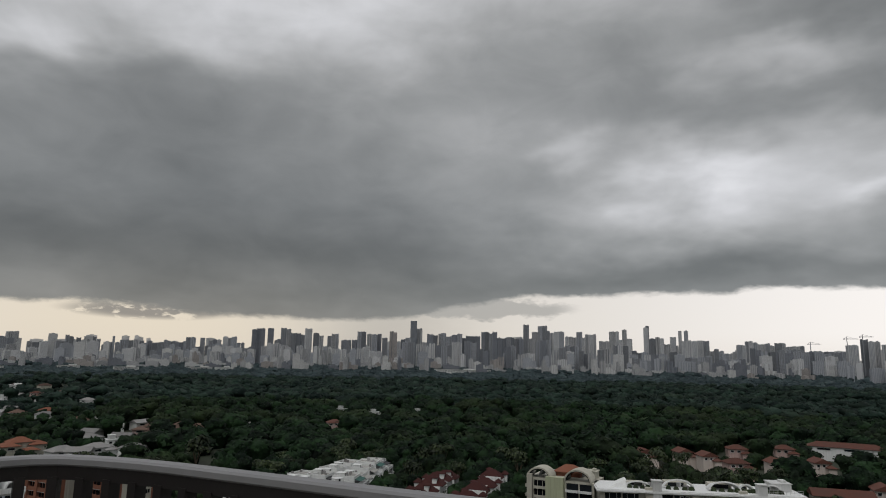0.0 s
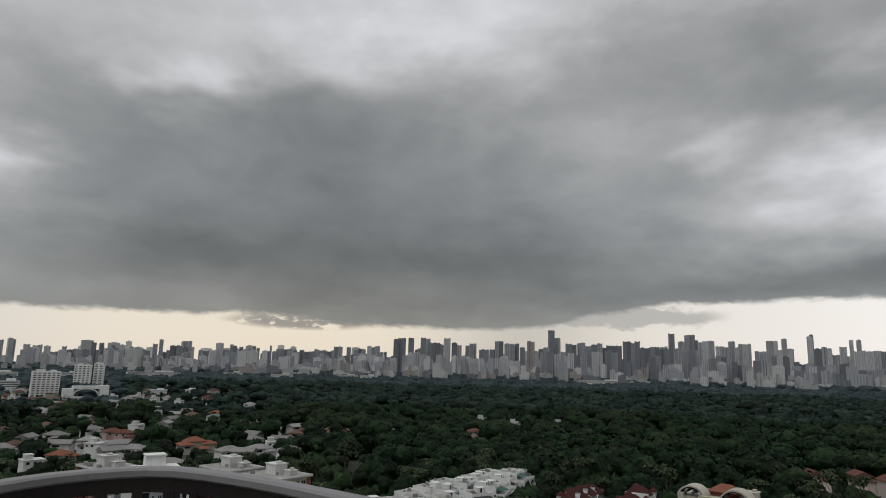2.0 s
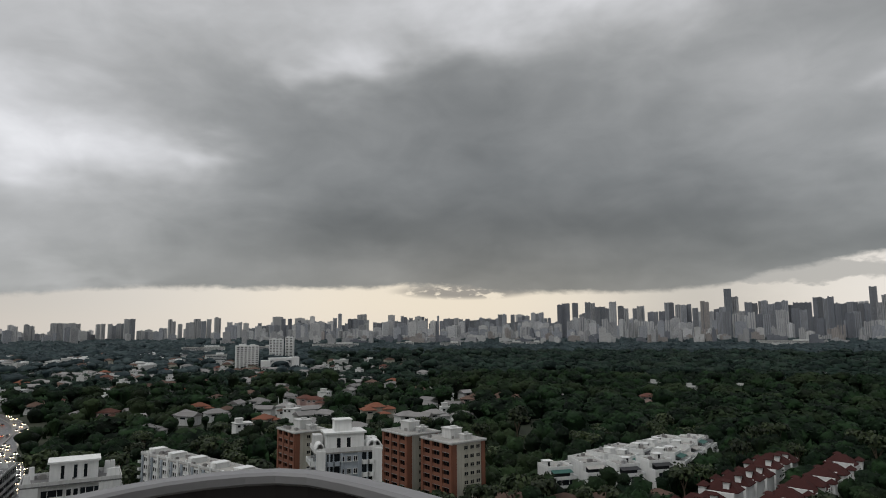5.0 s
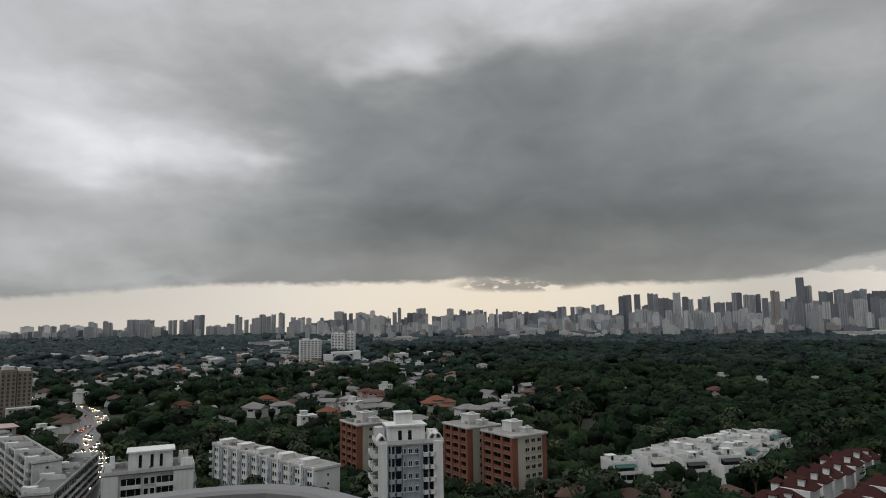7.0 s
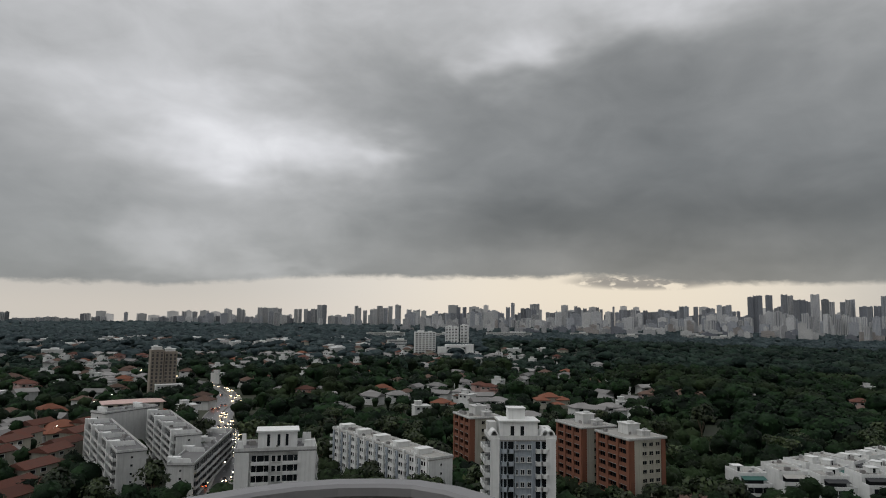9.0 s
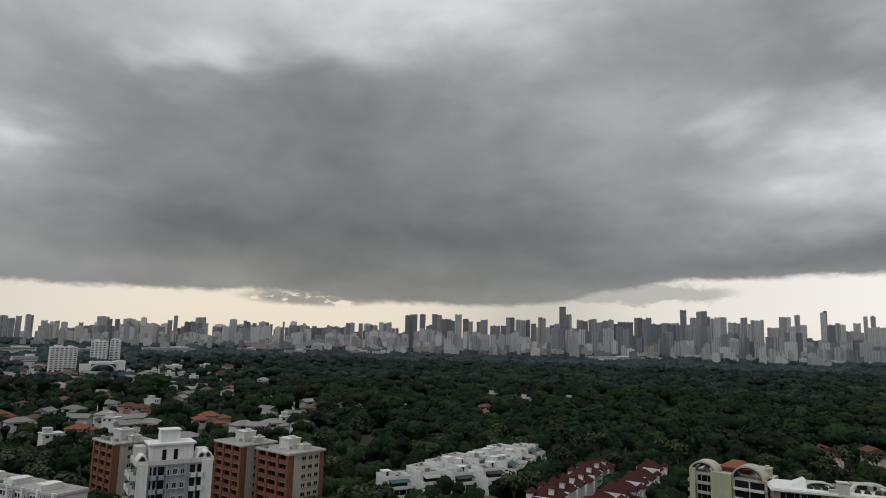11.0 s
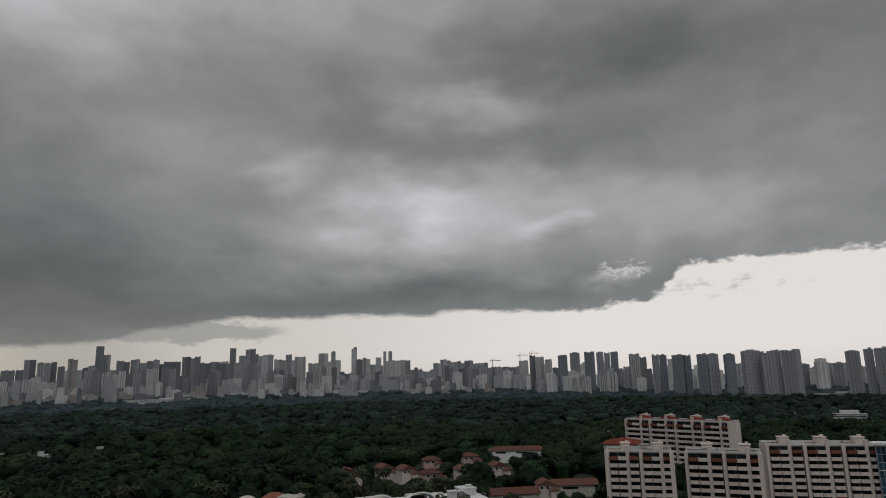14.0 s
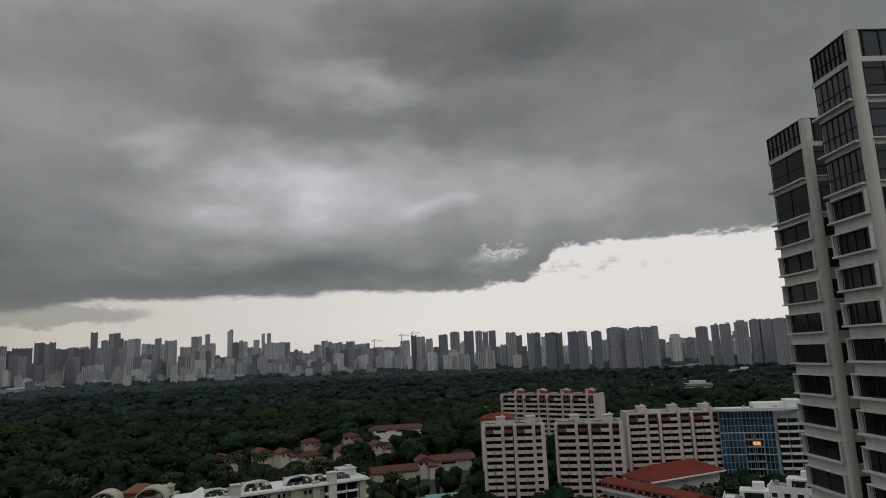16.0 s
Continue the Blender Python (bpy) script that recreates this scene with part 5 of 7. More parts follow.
# ---------------------------------------------------------------- long white row of flats
def long_row():
    w, dep, h, sh = 70.0, 9.5, 19.6, 2.8
    t = thing("row_of_flats", pose(-178.9, 170.5, 0, 0, 0, -12.6), "long white and grey seven-storey row of flats with square bays", "apartment block")
    part("wall", Geo().box(0, 0, 0, w, dep, h), "white", t)
    F, R = face_pose("front", w, dep), face_pose("right", w, dep)
    n = 10
    bay = w / n
    for i in range(n):
        x = -w / 2 + bay * (i + 0.5)
        part("wall_panel", Geo().box(x - bay * 0.27, -0.25, 0, bay * 0.16, 0.55, h), "greyblue", t, "grey vertical strip", F)
        part("stair_tower", Geo().box(x + bay * 0.36, -0.2, 0, bay * 0.14, 0.6, h + 1.2), "white", t, "", F)
        if i % 2 == 0:
            part("roof_house", Geo().box(x, 0, h, bay * 0.55, 5.0, 1.9).box(x, 0, h + 1.9, bay * 0.6, 5.4, 0.25), "white", t)
            part("roof_screen", Geo().box(x + 1.2, -3.6, h, bay * 0.3, 0.3, 2.2).box(x - 1.2, -3.6, h, 1.2, 0.3, 1.4), "white", t)
        windows(t, F @ pose(x + bay * 0.06, -0.02, 0), bay * 0.46, 2, 7, sh, 0.0, 0.78, 0.5, "white")
        balconies(t, F @ pose(x + bay * 0.14 - bay * 0.53, -0.02, 0), bay * 0.22, 1, 7, sh, 0.0, 1.3, 0.95, "white", 0.8)
    windows(t, R, dep, 3, 7, sh, 0.0, 0.25, 0.3, "white", skip=(0, 2))
    roof_edge(t, w, dep, h, "roofdeck", 0.2, 0.7)
    clutter(t, h, w, dep, 9, 12)
    for k in range(-3, 4):
        keep(-178.9 + k * 9.76, 170.5 - k * 2.18, 8)


long_row()


# ---------------------------------------------------------------- white block with a large roof house
def front_block():
    w, dep, h, sh = 23.0, 13.0, 26.0, 2.9
    t = thing("apartment_block", spot(-55.6, 207.5), "white apartment block with open balconies and a big roof house", "apartment block")
    part("wall", Geo().box(0, 0, 0, w - 1.0, dep - 1.0, h), "offwhite", t)
    F, R = face_pose("front", w, dep), face_pose("right", w, dep)
    for x, ww in ((-w / 2 + 2.0, 4.0), (w / 2 - 2.6, 5.2)):
        part("wall_panel", Geo().box(x, 0.2, 0, ww, 0.9, h + 0.7), "white", t, "plain white wall panel", F)
    balconies(t, F @ pose(-4.4, 0.4, 0), 5.4, 1, 8, sh, 2.0, 1.1, 0.95, "white", 0.9)
    balconies(t, F @ pose(4.2, 0.4, 0), 4.8, 1, 8, sh, 2.0, 1.1, 0.95, "white", 0.9)
    windows(t, F @ pose(0.2, 0.4, 0), 3.2, 2, 8, sh, 2.0, 0.7, 0.6, "white")
    balconies(t, R @ pose(0, 0.4, 0), dep, 3, 8, sh, 2.0, 1.3, 0.8, "white", 0.9)
    roof_edge(t, w, dep, h, "roofdark", 0.3, 0.9)
    part("roof_house", Geo().box(0.4, 1.5, h + 0.3, 11.5, 7.0, 4.6).box(0.4, 1.5, h + 4.9, 12.6, 8.0, 0.45), "white", t, "white roof house under a flat slab")
    for x in (-2.3, 0.7, 3.1):
        part("opening", Geo().box(x, -2.06, h + 0.8, 0.8, 0.12, 3.4), "glass", t, "dark slit opening")
    for x in (-10.2, 10.4, 9.0):
        part("roof_screen", Geo().box(0, 0, 0, 2.0, 1.0, 2.6, 0, 0.7), "white", t, "white sloping screen wall", pose(x, -4.8, h + 0.3))
        part("roof_screen", Geo().box(0, 0, 0, 1.6, 1.0, 3.4, 0, 0.7), "white", t, "white sloping screen wall", pose(x * 0.94, 3.0, h + 0.3))
    clutter(t, h, w, dep, 10, 8)
    keep(*spot(-55.6, 207.5).translation.xy, 15)


front_block()


# ---------------------------------------------------------------- courtyard flats
def court_wing(x0, y0, x1, y1, dep, h, storeys, seed, label, gallery=True):
    """A wing from its end wall at x0, y0 to x1, y1."""
    a, b = Vector((x0, y0)), Vector((x1, y1))
    d = b - a
    w = d.length
    c = (a + b) / 2
    rz = math.degrees(math.atan2(d.y, d.x)) + 180
    t = thing("courtyard_flats", pose(c.x, c.y, 0, 0, 0, rz), label, "apartment block", "courtyard flats")
    part("wall", Geo().box(0, 0, 0, w, dep, h), "offwhite", t)
    F, B, R = face_pose("front", w, dep), face_pose("back", w, dep), face_pose("right", w, dep)
    sh = h / storeys
    bays = max(3, int(w // 9))
    balconies(t, F, w - 2, bays, storeys, sh, 0.0, 1.1, 0.94, "offwhite", 0.95)
    if gallery:
        balconies(t, B, w - 2, bays, storeys, sh, 0.0, 1.0, 0.98, "offwhite", 0.95)
    windows(t, R, dep * 0.5, 1, storeys, sh, 0.0, 0.18, 0.3, "offwhite")
    roof_edge(t, w, dep, h, "roofdark", 0.2, 0.8)
    for i in range(bays):
        x = -w / 2 + w * (i + 0.5) / bays
        if i % 2 == 0:
            part("stair_tower", Geo().box(x, -dep / 2 - 0.7, 0, 1.5, 1.5, h + 2.4).box(x, -dep / 2 + 1.2, h, 2.6, 3.6, 2.2), "white", t, "white stair tower")
            part("roof_screen", Geo().box(0, 0, 0, 0.4, dep * 0.7, 1.8, 0, 0.8), "white", t, "", pose(x + 2.6, 0, h + 0.3))
    clutter(t, h, w, dep, seed, int(w / 6))
    for k in range(int(w // 8) + 1):
        p = a + d * (k * 8 / w)
        keep(p.x, p.y, dep * 0.9)


court_wing(-236, 102, -312, 119, 9.5, 17.0, 6, 31, "long white courtyard wing of flats with a blank end wall")
court_wing(-252, 131, -320, 150, 9.5, 17.0, 6, 32, "white courtyard wing of flats with open galleries")
court_wing(-228, 116, -282, 163, 9.0, 11.5, 4, 33, "lower white wing of flats with roof terraces")
court_wing(-322, 122, -330, 150, 9.5, 19.0, 6, 34, "cream end wing of flats closing a courtyard", False)


# ---------------------------------------------------------------- brown twin tower and far white towers
def brown_tower():
    t = thing("tower_block", spot(-64.9, 575, 0, 8), "pair of joined brown apartment towers with white roof rooms", "apartment tower")
    for x, y, h in ((-5.2, 0, 36.5), (5.2, 2.0, 35.0)):
        part("wall", Geo().box(x, y, 0, 9.6, 12, h), "brown", t)
        for k in (-3.2, 0, 3.2):
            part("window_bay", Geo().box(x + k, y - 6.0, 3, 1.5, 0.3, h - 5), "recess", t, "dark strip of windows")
        for k in (-4.4, -1.6, 1.6, 4.4):
            part("pier", Geo().box(x + k, y - 6.2, 0, 0.7, 0.6, h), "brown", t)
        for k in range(11):
            part("storey_band", Geo().box(x, y - 6.1, 4.0 + k * 2.9, 9.6, 0.45, 0.9), "brown", t)
        part("roof_house", Geo().box(x, y, h, 7.0, 8, 1.8).box(x, y, h + 1.8, 8.0, 9, 0.4).box(x - 1, y, h + 2.2, 3, 4, 1.2), "white", t, "white roof room")
    part("podium", Geo().box(4, -10, 0, 20, 9, 9).box(4, -10, 9, 20.6, 9.6, 0.5), "offwhite", t, "low white annex")
    windows(t, pose(4, -14.5, 0), 19, 7, 3, 2.9, 0.3, 0.55, 0.45, "offwhite")
    keep(*spot(-64.9, 572).translation.xy, 16)


brown_tower()


def far_white_tower(azimuth, d, w, h, n, label, turn):
    t = thing("white_tower", spot(azimuth, d, 0, turn), label, "apartment tower", "white towers in the trees")
    part("wall", Geo().box(0, 0, 0, w, 14, h), "white", t)
    for side, width in (("front", w),):
        F = face_pose(side, w, 14)
        k = n if side == "front" else 2
        windows(t, F, width, k, int(h // 3.1) - 1, 3.1, 2.5, 0.6, 0.45, "white", sill=False)
    part("roof_house", Geo().box(-w * 0.2, 0, h, w * 0.3, 8, 2.4).box(w * 0.25, 0, h, w * 0.2, 8, 1.6), "white", t)
    keep(d * math.sin(radians(azimuth)), d * math.cos(radians(azimuth)), w * 0.6)


far_white_tower(-43.3, 1100, 35, 41, 6, "square white tower block standing over the trees", 8)
far_white_tower(-40.9, 1350, 26, 47, 4, "slim white tower block behind a larger one", -12)
far_white_tower(-39.8, 1370, 16, 50, 2, "slim white tower block behind a larger one", -12)


def arched_hall():
    t = thing("arched_building", spot(-40.5, 1085, 0, 6), "long white building with a wide arched opening", "building")
    part("wall", Geo().box(-24, 0, 0, 14, 16, 17).box(22, 0, 0, 12, 16, 22).box(-1, 0, 17, 36, 15, 4), "white", t)
    part("arch", Geo().vault(-1, 0, 8, 34, 15, 10, 12, 1.5), "white", t, "white arch")
    keep(*spot(-40.5, 1085).translation.xy, 30)


arched_hall()


# ---------------------------------------------------------------- white terraces with roof decks
def terrace_unit(x, y, rz, h, seed):
    rng = random.Random(seed)
    t = thing("terrace_house", pose(x, y, 0, 0, 0, rz), "white stepped terrace house with roof decks and awnings", "terrace house", "white terraces")
    w, dep = 10.5, 14.0
    part("wall", Geo().box(0, 0, 0, w, dep, h - 3).box(0, 2.0, h - 3, w, dep - 4.0, 3.0), "white", t)
    part("roof", Geo().box(0, 2.0, h, w - 0.6, dep - 4.6, 0.25), "roofdeck", t)
    g = Geo()
    for yy in (-dep / 2 + 4.1, dep / 2 - 0.15):
        g.box(0, yy, h, w, 0.22, 0.9)
    for xx in (-w / 2 + 0.12, w / 2 - 0.12):
        g.box(xx, 2.0, h, 0.24, dep - 4.0, 1.1)
        g.box(xx, -dep / 2 + 2, h - 3, 0.24, 4.0, 1.0)
    part("parapet", g.box(0, -dep / 2 + 0.12, h - 3, w, 0.24, 0.95), "white", t)
    hx = rng.choice((-2.6, 2.6))
    if rng.random() < 0.6:
        part("roof_house", Geo().box(hx, 3.6, h, 3.6, 3.4, 2.0).box(hx, 3.6, h + 2.0, 3.9, 3.7, 0.2), "white", t)
        part("roof_door", Geo().box(hx, 1.86, h + 0.3, 0.9, 0.1, 1.6), "glass", t, "dark door to the roof deck")
    F = pose(0, -dep / 2, 0)
    balconies(t, F, w - 1.0, 1, 2, 3.1, h - 9.2 if h > 9.4 else 0.4, 1.0, 0.8, "white", 0.9)
    part("glass_door", Geo().box(0, -dep / 2 + 3.94, h - 2.9, w * 0.75, 0.12, 2.3), "glass", t, "wide dark glass door to the deck")
    part("awning", Geo().solid([(-w * 0.4, -dep / 2 + 4.0, h - 0.4), (w * 0.4, -dep / 2 + 4.0, h - 0.4), (w * 0.4, -dep / 2 + 1.2, h - 1.1), (-w * 0.4, -dep / 2 + 1.2, h - 1.1),
                                (-w * 0.4, -dep / 2 + 4.0, h - 0.3), (w * 0.4, -dep / 2 + 4.0, h - 0.3), (w * 0.4, -dep / 2 + 1.2, h - 1.0), (-w * 0.4, -dep / 2 + 1.2, h - 1.0)],
                               [(0, 1, 2, 3), (7, 6, 5, 4), (0, 4, 5, 1), (1, 5, 6, 2), (2, 6, 7, 3), (3, 7, 4, 0)]),
         rng.choice(("awning", "awningdark", "awningdark", "roofdeck")), t, "sloping awning over the deck")
    windows(t, pose(w / 2, 1, 0, 0, 0, 90), 10, 2, 2, 3.0, h - 7.0, 0.3, 0.4, "white")
    clutter(t, h, w, dep * 0.6, seed, 3)
    keep(x, y, 8.5)


def terrace_row(x0, y0, x1, y1, n, h, seed, flip=0):
    a, b = Vector((x0, y0)), Vector((x1, y1))
    rz = math.degrees(math.atan2((b - a).y, (b - a).x)) + flip
    for i in range(n):
        p = a.lerp(b, i / max(n - 1, 1))
        terrace_unit(p.x, p.y, rz, h + ((i * 7 + seed) % 3) * 0.7, seed * 10 + i)


terrace_row(-77, 254, -44, 284, 4, 11.0, 1)
terrace_row(-40, 298, -33, 350, 5, 11.4, 2)
terrace_row(-75, 283, -49, 340, 6, 10.6, 3, 180)
terrace_row(-57, 292, -47, 336, 4, 10.2, 4)


# ---------------------------------------------------------------- maroon-roofed terraces
def maroon_unit(x, y, rz, seed):
    rng = random.Random(seed)
    t = thing("terrace_house", pose(x, y, 0, 0, 0, rz), "white terrace house with steep maroon hipped roofs", "terrace house", "maroon terraces")
    h = 9.0 + rng.uniform(-1.2, 1.2)
    part("wall", Geo().box(0, 0, 0, 9.0, 11, h).box(3.0, -5.2, 0, 3.2, 2.4, h + 1.2), "white", t)
    part("roof", Geo().hip(-0.6, 0.6, h, 7.0, 10.6, 3.7, 0.6).hip(3.0, -5.0, h + 1.2, 3.2, 2.6, 1.8, 0.5), "maroon", t, "steep maroon tile roof")
    part("porch_roof", Geo().solid([(-4.6, -7.6, h - 4.2), (1.4, -7.6, h - 4.2), (1.4, -5.4, h - 2.9), (-4.6, -5.4, h - 2.9), (-4.6, -7.6, h - 4.0), (1.4, -7.6, h - 4.0), (1.4, -5.4, h - 2.7), (-4.6, -5.4, h - 2.7)],
                                   [(3, 2, 1, 0), (4, 5, 6, 7), (0, 1, 5, 4), (1, 2, 6, 5), (2, 3, 7, 6), (3, 0, 4, 7)]), "maroon", t, "maroon lean-to roof")
    part("party_wall", Geo().box(-4.6, 0.5, 0, 0.45, 10.4, h + 1.0, 0), "white", t, "white party wall at the eaves")
    part("roof_house", Geo().box(1.8, 2.4, h + 0.6, 1.8, 2.0, 2.6), "white", t)
    part("roof_cap", Geo().hip(1.8, 2.4, h + 3.2, 1.8, 2.0, 0.9, 0.5), "maroon", t)
    windows(t, pose(-1.2, -5.5, 0), 6.0, 2, 3, 3.0, 0.3, 0.5, 0.45, "white")
    windows(t, pose(4.85, 0, 0, 0, 0, 90), 9, 2, 2, 3.0, 2.6, 0.25, 0.45, "white")
    windows(t, pose(-4.85, 0, 0, 0, 0, -90), 9, 2, 2, 3.0, 2.6, 0.25, 0.45, "white")
    keep(x, y, 7.5)


def maroon_row(x0, y0, x1, y1, n, seed, turn):
    a, b = Vector((x0, y0)), Vector((x1, y1))
    rz = math.degrees(math.atan2((b - a).y, (b - a).x)) + turn
    for i in range(n):
        p = a.lerp(b, i / (n - 1))
        maroon_unit(p.x, p.y, rz, seed * 20 + i)


maroon_row(-24, 226, 2, 326, 9, 1, 180)
maroon_row(-1, 240, 25, 320, 7, 2, 0)


# ---------------------------------------------------------------- cream flats with arched roofs
def arched_flats():
    t = thing("arched_flats", pose(82.5, 218.5, 0, 0, 0, -6.5), "long cream block of flats with white arched roof shells", "apartment block")
    w, dep, h, sh = 62.0, 13.0, 24.8, 3.0
    part("wall", Geo().box(0, 0, 0, w, dep, h), "cream", t)
    F = face_pose("front", w, dep)
    R = face_pose("right", w, dep)
    for x, ww in ((-24.0, 11.0), (-8.0, 8.0), (22.0, 12.0)):
        balconies(t, F @ pose(x, 0, 0), ww, max(2, int(ww // 4)), 8, sh, 0.5, 1.5, 0.96, "white", 0.6)
    for x in (-15.6, -1.2, 6.4, 13.0, 29.6):
        part("pier", Geo().box(x, -0.5, 0, 2.4 if x != 6.4 else 4.0, 1.4, h + (1.6 if x in (-15.6, 13.0) else 0.2)), "lime" if x == 6.4 else "cream", t, "", F)
    for x in (-4.6, 1.6, 10.4):
        windows(t, F @ pose(x, -0.02, 0), 3.4, 2, 8, sh, 0.5, 0.6, 0.5, "white")
    balconies(t, R, dep, 3, 8, sh, 0.5, 1.2, 0.9, "white", 0.8)
    part("cornice", Geo().box(0, -0.6, h, w + 2.0, dep + 2.6, 0.5).box(0, -0.6, h + 0.5, w + 1.2, dep + 1.8, 0.3), "white", t, "white roof edge slab")
    # thin crescent shells over the roof gardens, each of its own width
    for x, r, rise, deep in ((-18.4, 8.0, 1.9, 3.6), (-5.6, 10.0, 2.9, 2.0), (8.4, 10.0, 2.7, 4.8), (15.2, 4.6, 2.2, 3.0), (23.0, 5.6, 2.3, 3.2)):
        part("roof_arch", Geo().vault(0, 0, 0, r, deep, rise, 16, 0.45), "white", t, "thin white crescent roof shell", pose(x, -2.4, h + 0.75, -12, 0, 0))
        part("roof_room", Geo().box(x, 2.6, h + 0.5, r * 0.7, 4.0, rise * 0.62), "cream", t, "cream roof room behind the shell")
        part("glass_door", Geo().box(x, 0.56, h + 0.6, r * 0.5, 0.12, rise * 0.5), "glass", t)
        for k in (-0.34, -0.1, 0.16, 0.36):
            part("shrub", Geo().box(x + k * r, -4.6 - k, h + 0.8, 1.7, 1.3, 0.8 + abs(k), 30 * k, 0.55), "leaf", t, "roof garden shrub")
    wedge = Geo().solid([(-27.5, -4.4, h + 0.8), (-22.0, -4.4, h + 0.8), (-22.0, 0.6, h + 0.8), (-27.5, 0.6, h + 0.8), (-22.4, -3.4, h + 3.2), (-22.0, -3.4, h + 3.2), (-22.0, 0.2, h + 3.2), (-22.4, 0.2, h + 3.2)],
                        [(3, 2, 1, 0), (4, 5, 6, 7), (0, 1, 5, 4), (1, 2, 6, 5), (2, 3, 7, 6), (3, 0, 4, 7)])
    part("roof_fin", wedge, "white", t, "white tilted roof fin")
    for x in (-13.2, 18.6):
        part("stair_tower", Geo().box(x, -dep / 2 - 0.4, 0, 2.8, 2.6, h + 3.6).box(x, -dep / 2 - 0.4, h + 3.6, 3.2, 3.0, 0.3), "offwhite", t, "grey-white stair tower over the roof")
    roof_core(t, 26.6, 1.5, h + 0.5, 6.0, 6.0, 2.6, "offwhite")
    rail = Geo()
    for k in range(9):
        rail.box(21.0 + k * 1.25, -6.6, h + 0.8, 0.08, 0.08, 1.3)
    part("roof_railing", rail.box(26.0, -6.6, h + 2.1, 10.2, 0.1, 0.1).box(26.0, -6.6, h + 1.5, 10.2, 0.06, 0.06), "steel", t, "thin steel roof railing")
    clutter(t, h + 0.5, w, dep * 0.7, 44, 14)
    for k in range(-4, 5):
        keep(82.5 + k * 7.4, 218.5 - k * 0.85, 10)
    # the taller head of the block
    b = thing("arched_flats", spot(10.6, 237.5, 0, -16), "cream and lime head block of flats with curved roof shells", "apartment block")
    w, dep, h = 23.0, 14.0, 25.6
    part("wall", Geo().box(0, 0, 0, w, dep, h), "cream", b)
    F = face_pose("front", w, dep)
    L = face_pose("left", w, dep)
    part("wall_panel", Geo().box(-1.6, -0.9, 0, 6.2, 1.9, h + 1.0), "lime", b, "pale lime wall panel", F)
    part("pier", Geo().box(-w / 2 + 0.9, -0.6, 0, 1.8, 1.4, h + 1.2), "cream", b, "", F)
    balconies(b, F @ pose(-7.2, 0, 0), 4.6, 1, 8, 3.0, 1.2, 1.1, 0.96, "cream", 0.8)
    balconies(b, F @ pose(6.4, 0, 0), 9.0, 2, 8, 3.0, 1.2, 1.5, 0.96, "white", 0.7)
    balconies(b, L, dep, 3, 8, 3.0, 1.2, 1.1, 0.9, "cream", 0.8)
    for x, r, y in ((-7.6, 8.6, -4.2), (6.0, 9.4, -4.4)):
        arch = part("roof_arch", Geo().vault(0, 0, 0, r, 6.5, r * 0.42, 12, 0.5), "cream", b, "cream arched roof shell", pose(x, y, h))
        part("arch_glass", Geo().vault(0, 0, 0, r - 1.2, 5.8, r * 0.42 - 0.6, 12, 0.3), "glass", arch, "dark glazing under the arch", pose(0, 0.2, 0))
    part("roof", Geo().hip(0.4, 3.4, h + 1.4, 9.0, 6.0, 2.4, 0.6).box(0.4, 3.4, h, 8.4, 5.4, 1.5), "terracotta", b, "terracotta tiled roof")
    roof_core(b, 8.4, 3.6, h, 3.6, 4.0, 2.2, "cream")
    clutter(b, h, w, dep * 0.6, 45, 6)
    keep(*spot(10.6, 237.5).translation.xy, 15)


arched_flats()


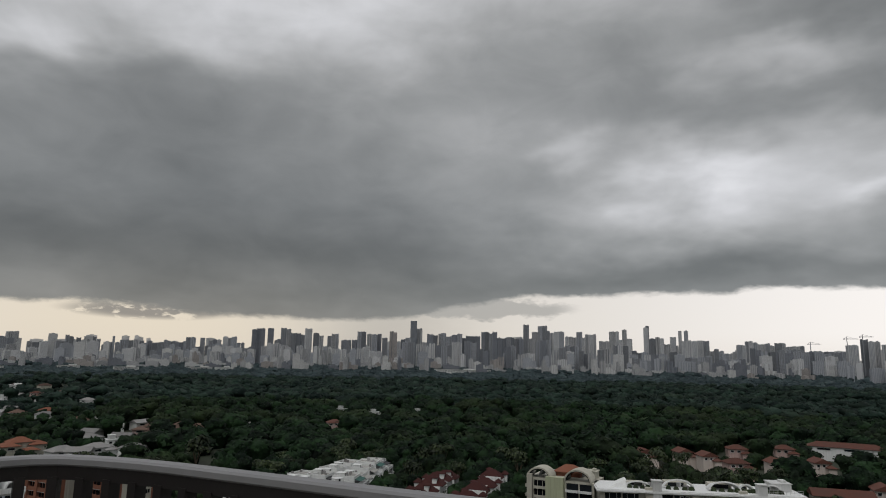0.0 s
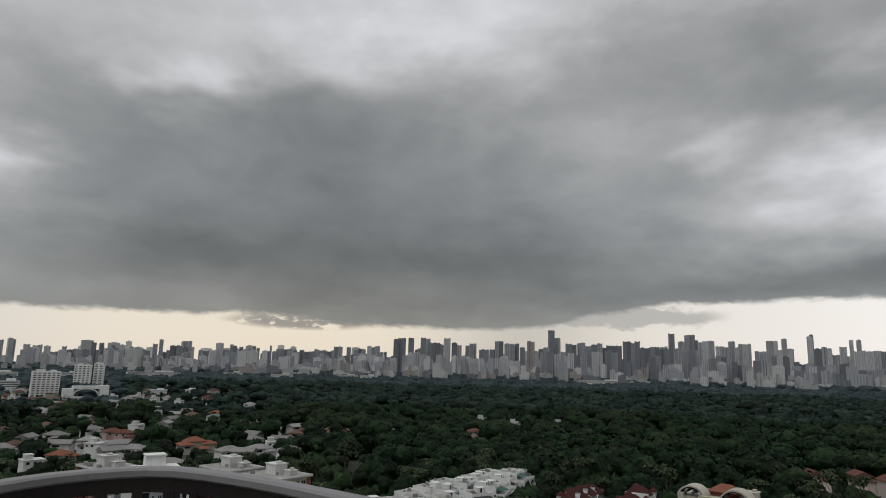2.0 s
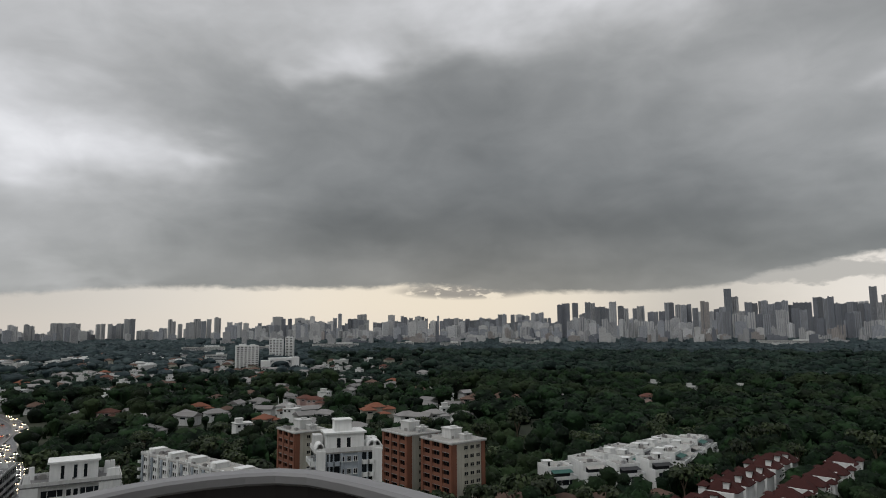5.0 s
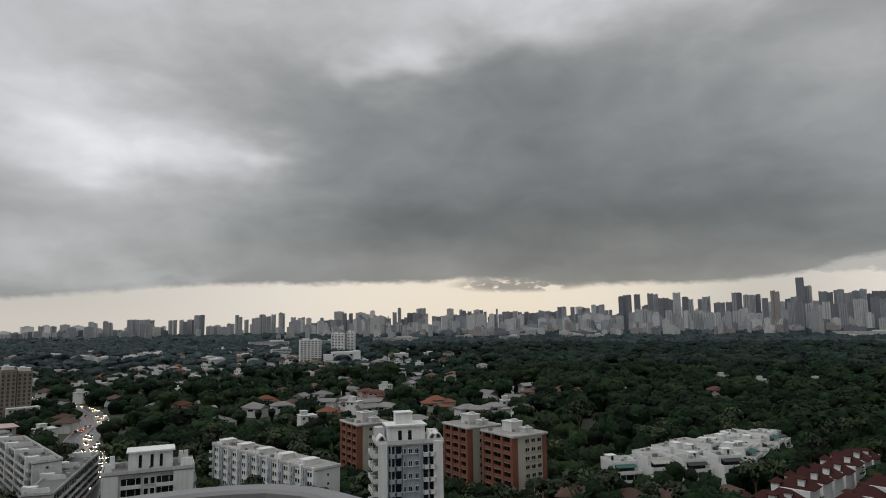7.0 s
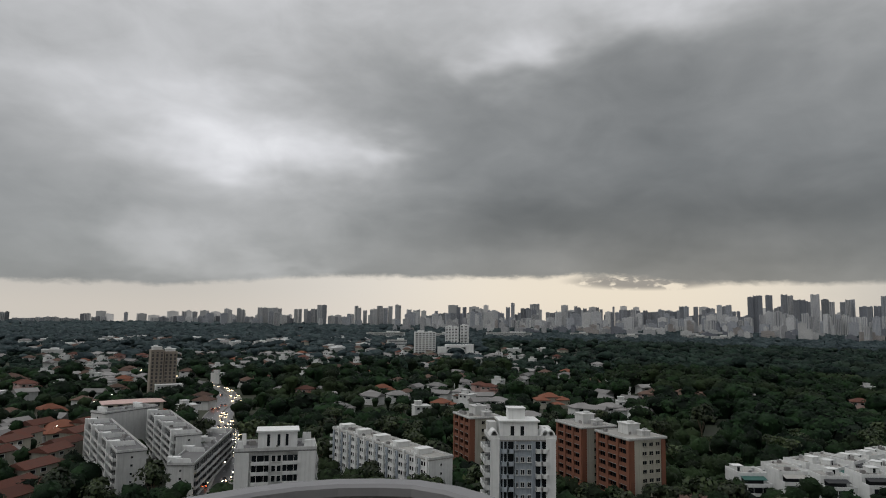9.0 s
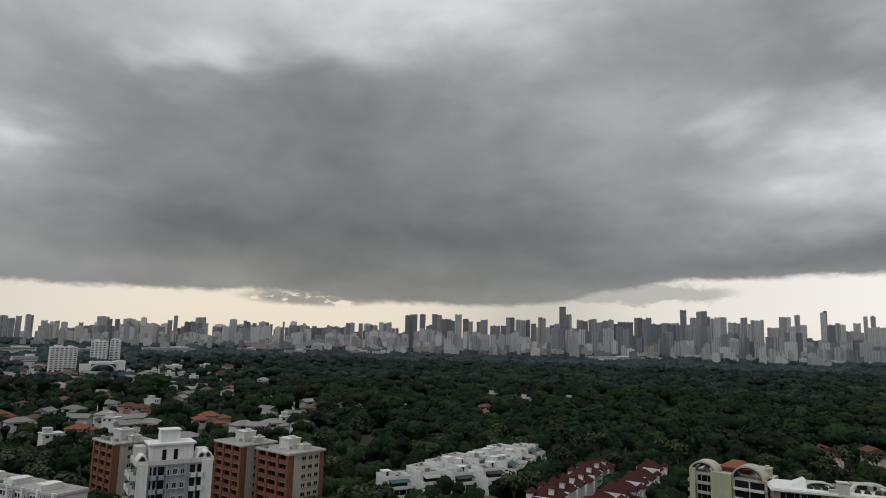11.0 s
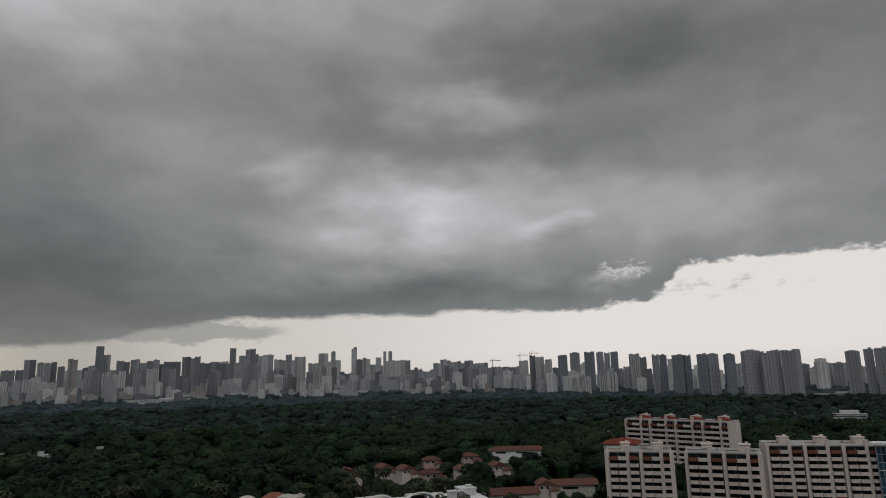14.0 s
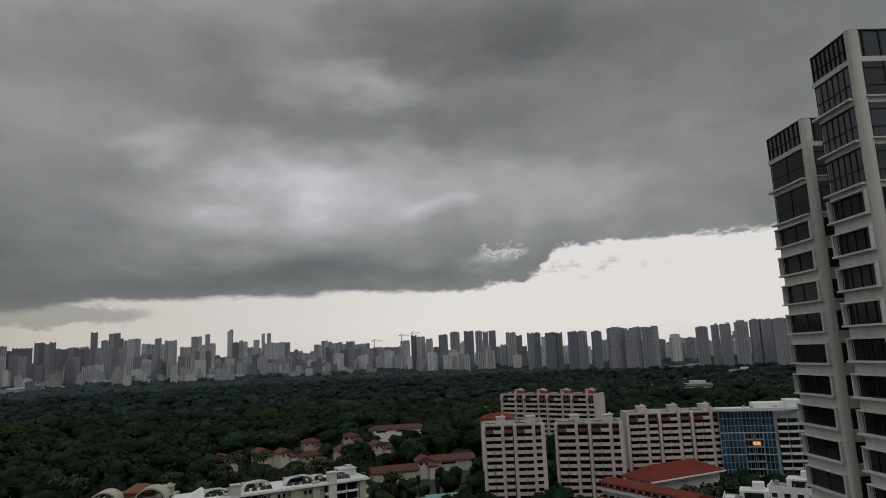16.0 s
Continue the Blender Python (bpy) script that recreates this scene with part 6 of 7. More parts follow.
# ---------------------------------------------------------------- peach high flats
def peach_flats(azimuth, d, turn, w, dep, storeys, seed, label, groups, sh=2.86):
    h = storeys * sh + 0.6
    t = thing("high_flats", spot(azimuth, d, 0, turn), label, "apartment block", "peach high flats")
    # shade behind the balconies is put into this wall's dark colour
    part("wall", Geo().box(0, 0, 0, w - 2.0, dep - 2.0, h), "recess", t, "recessed wall coloured dark for the shade behind the balconies")
    F, L, R = face_pose("front", w, dep), face_pose("left", w, dep), face_pose("right", w, dep)
    gw = w / groups
    for k in range(groups):
        x = -w / 2 + gw * (k + 0.5)
        # each group: end pier, two balcony stacks set forward and one set back
        part("pier", Geo().box(x - gw / 2 + 0.7, 0.6, 0, 1.3, 2.2, h + 0.6), "peach", t, "", F)
        part("pier", Geo().box(x + gw * 0.155, 0.9, 0, 1.3, 1.5, h + 2.6), "peach", t, "", F)
        balconies(t, F @ pose(x - gw * 0.14, 1.0, 0), gw * 0.52, 2, storeys, sh, 0.6, 2.3, 0.97, "peach", 1.25, top="terracotta")
        balconies(t, F @ pose(x + gw * 0.34, 1.0, 0), gw * 0.30, 1, storeys, sh, 0.6, 1.4, 0.9, "peach", 1.2, top="terracotta")
        roof_core(t, x + gw * 0.1, dep * 0.05, h, gw * 0.28, 4.5, 3.0, "peach")
        part("roof_screen", Geo().box(x - gw * 0.25, -dep / 2 + 1.2, h, gw * 0.32, 0.4, 1.4), "terracotta", t, "rust red roof screen")
    part("pier", Geo().box(w / 2 - 0.6, 0.6, 0, 1.6, 2.2, h + 0.4), "peach", t, "", F)
    if groups > 3:
        for k in range(groups):
            part("roof_cap", Geo().hip(-w / 2 + gw * (k + 0.62), -1.0, h + 0.9, gw * 0.5, dep * 0.5, 2.2, 0.3), "redtile", t, "small red tiled roof piece")
    for S in (L, R):
        part("wall_panel", Geo().box(0, 0.5, 0, dep - 2.6, 1.1, h), "peach", t, "", S)
    roof_edge(t, w - 1.0, dep - 1.6, h, "roofdeck", 0.1, 0.8)
    clutter(t, h, w, dep * 0.6, seed, 8)
    for k in range(-2, 3):
        c = spot(azimuth, d, 0, turn) @ Vector((k * w / 5, 0, 0))
        keep(c.x, c.y, max(dep * 0.65, w / 8))


peach_flats(41.15, 283, 0, 25.5, 14, 13, 51, "peach high block of flats with banded balconies", 2, 2.72)
peach_flats(47.5, 291, -2, 28.0, 14, 12, 52, "peach high block of flats with banded balconies", 2, 2.87)
peach_flats(54.1, 317, 14, 42.0, 14, 13, 53, "wide peach high block of flats with banded balconies", 3, 2.74)
peach_flats(44.6, 420, -28, 66.0, 14, 13, 54, "long peach block of flats with red roof pieces", 4, 2.94)


def red_annex():
    t = thing("annex", spot(39.9, 332, 0, -6), "peach wing with a flat red tiled roof", "building")
    part("wall", Geo().box(0, 0, 0, 15, 18, 34.5), "peach", t)
    part("roof", Geo().hip(0, 0, 34.5, 15, 18, 2.4, 0.8), "redtile", t, "red tile roof")
    windows(t, face_pose("left", 15, 18), 18, 2, 11, 2.86, 0.6, 0.4, 0.42, "peach", sill=False)
    keep(*spot(39.9, 332).translation.xy, 13)


red_annex()


# ---------------------------------------------------------------- blue glass block
def glass_block():
    t = thing("glass_apartments", spot(60.7, 325, 0, 12), "blue glass apartment block with a swept white roof edge", "apartment block")
    w, dep, h, sh = 36.0, 16.0, 36.5, 3.05
    part("wall", Geo().box(0, 0, 0, w, dep, h), "greyblue", t)
    F = face_pose("front", w, dep)
    cols, rows = 14, 12
    gw = 22.0
    pane = shared(("pane", "blue"), lambda: Geo().box(0, -0.1, 0.1, gw / cols - 0.16, 0.16, sh - 0.3), "glassblue")
    for i in range(cols):
        for k in range(rows):
            if 6 <= i <= 10 and k < 9:
                continue
            part("pane", pane, "", t, "", F @ pose(-w / 2 + gw * (i + 0.5) / cols, 0, k * sh))
    balconies(t, F @ pose(-w / 2 + gw * 0.61, -0.1, 0), gw * 0.33, 2, 9, sh, 0.0, 1.0, 0.97, "greyblue", 0.5)
    balconies(t, F @ pose(w / 2 - 6.6, -0.1, 0), 12.6, 3, 11, sh, 0.0, 1.6, 0.95, "white", 0.9)
    for i in range(cols + 1):
        part("mullion", Geo().box(0, -0.18, 0, 0.16, 0.3, h), "greyblue", t, "", F @ pose(-w / 2 + gw * i / cols, 0, 0))
    for k in range(1, rows):
        part("transom", Geo().box(-w / 2 + gw / 2, -0.2, k * sh - 0.08, gw, 0.2, 0.14 if k % 3 else 0.3), "white" if k % 3 == 0 else "greyblue", t, "", F)
    part("lit_room", Geo().box(-3.6, -0.16, 7 * sh + 0.9, 3.0, 0.1, 1.5), "warmroom", t, "warm orange light behind a balcony door", F)
    # swept roof edge
    rim = smooth_line([(-w / 2 - 1.5, -dep / 2 - 0.6), (-w / 4, -dep / 2 - 2.4), (w / 4, -dep / 2 - 2.4), (w / 2 + 2.0, -dep / 2 + 1.5)], 2.0)
    part("roof_edge", ribbon(rim, -0.5, 1.2, h + 0.8, h + 1.5), "white", t, "swept white roof edge")
    part("roof", Geo().box(0, 0, h, w, dep, 0.5).box(5, 2, h + 0.5, 14, 8, 2.4).box(14, 0, h + 0.5, 6, 9, 3.6), "white", t)
    clutter(t, h + 0.4, w, dep * 0.7, 61, 7)
    for k in (-12, 0, 12):
        c = spot(60.7, 325, 0, 12) @ Vector((k, 0, 0))
        keep(c.x, c.y, 11)


glass_block()


# ---------------------------------------------------------------- red-roofed hall and school block
def red_hall():
    t = thing("hall", pose(222, 162, 0, 0, 0, -9), "hall with a wide red pitched roof and white eaves", "hall")
    part("wall", Geo().box(0, 0, 0, 36, 13, 17.2), "offwhite", t)
    part("roof", Geo().hip(0, 0, 17.2, 36, 14, 4.4, 1.4), "redtile", t, "wide red tile roof")
    part("eaves", Geo().box(0, -8.5, 16.9, 38.8, 0.4, 0.5).box(19.4, 0, 16.9, 0.4, 16.6, 0.5), "white", t, "white eaves board")
    windows(t, face_pose("front", 36, 13), 34, 9, 4, 3.2, 1.0, 0.6, 0.5, "white")
    keep(210, 164, 11), keep(222, 162, 11), keep(236, 160, 11)
    s = thing("school_block", pose(188, 146, 0, 0, 0, -95), "red-roofed block with white and maroon storey bands", "building")
    w, dep, h = 40.0, 8.0, 18.6
    part("wall", Geo().box(0, 0, 0, w, dep, h), "offwhite", s)
    part("roof", Geo().hip(0, 0, h, w, dep, 1.4, 0.7, True), "redtile", s, "red tile roof")
    F = face_pose("front", w, dep)
    for k in range(5):
        part("storey_band", Geo().box(0, -0.5, 1.6 + k * 3.6, w, 1.0, 1.2), "white", s, "white parapet band", F)
        part("storey_band", Geo().box(0, -0.62, 2.8 + k * 3.6, w, 0.9, 0.3), "redtile", s, "maroon band", F)
    windows(s, F, w, 12, 5, 3.6, 1.4, 0.75, 0.4, "offwhite", sill=False)
    for k in range(-2, 3):
        keep(188 - k * 0.7, 146 + k * 8, 8)


red_hall()


def white_stack(azimuth, d, w, h, seed):
    """Low white flats with stepped roof terraces."""
    rng = random.Random(seed)
    t = thing("stepped_flats", spot(azimuth, d, 0, rng.uniform(-8, 8)), "low white stepped flats with roof terraces", "apartment block", "white stepped flats")
    part("wall", Geo().box(0, 0, 0, w, 12, h).box(w * 0.15, 2, h, w * 0.6, 7, 2.8).box(w * 0.25, 3, h + 2.8, w * 0.25, 4, 2.2), "white", t)
    part("parapet", Geo().box(0, -5.9, h, w, 0.25, 0.9).box(-w / 2 + 0.1, 0, h, 0.25, 12, 0.9).box(w / 2 - 0.1, 0, h, 0.25, 12, 0.9), "white", t)
    part("roof", Geo().box(0, 0, h + 0.02, w - 0.6, 11.4, 0.12), "roofdeck", t)
    windows(t, face_pose("front", w, 12), w, max(3, int(w // 3.4)), int(h // 3.0), 3.0, 0.5, 0.5, 0.5, "white")
    part("glass_door", Geo().box(w * 0.15, -1.56, h + 0.1, w * 0.4, 0.14, 2.1), "glass", t)
    clutter(t, h, w, 10, seed, 5)
    keep(d * math.sin(radians(azimuth)), d * math.cos(radians(azimuth)), w * 0.55)


white_stack(59.2, 252, 15, 13.5, 71)
white_stack(62.6, 262, 16, 16.0, 72)
white_stack(57.2, 240, 12, 11.0, 73)
white_stack(60.8, 236, 14, 9.5, 74)


def pavilion(azimuth, d, w):
    """A low open shelter with a pale turquoise barrel roof."""
    t = thing("pavilion", spot(azimuth, d, 0, 14), "low shelter with a pale turquoise curved roof", "pavilion", "turquoise shelters")
    part("roof", Geo().vault(0, 0, 4.2, 7.0, w, 1.3, 12, 0.2), "turquoise", t, "pale turquoise sheet roof", pose(0, 0, 0, 0, 0, 90))
    for x in (-w / 2 + 0.5, 0, w / 2 - 0.5):
        for y in (-3.1, 3.1):
            part("post", Geo().tube((x, y, 0), (x, y, 4.4), 0.12, 0.12, 8), "steel", t)
    c = spot(azimuth, d).translation
    keep(c.x, c.y, w * 0.6)
    q = spot(azimuth, d - 14).translation
    keep(q.x, q.y, w * 0.6)


pavilion(34.9, 300, 16)
pavilion(32.4, 293, 12)


# ---------------------------------------------------------------- houses
def house_kind(seed, w, dep, storeys, roof_mat, wall_mat, gable, wing):
    """Builds one house at the origin, to be copied."""
    rng = random.Random(seed)
    h = storeys * 3.1
    words = {"terracotta": "orange terracotta", "browntile": "brown tiled", "greytile": "grey", "redtile": "red tiled", "rusttile": "rust-brown tiled", "roofdeck": "pale flat"}[roof_mat]
    t = thing("house", pose(0, 0, 0), "%s house with a %s roof among trees" % ({"white": "white", "cream": "cream", "pink": "pink", "peach": "peach", "offwhite": "greyish white"}[wall_mat], words), "house", "houses among the trees")
    g = Geo().box(0, 0, 0, w, dep, h)
    if wing:
        g.box(w * 0.42, -dep * 0.45, 0, w * 0.5, dep * 0.7, h * 0.75)
    villa = wing and w >= 26
    if villa:
        g = Geo().box(-w * 0.05, dep * 0.1, 0, w * 0.5, dep * 0.55, h + 1.6).box(-w * 0.32, -dep * 0.15, 0, w * 0.36, dep * 0.7, h).box(w * 0.3, -dep * 0.05, 0, w * 0.38, dep * 0.6, h).box(w * 0.08, -dep * 0.5, 0, w * 0.3, dep * 0.4, h * 0.6)
    part("wall", g, wall_mat, t)
    if villa:
        for px, py, z, ww, dd, rise in ((-0.05, 0.1, h + 1.6, 0.5, 0.55, 3.2), (-0.32, -0.15, h, 0.36, 0.7, 2.6), (0.3, -0.05, h, 0.38, 0.6, 2.4), (0.08, -0.5, h * 0.6, 0.3, 0.4, 1.8)):
            part("roof", Geo().hip(px * w, py * dep, z, ww * w, dd * dep, rise, 0.9), roof_mat, t)
    elif roof_mat == "roofdeck":
        part("roof", Geo().box(0, 0, h, w + 0.8, dep + 0.8, 0.4).box(-w * 0.2, 0, h + 0.4, w * 0.4, dep * 0.5, 2.4).box(-w * 0.2, 0, h + 2.8, w * 0.45, dep * 0.56, 0.3), "offwhite", t)
    else:
        g = Geo().hip(0, 0, h, w, dep, min(w, dep) * 0.3, 0.8, gable)
        if wing:
            g.hip(w * 0.42, -dep * 0.45, h * 0.75, w * 0.5, dep * 0.7, min(w, dep) * 0.2, 0.7)
        part("roof", g, roof_mat, t)
    windows(t, pose(-w * 0.32, -dep * 0.5, 0) if villa else pose(-w * 0.12, -dep / 2, 0), w * (0.3 if villa else 0.7), 2 if storeys > 2 else 1, 1, 3.1, 0.2 + (storeys - 1) * 3.1, 0.5, 0.45, "white")
    return t


HOUSES = [house_kind(1, 13, 10, 2, "terracotta", "cream", False, True), house_kind(2, 11, 9, 2, "browntile", "white", False, True),
          house_kind(3, 14, 9, 2, "greytile", "offwhite", True, False), house_kind(4, 10, 9, 3, "roofdeck", "white", False, False),
          house_kind(5, 12, 11, 2, "browntile", "offwhite", False, False), house_kind(6, 15, 10, 2, "greytile", "white", False, True),
          house_kind(7, 12, 9, 3, "rusttile", "pink", False, True), house_kind(8, 26, 18, 2, "terracotta", "cream", False, True),
          house_kind(9, 30, 16, 2, "browntile", "pink", False, True), house_kind(10, 46, 11, 3, "rusttile", "white", False, False),
          house_kind(11, 9, 10, 3, "rusttile", "peach", True, True), house_kind(12, 25, 10, 2, "rusttile", "cream", True, False),
          house_kind(13, 14, 8, 3, "rusttile", "cream", True, False), house_kind(14, 9, 8, 2, "greytile", "white", True, True)]
FIRST = [True] * len(HOUSES)


def house(k, x, y, rz, z=0.0):
    m = pose(x, y, z, 0, 0, rz)
    if FIRST[k]:
        HOUSES[k].matrix_world = m
        FIRST[k] = False
    else:
        copy_thing(HOUSES[k], m)
    keep(x, y, (7, 6, 7, 6, 6, 7, 6, 13, 14, 14, 5, 11, 6, 5)[k])


def house_at(k, azimuth, d, turn=0.0):
    """A house that stands clear of the trees before it."""
    p = spot(azimuth, d).translation
    house(k, p.x, p.y, -azimuth + turn)
    wide = (8, 7, 9, 7, 8, 9, 8, 15, 17, 12, 6, 12)[k]
    if k > 5:
        CLEAR.append((radians(azimuth), d, wide + (10 if k == 9 else 2)))
    for near, r in ((14, wide), (28, wide * 0.8)):
        q = spot(azimuth, d - near).translation
        keep(q.x, q.y, r)
    if k in (9, 11):
        for side in (-1, 1):
            q = spot(azimuth + side * math.degrees((16 if k == 9 else 8) / d), d - 12).translation
            keep(q.x, q.y, 11)


# single houses that stand out
for k, a, d, tn in ((7, -32.2, 500, 15), (8, -23.4, 567, -10), (8, -21.0, 578, 20), (6, -38.4, 560, 20), (6, -37.6, 548, -15), (6, -9.2, 572, 10),
                    (3, -4.6, 600, 30), (3, -8.6, 714, 30), (3, -5.8, 676, 20), (5, -29.7, 462, 30), (2, -28.5, 455, -20), (5, -27.4, 470, 25), (3, -26.2, 480, 10),
                    (9, 31.3, 540, 3), (6, 27.2, 505, 10), (6, 23.9, 487, 12), (10, 26.6, 434, 25), (6, 23.8, 420, 25), (10, 19.9, 452, 25), (10, 21.7, 441, 25),
                    (10, 16.9, 438, 25), (10, 29.5, 449, 25), (11, 30.8, 362, 14), (11, 35.8, 392, 12), (10, 33.4, 372, 12),
                    (2, -12.5, 610, 40), (2, -15.8, 590, 40), (3, -2.0, 690, 40), (3, 4.0, 900, 40), (2, -24.5, 620, 40)):
    house_at(k, a, d, tn)
# terraces along the street, roofs in rows
for i in range(11):
    house((12, 12, 1, 12, 4, 12, 12, 1, 12, 4, 12)[i], -236 - i * 13, 64 + i * 7.0 - (i % 2) * 2, 118 + (i % 3) * 3)
    house((13, 12, 12, 13, 12, 13, 12, 12, 13, 12, 13)[i], -258 - i * 13, 52 + i * 6.6 + (i % 2) * 2, 118 + (i % 4) * 2)
for i in range(10):
    house(13 if i % 3 else 2, -288 - i * 13, 54 + i * 6.4, 116)
    house(13 if i % 2 else 5, -318 - i * 14, 52 + i * 6.4, 120)
house_at(7, -71.3, 388, 25)


def cream_block():
    t = thing("cream_block", spot(-66.9, 408, 0, 8), "cream block with a flat pink roof behind the courtyard", "building")
    part("wall", Geo().box(0, 0, 0, 30, 14, 16).box(0, -9, 0, 24, 6, 12.5), "cream", t)
    part("roof", Geo().hip(0, 0, 16, 30, 14, 1.6, 1.2), "pink", t, "flat pink roof")
    part("annex_roof", Geo().box(0, -9, 12.5, 25, 7, 0.5), "roofdeck", t)
    windows(t, face_pose("front", 30, 14), 28, 6, 1, 3.2, 12.6, 0.6, 0.6, "cream")
    keep(*spot(-66.9, 406).translation.xy, 15)


cream_block()
# dark roofs below the white terraces
for x, y in ((-84, 222), (-66, 226), (-52, 238), (-38, 246)):
    house(4, x, y, 20)
for x, y in ((40, 268), (62, 262), (120, 268)):
    house(1, x, y, 15)


def suburb():
    """Houses scattered through the garden suburb, in loose rows."""
    rng = random.Random(77)
    made = 0
    while made < 238:
        a = rng.uniform(-76, -24)
        d = math.sqrt(rng.uniform(400 ** 2, 1080 ** 2))
        if a > -34 and rng.random() < 0.6:
            continue
        x, y = d * math.sin(radians(a)), d * math.cos(radians(a))
        if any((x - p) ** 2 + (y - q) ** 2 < (r + 4) ** 2 for p, q, r in TAKEN):
            continue
        house(rng.choice((0, 1, 1, 2, 2, 2, 2, 3, 3, 4, 4, 5, 5, 5, 6)), x, y, -a + rng.choice((-25, 65, -40, 20)) + rng.uniform(-6, 6))
        made += 1


suburb()


def far_house(x, y, rz, k):
    p = FARS[k % 3]
    t = thing("far_house", pose(x, y, 0, 0, 0, rz), "small pale distant house between the trees", "house", "distant houses")
    part("wall", p[0], "", t)
    part("roof", p[1], "", t)
    keep(x, y, 9)


FARS = [(Geo().box(0, 0, 0, 18, 11, 9).mesh("wall", "white"), Geo().hip(0, 0, 9, 18, 11, 3.0).mesh("roof", "greytile")),
        (Geo().box(0, 0, 0, 26, 12, 10).mesh("wall", "offwhite"), Geo().box(0, 0, 10, 27, 13, 0.8).box(3, 0, 10.8, 10, 8, 2).mesh("roof", "white")),
        (Geo().box(0, 0, 0, 15, 11, 9).mesh("wall", "cream"), Geo().hip(0, 0, 9, 15, 11, 3.4).mesh("roof", "browntile"))]


def far_suburb():
    rng = random.Random(78)
    made = 0
    while made < 125:
        a = rng.uniform(-75, -30)
        d = math.sqrt(rng.uniform(1080 ** 2, 1800 ** 2))
        x, y = d * math.sin(radians(a)), d * math.cos(radians(a))
        if noise.noise(Vector((x / 260, y / 170, 4.1))) < 0.02:
            continue
        far_house(x, y, -a + rng.uniform(-30, 30), rng.randrange(3))
        made += 1
    for a, d in ((50.5, 1150), (52, 1100), (53.2, 1180), (54.4, 1060), (55.3, 1120), (56.5, 1000), (51.2, 1280), (57.4, 1080), (36.2, 700), (37.8, 720), (39.0, 690), (40.5, 640), (22.4, 2100), (25.0, 1900), (35.0, 1200), (54.0, 960), (55.4, 940), (53.0, 985)):
        x, y = d * math.sin(radians(a)), d * math.cos(radians(a))
        far_house(x, y, -a + 15, int(d))


far_suburb()


# ---------------------------------------------------------------- traffic
def car_kind():
    t = thing("car", pose(0, 0, 0), "car with its lights on in slow evening traffic", "car", "cars on the road")
    body = Geo().solid([(-2.1, -0.85, 0.35), (2.1, -0.85, 0.35), (2.1, 0.85, 0.35), (-2.1, 0.85, 0.35), (-2.15, -0.88, 0.85), (2.15, -0.88, 0.8), (2.15, 0.88, 0.8), (-2.15, 0.88, 0.85)],
                       [(3, 2, 1, 0), (4, 5, 6, 7), (0, 1, 5, 4), (1, 2, 6, 5), (2, 3, 7, 6), (3, 0, 4, 7)])
    tyres = Geo()
    for x in (-1.3, 1.3):
        for y in (-0.82, 0.82):
            tyres.tube((x, y - 0.1, 0.33), (x, y + 0.1, 0.33), 0.33, 0.33, 8)
    part("body", joined("body", [(body, "carpaint"), (tyres, "tyre")]), "", t)
    part("cabin", Geo().solid([(-1.6, -0.8, 0.82), (1.1, -0.8, 0.82), (1.1, 0.8, 0.82), (-1.6, 0.8, 0.82), (-1.1, -0.65, 1.42), (0.4, -0.65, 1.42), (0.4, 0.65, 1.42), (-1.1, 0.65, 1.42)],
                              [(4, 5, 6, 7), (0, 1, 5, 4), (1, 2, 6, 5), (2, 3, 7, 6), (3, 0, 4, 7)]), "glass", t)
    lights, tails = Geo(), Geo()
    for y in (-0.62, 0.62):
        lights.tube((2.1, y, 0.68), (2.22, y, 0.68), 0.27, 0.24, 8)
        tails.box(-2.16, y, 0.62, 0.08, 0.34, 0.16)
    part("headlights", lights, "headlight", t, "pair of lit headlights")
    part("tail_lights", tails, "taillight", t, "pair of lit red tail lights")
    return t


def traffic():
    rng = random.Random(9)
    first = car_kind()
    used = False
    step = 0
    while step < len(HIGHWAY) - 2:
        p, q = HIGHWAY[step], HIGHWAY[step + 1]
        d = (q - p).normalized()
        n = Vector((-d.y, d.x))
        dist = p.length
        for lane in (-7.6, -4.7, -1.9, 1.9, 4.7, 7.6):
            coming = lane < 0
            packed = 338 < dist < 408 and lane < 3
            coming = coming or packed
            busy = 0.97 if packed else (0.24 if coming and 400 < dist < 560 else (0.14 if coming else 0.05))
            if rng.random() > busy:
                continue
            c = p + n * lane + d * rng.uniform(-1, 1)
            m = pose(c.x, c.y, 0.12, 0, 0, math.degrees(math.atan2(d.y, d.x)) + (180 if coming else 0))
            if used:
                copy_thing(first, m)
            else:
                first.matrix_world, used = m, True
        step += 1


traffic()


def street_lamp(x, y, rz):
    t = thing("street_lamp", pose(x, y, 0, 0, 0, rz), "lit street lamp on a thin steel pole", "street lamp", "street lamps")
    part("pole", Geo().tube((0, 0, 0), (0, 0, 9), 0.12, 0.07, 8).tube((0, 0, 9), (1.6, 0, 9.3), 0.06, 0.05, 6), "steel", t)
    part("lamp_head", Geo().box(1.9, 0, 9.2, 0.9, 0.35, 0.15), "steel", t)
    part("lens", Geo().box(1.9, 0, 9.08, 0.8, 0.3, 0.12), "streetlight", t, "glowing lens")


for i, p in enumerate(STREET[4::7]):
    street_lamp(p.x + 4.2, p.y - 2.0, 120)


# ---------------------------------------------------------------- trees
def free(x, y, r=0.0):
    return all((x - a) ** 2 + (y - b) ** 2 > (c + r) ** 2 for a, b, c in TAKEN)


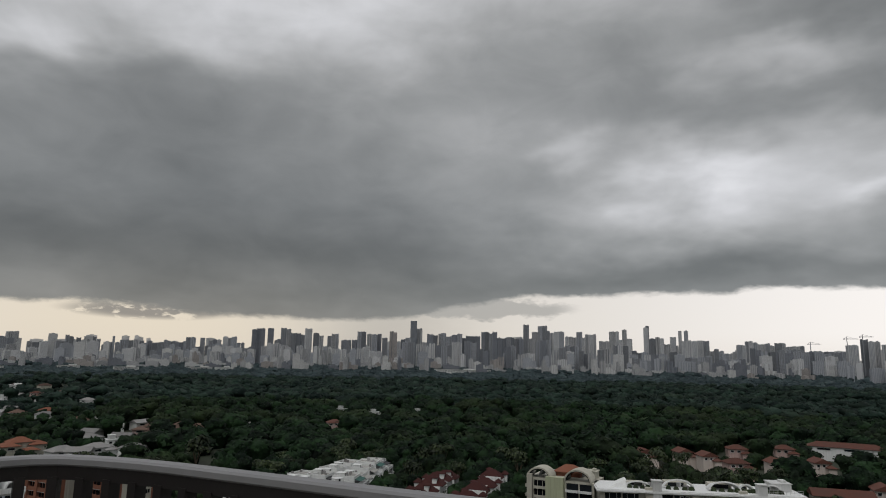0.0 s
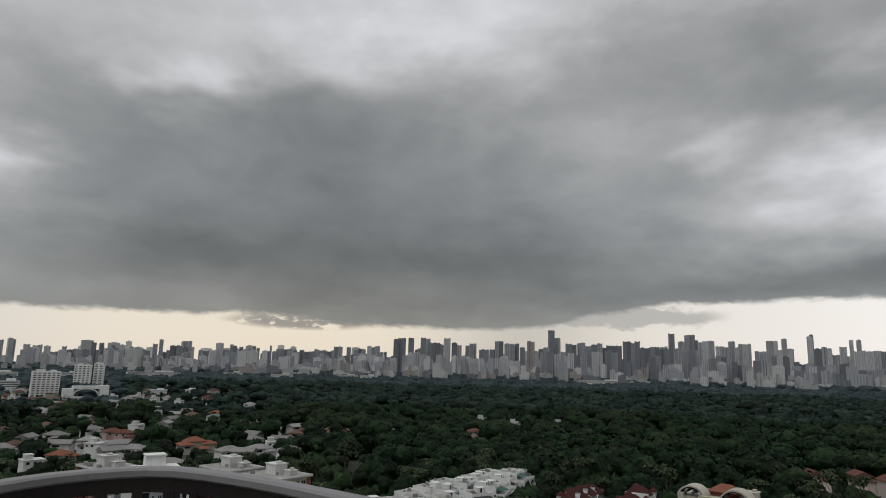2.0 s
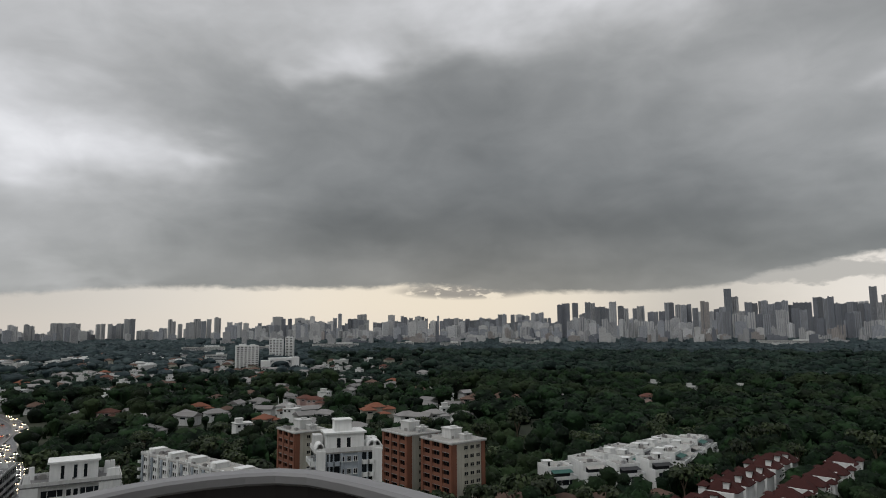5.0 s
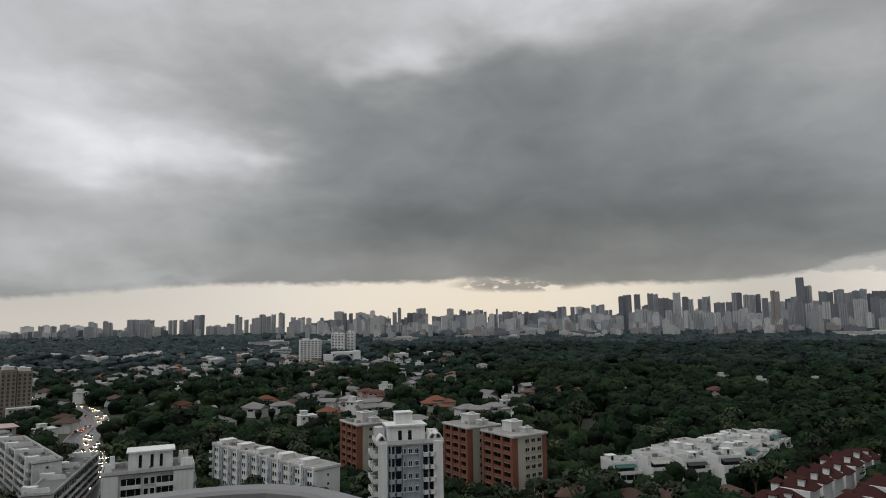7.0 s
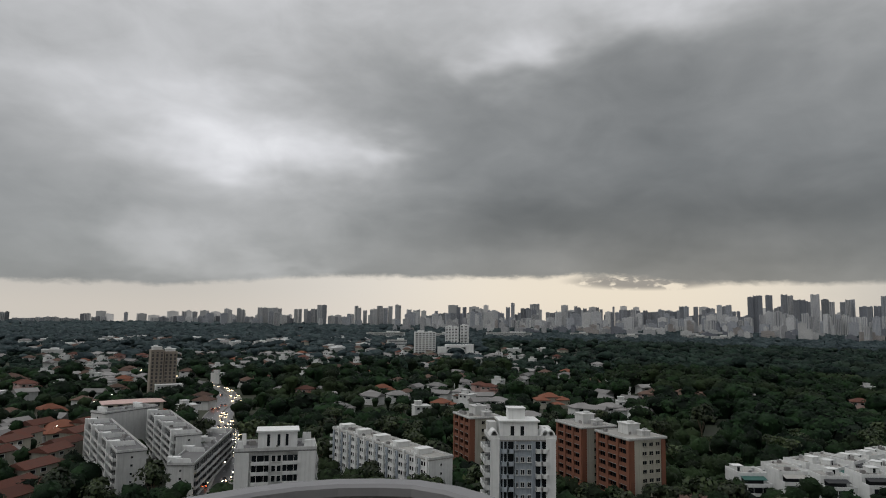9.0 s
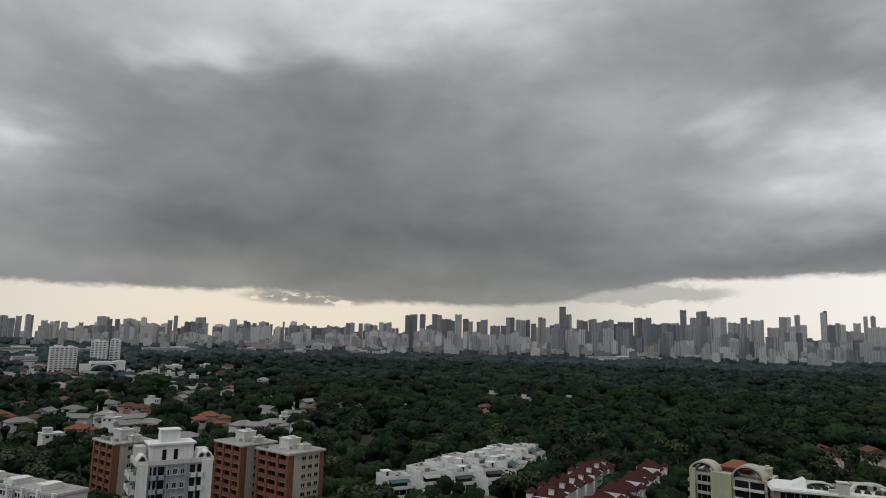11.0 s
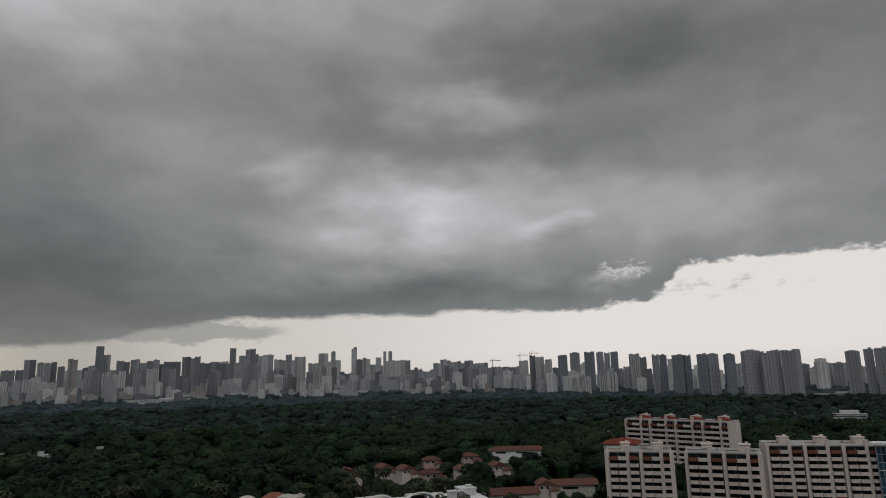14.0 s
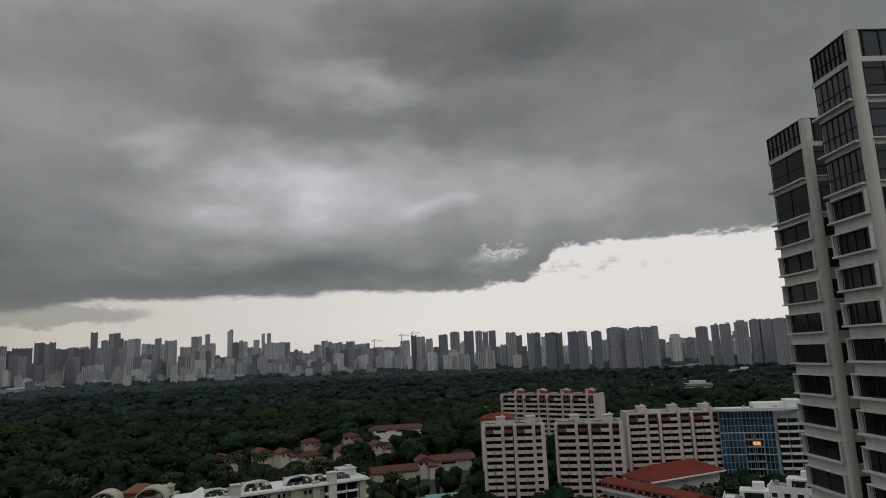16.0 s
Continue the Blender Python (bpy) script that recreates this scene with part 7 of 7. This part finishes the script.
def leaf_cloud(rng, centres, radii, count, size, flat=0.8):
    """Leaf clumps as bent quads scattered over lobes; returns vertices and faces as arrays."""
    which = rng.integers(0, len(centres), count)
    d = rng.normal(size=(count, 3))
    d /= np.linalg.norm(d, axis=1)[:, None]
    d[:, 2] = np.where(d[:, 2] < -0.25, -d[:, 2], d[:, 2])
    r = radii[which] * rng.uniform(0.75, 1.08, count)
    p = centres[which] + d * r[:, None] * np.array([1, 1, flat])
    nrm = d + rng.normal(size=(count, 3)) * 0.45 + np.array([0, 0, 0.35])
    nrm /= np.linalg.norm(nrm, axis=1)[:, None]
    a = np.cross(nrm, rng.normal(size=(count, 3)))
    a /= np.linalg.norm(a, axis=1)[:, None]
    b = np.cross(nrm, a)
    s = (size * rng.uniform(0.6, 1.35, count))[:, None]
    corners = np.stack([p - a * s, p - b * s * 0.7 - nrm * s * 0.2, p + a * s, p + b * s * 0.7 - nrm * s * 0.15], 1).reshape(-1, 3)
    faces = np.arange(count * 4).reshape(-1, 4)
    return corners, faces


def mesh_from(name, verts, faces, material):
    """Quads from arrays."""
    me = bpy.data.meshes.new(name)
    me.vertices.add(len(verts))
    me.vertices.foreach_set("co", np.asarray(verts, dtype=np.float32).ravel())
    n = len(faces)
    me.loops.add(n * 4)
    me.loops.foreach_set("vertex_index", np.asarray(faces, dtype=np.int32).ravel())
    me.polygons.add(n)
    me.polygons.foreach_set("loop_start", np.arange(0, n * 4, 4, dtype=np.int32))
    me.update(calc_edges=True)
    me.validate()
    me.materials.append(MAT[material])
    return me


def tree_kind(seed, h, spread, flat):
    """Trunk with limbs and a lobed crown of leaf clumps."""
    rng = np.random.default_rng(seed)
    lobes = 11
    ang = rng.uniform(0, 2 * np.pi, lobes) + np.arange(lobes) * 2.4
    rad = spread * np.sqrt(rng.uniform(0.02, 1, lobes)) * 0.62
    cz = h * (0.60 + 0.22 * rng.random(lobes)) + (1 - (rad / spread) ** 2) * h * 0.10
    centres = np.stack([rad * np.cos(ang), rad * np.sin(ang), cz], 1)
    radii = spread * rng.uniform(0.30, 0.46, lobes)
    v, f = leaf_cloud(rng, centres, radii, 430, spread * 0.125, flat)
    crown = mesh_from("crown", v, f, "leaf")
    g = Geo().tube((0, 0, -0.3), (0.1, 0, h * 0.4), h * 0.026, h * 0.018, 7)
    for c in centres[:7]:
        g.tube((0.1, 0, h * 0.36), tuple(c * np.array([0.9, 0.9, 0.96])), h * 0.012, h * 0.004, 5)
    return g.mesh("trunk", "bark"), crown


KINDS = [tree_kind(11, 13, 6.0, 0.8), tree_kind(12, 16, 7.5, 0.7), tree_kind(13, 10, 4.6, 0.95), tree_kind(14, 18, 7.0, 0.9),
         tree_kind(15, 12, 6.6, 0.65), tree_kind(16, 15, 5.4, 1.0)]


def tree(x, y, k, scale, turn):
    t = thing("tree", pose(x, y, 0, 0, 0, turn) @ Matrix.Diagonal((scale, scale, scale * random.uniform(0.85, 1.1), 1)),
              "broadleaf tree with a dense dark green crown", "tree", "trees round the houses")
    part("trunk", KINDS[k][0], "", t)
    part("crown", KINDS[k][1], "", t)


def plant_near():
    rng = random.Random(5)
    made, tries = 0, 0
    spots = []
    for x, y, k, s in ((-262, 165, 1, 1.1), (-277, 148, 3, 1.0), (-252, 157, 0, 1.15), (-262, 139, 4, 1.1), (-98, 196, 0, 1.0), (-88, 204, 1, 0.95), (-80, 212, 3, 0.9), (-112, 200, 5, 0.85), (-128, 205, 2, 1.1), (-84, 192, 4, 1.0), (-72, 222, 0, 1.1), (-62, 232, 4, 0.9),
                       (182, 168, 0, 0.9), (176, 175, 4, 1.0), (196, 172, 2, 1.1), (206, 140, 1, 0.8), (168, 160, 3, 0.8), (198, 128, 0, 0.9), (160, 172, 5, 0.9), (150, 180, 1, 0.9),
                       (203, 147, 1, 0.95), (212, 149, 3, 0.85), (224, 147, 0, 1.05), (234, 147, 5, 0.95), (242, 152, 1, 0.9), (176, 132, 4, 0.9), (172, 146, 2, 1.1)):
        tree(x, y, k, s, x * 7)
        spots.append((x, y))
    while made < 195 and tries < 30000:
        tries += 1
        a = rng.uniform(-74, 66)
        d = math.sqrt(rng.uniform(165 ** 2, 400 ** 2))
        x, y = d * math.sin(radians(a)), d * math.cos(radians(a))
        s = rng.uniform(0.75, 1.15)
        if not free(x, y, 4.5) or any((x - p) ** 2 + (y - q) ** 2 < 7.5 ** 2 for p, q in spots):
            continue
        spots.append((x, y))
        tree(x, y, rng.randrange(6), s, rng.uniform(0, 360))
        made += 1
    for x, y in spots:
        keep(x, y, 2.0)


plant_near()


def woods(name, label, seed, d0, d1, gap, r_crown, around, bands, tufts, material, density, h0, h1, flat, a0=-84, a1=70, inner=1.0):
    """Far woods: lumpy crowns with loose tufts over a ring sector, one sheet of stuff."""
    rng = np.random.default_rng(seed)
    count = int(radians(a1 - a0) / 2 * (d1 ** 2 - d0 ** 2) / gap ** 2)
    a = np.radians(rng.uniform(a0, a1, count))
    d = np.sqrt(rng.uniform(d0 ** 2, d1 ** 2, count))
    x, y = d * np.sin(a), d * np.cos(a)
    ok = np.array([density(p, q) for p, q in zip(x, y)]) > rng.random(count)
    for tx, ty, tr in TAKEN:
        ok &= (x - tx) ** 2 + (y - ty) ** 2 > (tr + r_crown * 0.5) ** 2
    x, y = x[ok], y[ok]
    m = len(x)
    r = r_crown * rng.uniform(0.55, 1.3, m)
    swell = np.array([noise.noise(Vector((p / 140, q / 140, 0.3))) for p, q in zip(x, y)])
    h = rng.uniform(h0, h1, m) + swell * 5.0
    # gardens before the houses that show are kept low
    for ca, cd, wide in CLEAR:
        u = np.array([math.sin(ca), math.cos(ca)])
        ahead = x * u[0] + y * u[1]
        aside = np.abs(x * u[1] - y * u[0])
        low = (ahead < cd) & (ahead > cd - 75) & (aside < wide)
        h = np.where(low, np.minimum(h, 5.5 + (cd - ahead) * 0.08), h)
        r = np.where(low, r * 0.6, r)
    base_z = h - r * flat
    # the lumpy crown: rings from the skirt to the top
    n, k = around, bands + 1
    th = np.arange(n) / n * 2 * np.pi
    ph = np.linspace(-0.35, 1.5, k)
    T, P = np.meshgrid(th, ph)
    p0, p1, p2 = (rng.uniform(0, 6.28, m)[:, None, None] for _ in range(3))
    lump = 1 + 0.22 * np.sin(3 * T + p0) * np.cos(2 * P + p1) + 0.17 * np.sin(5 * T + p1 + 4 * P) + 0.10 * np.cos(2 * T + p2 + 3 * P) + rng.normal(size=(m, k, n)) * 0.075
    R = r[:, None, None] * lump * inner
    twist = p2 + T
    vx = x[:, None, None] + R * np.cos(P) * np.cos(twist)
    vy = y[:, None, None] + R * np.cos(P) * np.sin(twist)
    vz = base_z[:, None, None] + R * np.sin(P) * flat
    dome = np.stack([vx, vy, vz], -1).reshape(-1, 3)
    i = np.arange(m)[:, None, None] * (k * n)
    row, col = np.meshgrid(np.arange(bands), np.arange(n), indexing="ij")
    q = np.stack([row * n + col, row * n + (col + 1) % n, (row + 1) * n + (col + 1) % n, (row + 1) * n + col], -1).reshape(1, -1, 4)
    df = (q + i.reshape(m, 1, 1)).reshape(-1, 4)
    # the shaded mass below the skirt
    skirt = np.stack([x[:, None] + r[:, None] * 0.55 * np.cos(th), y[:, None] + r[:, None] * 0.55 * np.sin(th), np.zeros((m, n))], -1).reshape(-1, 3)
    j = np.arange(m)[:, None]
    c = np.arange(n)[None, :]
    sb = len(dome)
    sf = np.stack([sb + j * n + c, sb + j * n + (c + 1) % n, j * (k * n) + (c + 1) % n, j * (k * n) + c], -1).reshape(-1, 4)
    # tufts that break the outline
    per = tufts
    dd = rng.normal(size=(m * per, 3))
    dd /= np.linalg.norm(dd, axis=1)[:, None]
    dd[:, 2] = np.abs(dd[:, 2]) * 1.15 - 0.1
    rr = np.repeat(r, per)
    p = np.repeat(np.stack([x, y, base_z], 1), per, 0) + dd * (rr * rng.uniform(0.86, 1.16, m * per))[:, None] * np.array([1, 1, flat])
    nrm = dd * 0.7 + rng.normal(size=dd.shape) * 0.3 + np.array([0, 0, 0.55])
    nrm /= np.linalg.norm(nrm, axis=1)[:, None]
    u = np.cross(nrm, rng.normal(size=dd.shape))
    u /= np.linalg.norm(u, axis=1)[:, None]
    w = np.cross(nrm, u)
    s = (rr * rng.uniform(0.07, 0.19, m * per))[:, None]
    tv = np.stack([p - u * s, p - w * s * 0.8 - nrm * s * 0.3, p + u * s, p + w * s * 0.8 - nrm * s * 0.2], 1).reshape(-1, 3)
    tf = np.arange(m * per * 4).reshape(-1, 4) + sb + len(skirt)
    me = mesh_from(name, np.concatenate([dome, skirt, tv]), np.concatenate([df, sf, tf]), material)
    smooth = np.zeros(len(me.polygons), dtype=bool)
    smooth[:len(df)] = True
    me.polygons.foreach_set("use_smooth", smooth)
    tagged(new(name, me), label, "trees", kind="stuff")


def wooded(x, y):
    """How closely the trees stand: thin among the houses, closed in the forest."""
    a = math.degrees(math.atan2(x, y))
    d = math.hypot(x, y)
    if a < -27 and d < 1700:
        k = 0.06 + 0.5 * noise.noise(Vector((x / 150, y / 100, 1.7)))
        return max(k, 0.05) if d < 1100 else max(k + 0.3, 0.25)
    if a < -18 and d < 640:
        return 0.6
    if 15 < a < 38 and d < 560:
        return 0.62
    return 1.0


def gardens(x, y):
    return 0.9 if x > -200 else 0.55


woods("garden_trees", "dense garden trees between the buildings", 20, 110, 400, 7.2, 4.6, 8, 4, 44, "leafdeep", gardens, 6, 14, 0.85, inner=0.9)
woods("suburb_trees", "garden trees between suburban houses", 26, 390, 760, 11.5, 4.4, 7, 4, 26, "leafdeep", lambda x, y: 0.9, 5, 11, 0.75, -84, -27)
woods("outer_suburb_trees", "garden trees between distant suburban houses", 28, 760, 1200, 12.5, 4.8, 6, 3, 18, "leafmidhaze", lambda x, y: 0.9, 5, 10, 0.7, -84, -27)
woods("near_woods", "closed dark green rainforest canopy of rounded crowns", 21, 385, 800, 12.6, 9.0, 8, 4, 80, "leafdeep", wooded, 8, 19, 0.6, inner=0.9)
# farther woods: the leaf colour itself carries the haze, most in the last belts
woods("middle_woods", "dark green forest canopy running towards the city", 22, 780, 1600, 18.5, 12.5, 7, 3, 26, "leafmidhaze", wooded, 9, 21, 0.5, -38, inner=0.9)
woods("west_woods", "hazy blue-green woods round distant houses", 27, 900, 1600, 18.5, 12.5, 7, 3, 16, "leafhaze", wooded, 8, 17, 0.5, -84, -38, inner=0.9)
woods("distant_woods", "hazy blue-green tree belt before the skyline", 23, 1560, 2650, 30.0, 17.0, 6, 3, 3, "leafhaze", lambda x, y: 1.0, 9, 17, 0.55)
woods("ridge_woods", "hazy tree belt at the foot of the skyline", 24, 2550, 2950, 28.0, 17.0, 6, 3, 3, "leafhaze", lambda x, y: 1.0, 17, 26, 0.6, -47)
woods("horizon_woods", "hazy trees between distant city blocks", 25, 2700, 4600, 92.0, 40.0, 6, 3, 1, "leafhaze", lambda x, y: 1.0, 10, 16, 0.4)
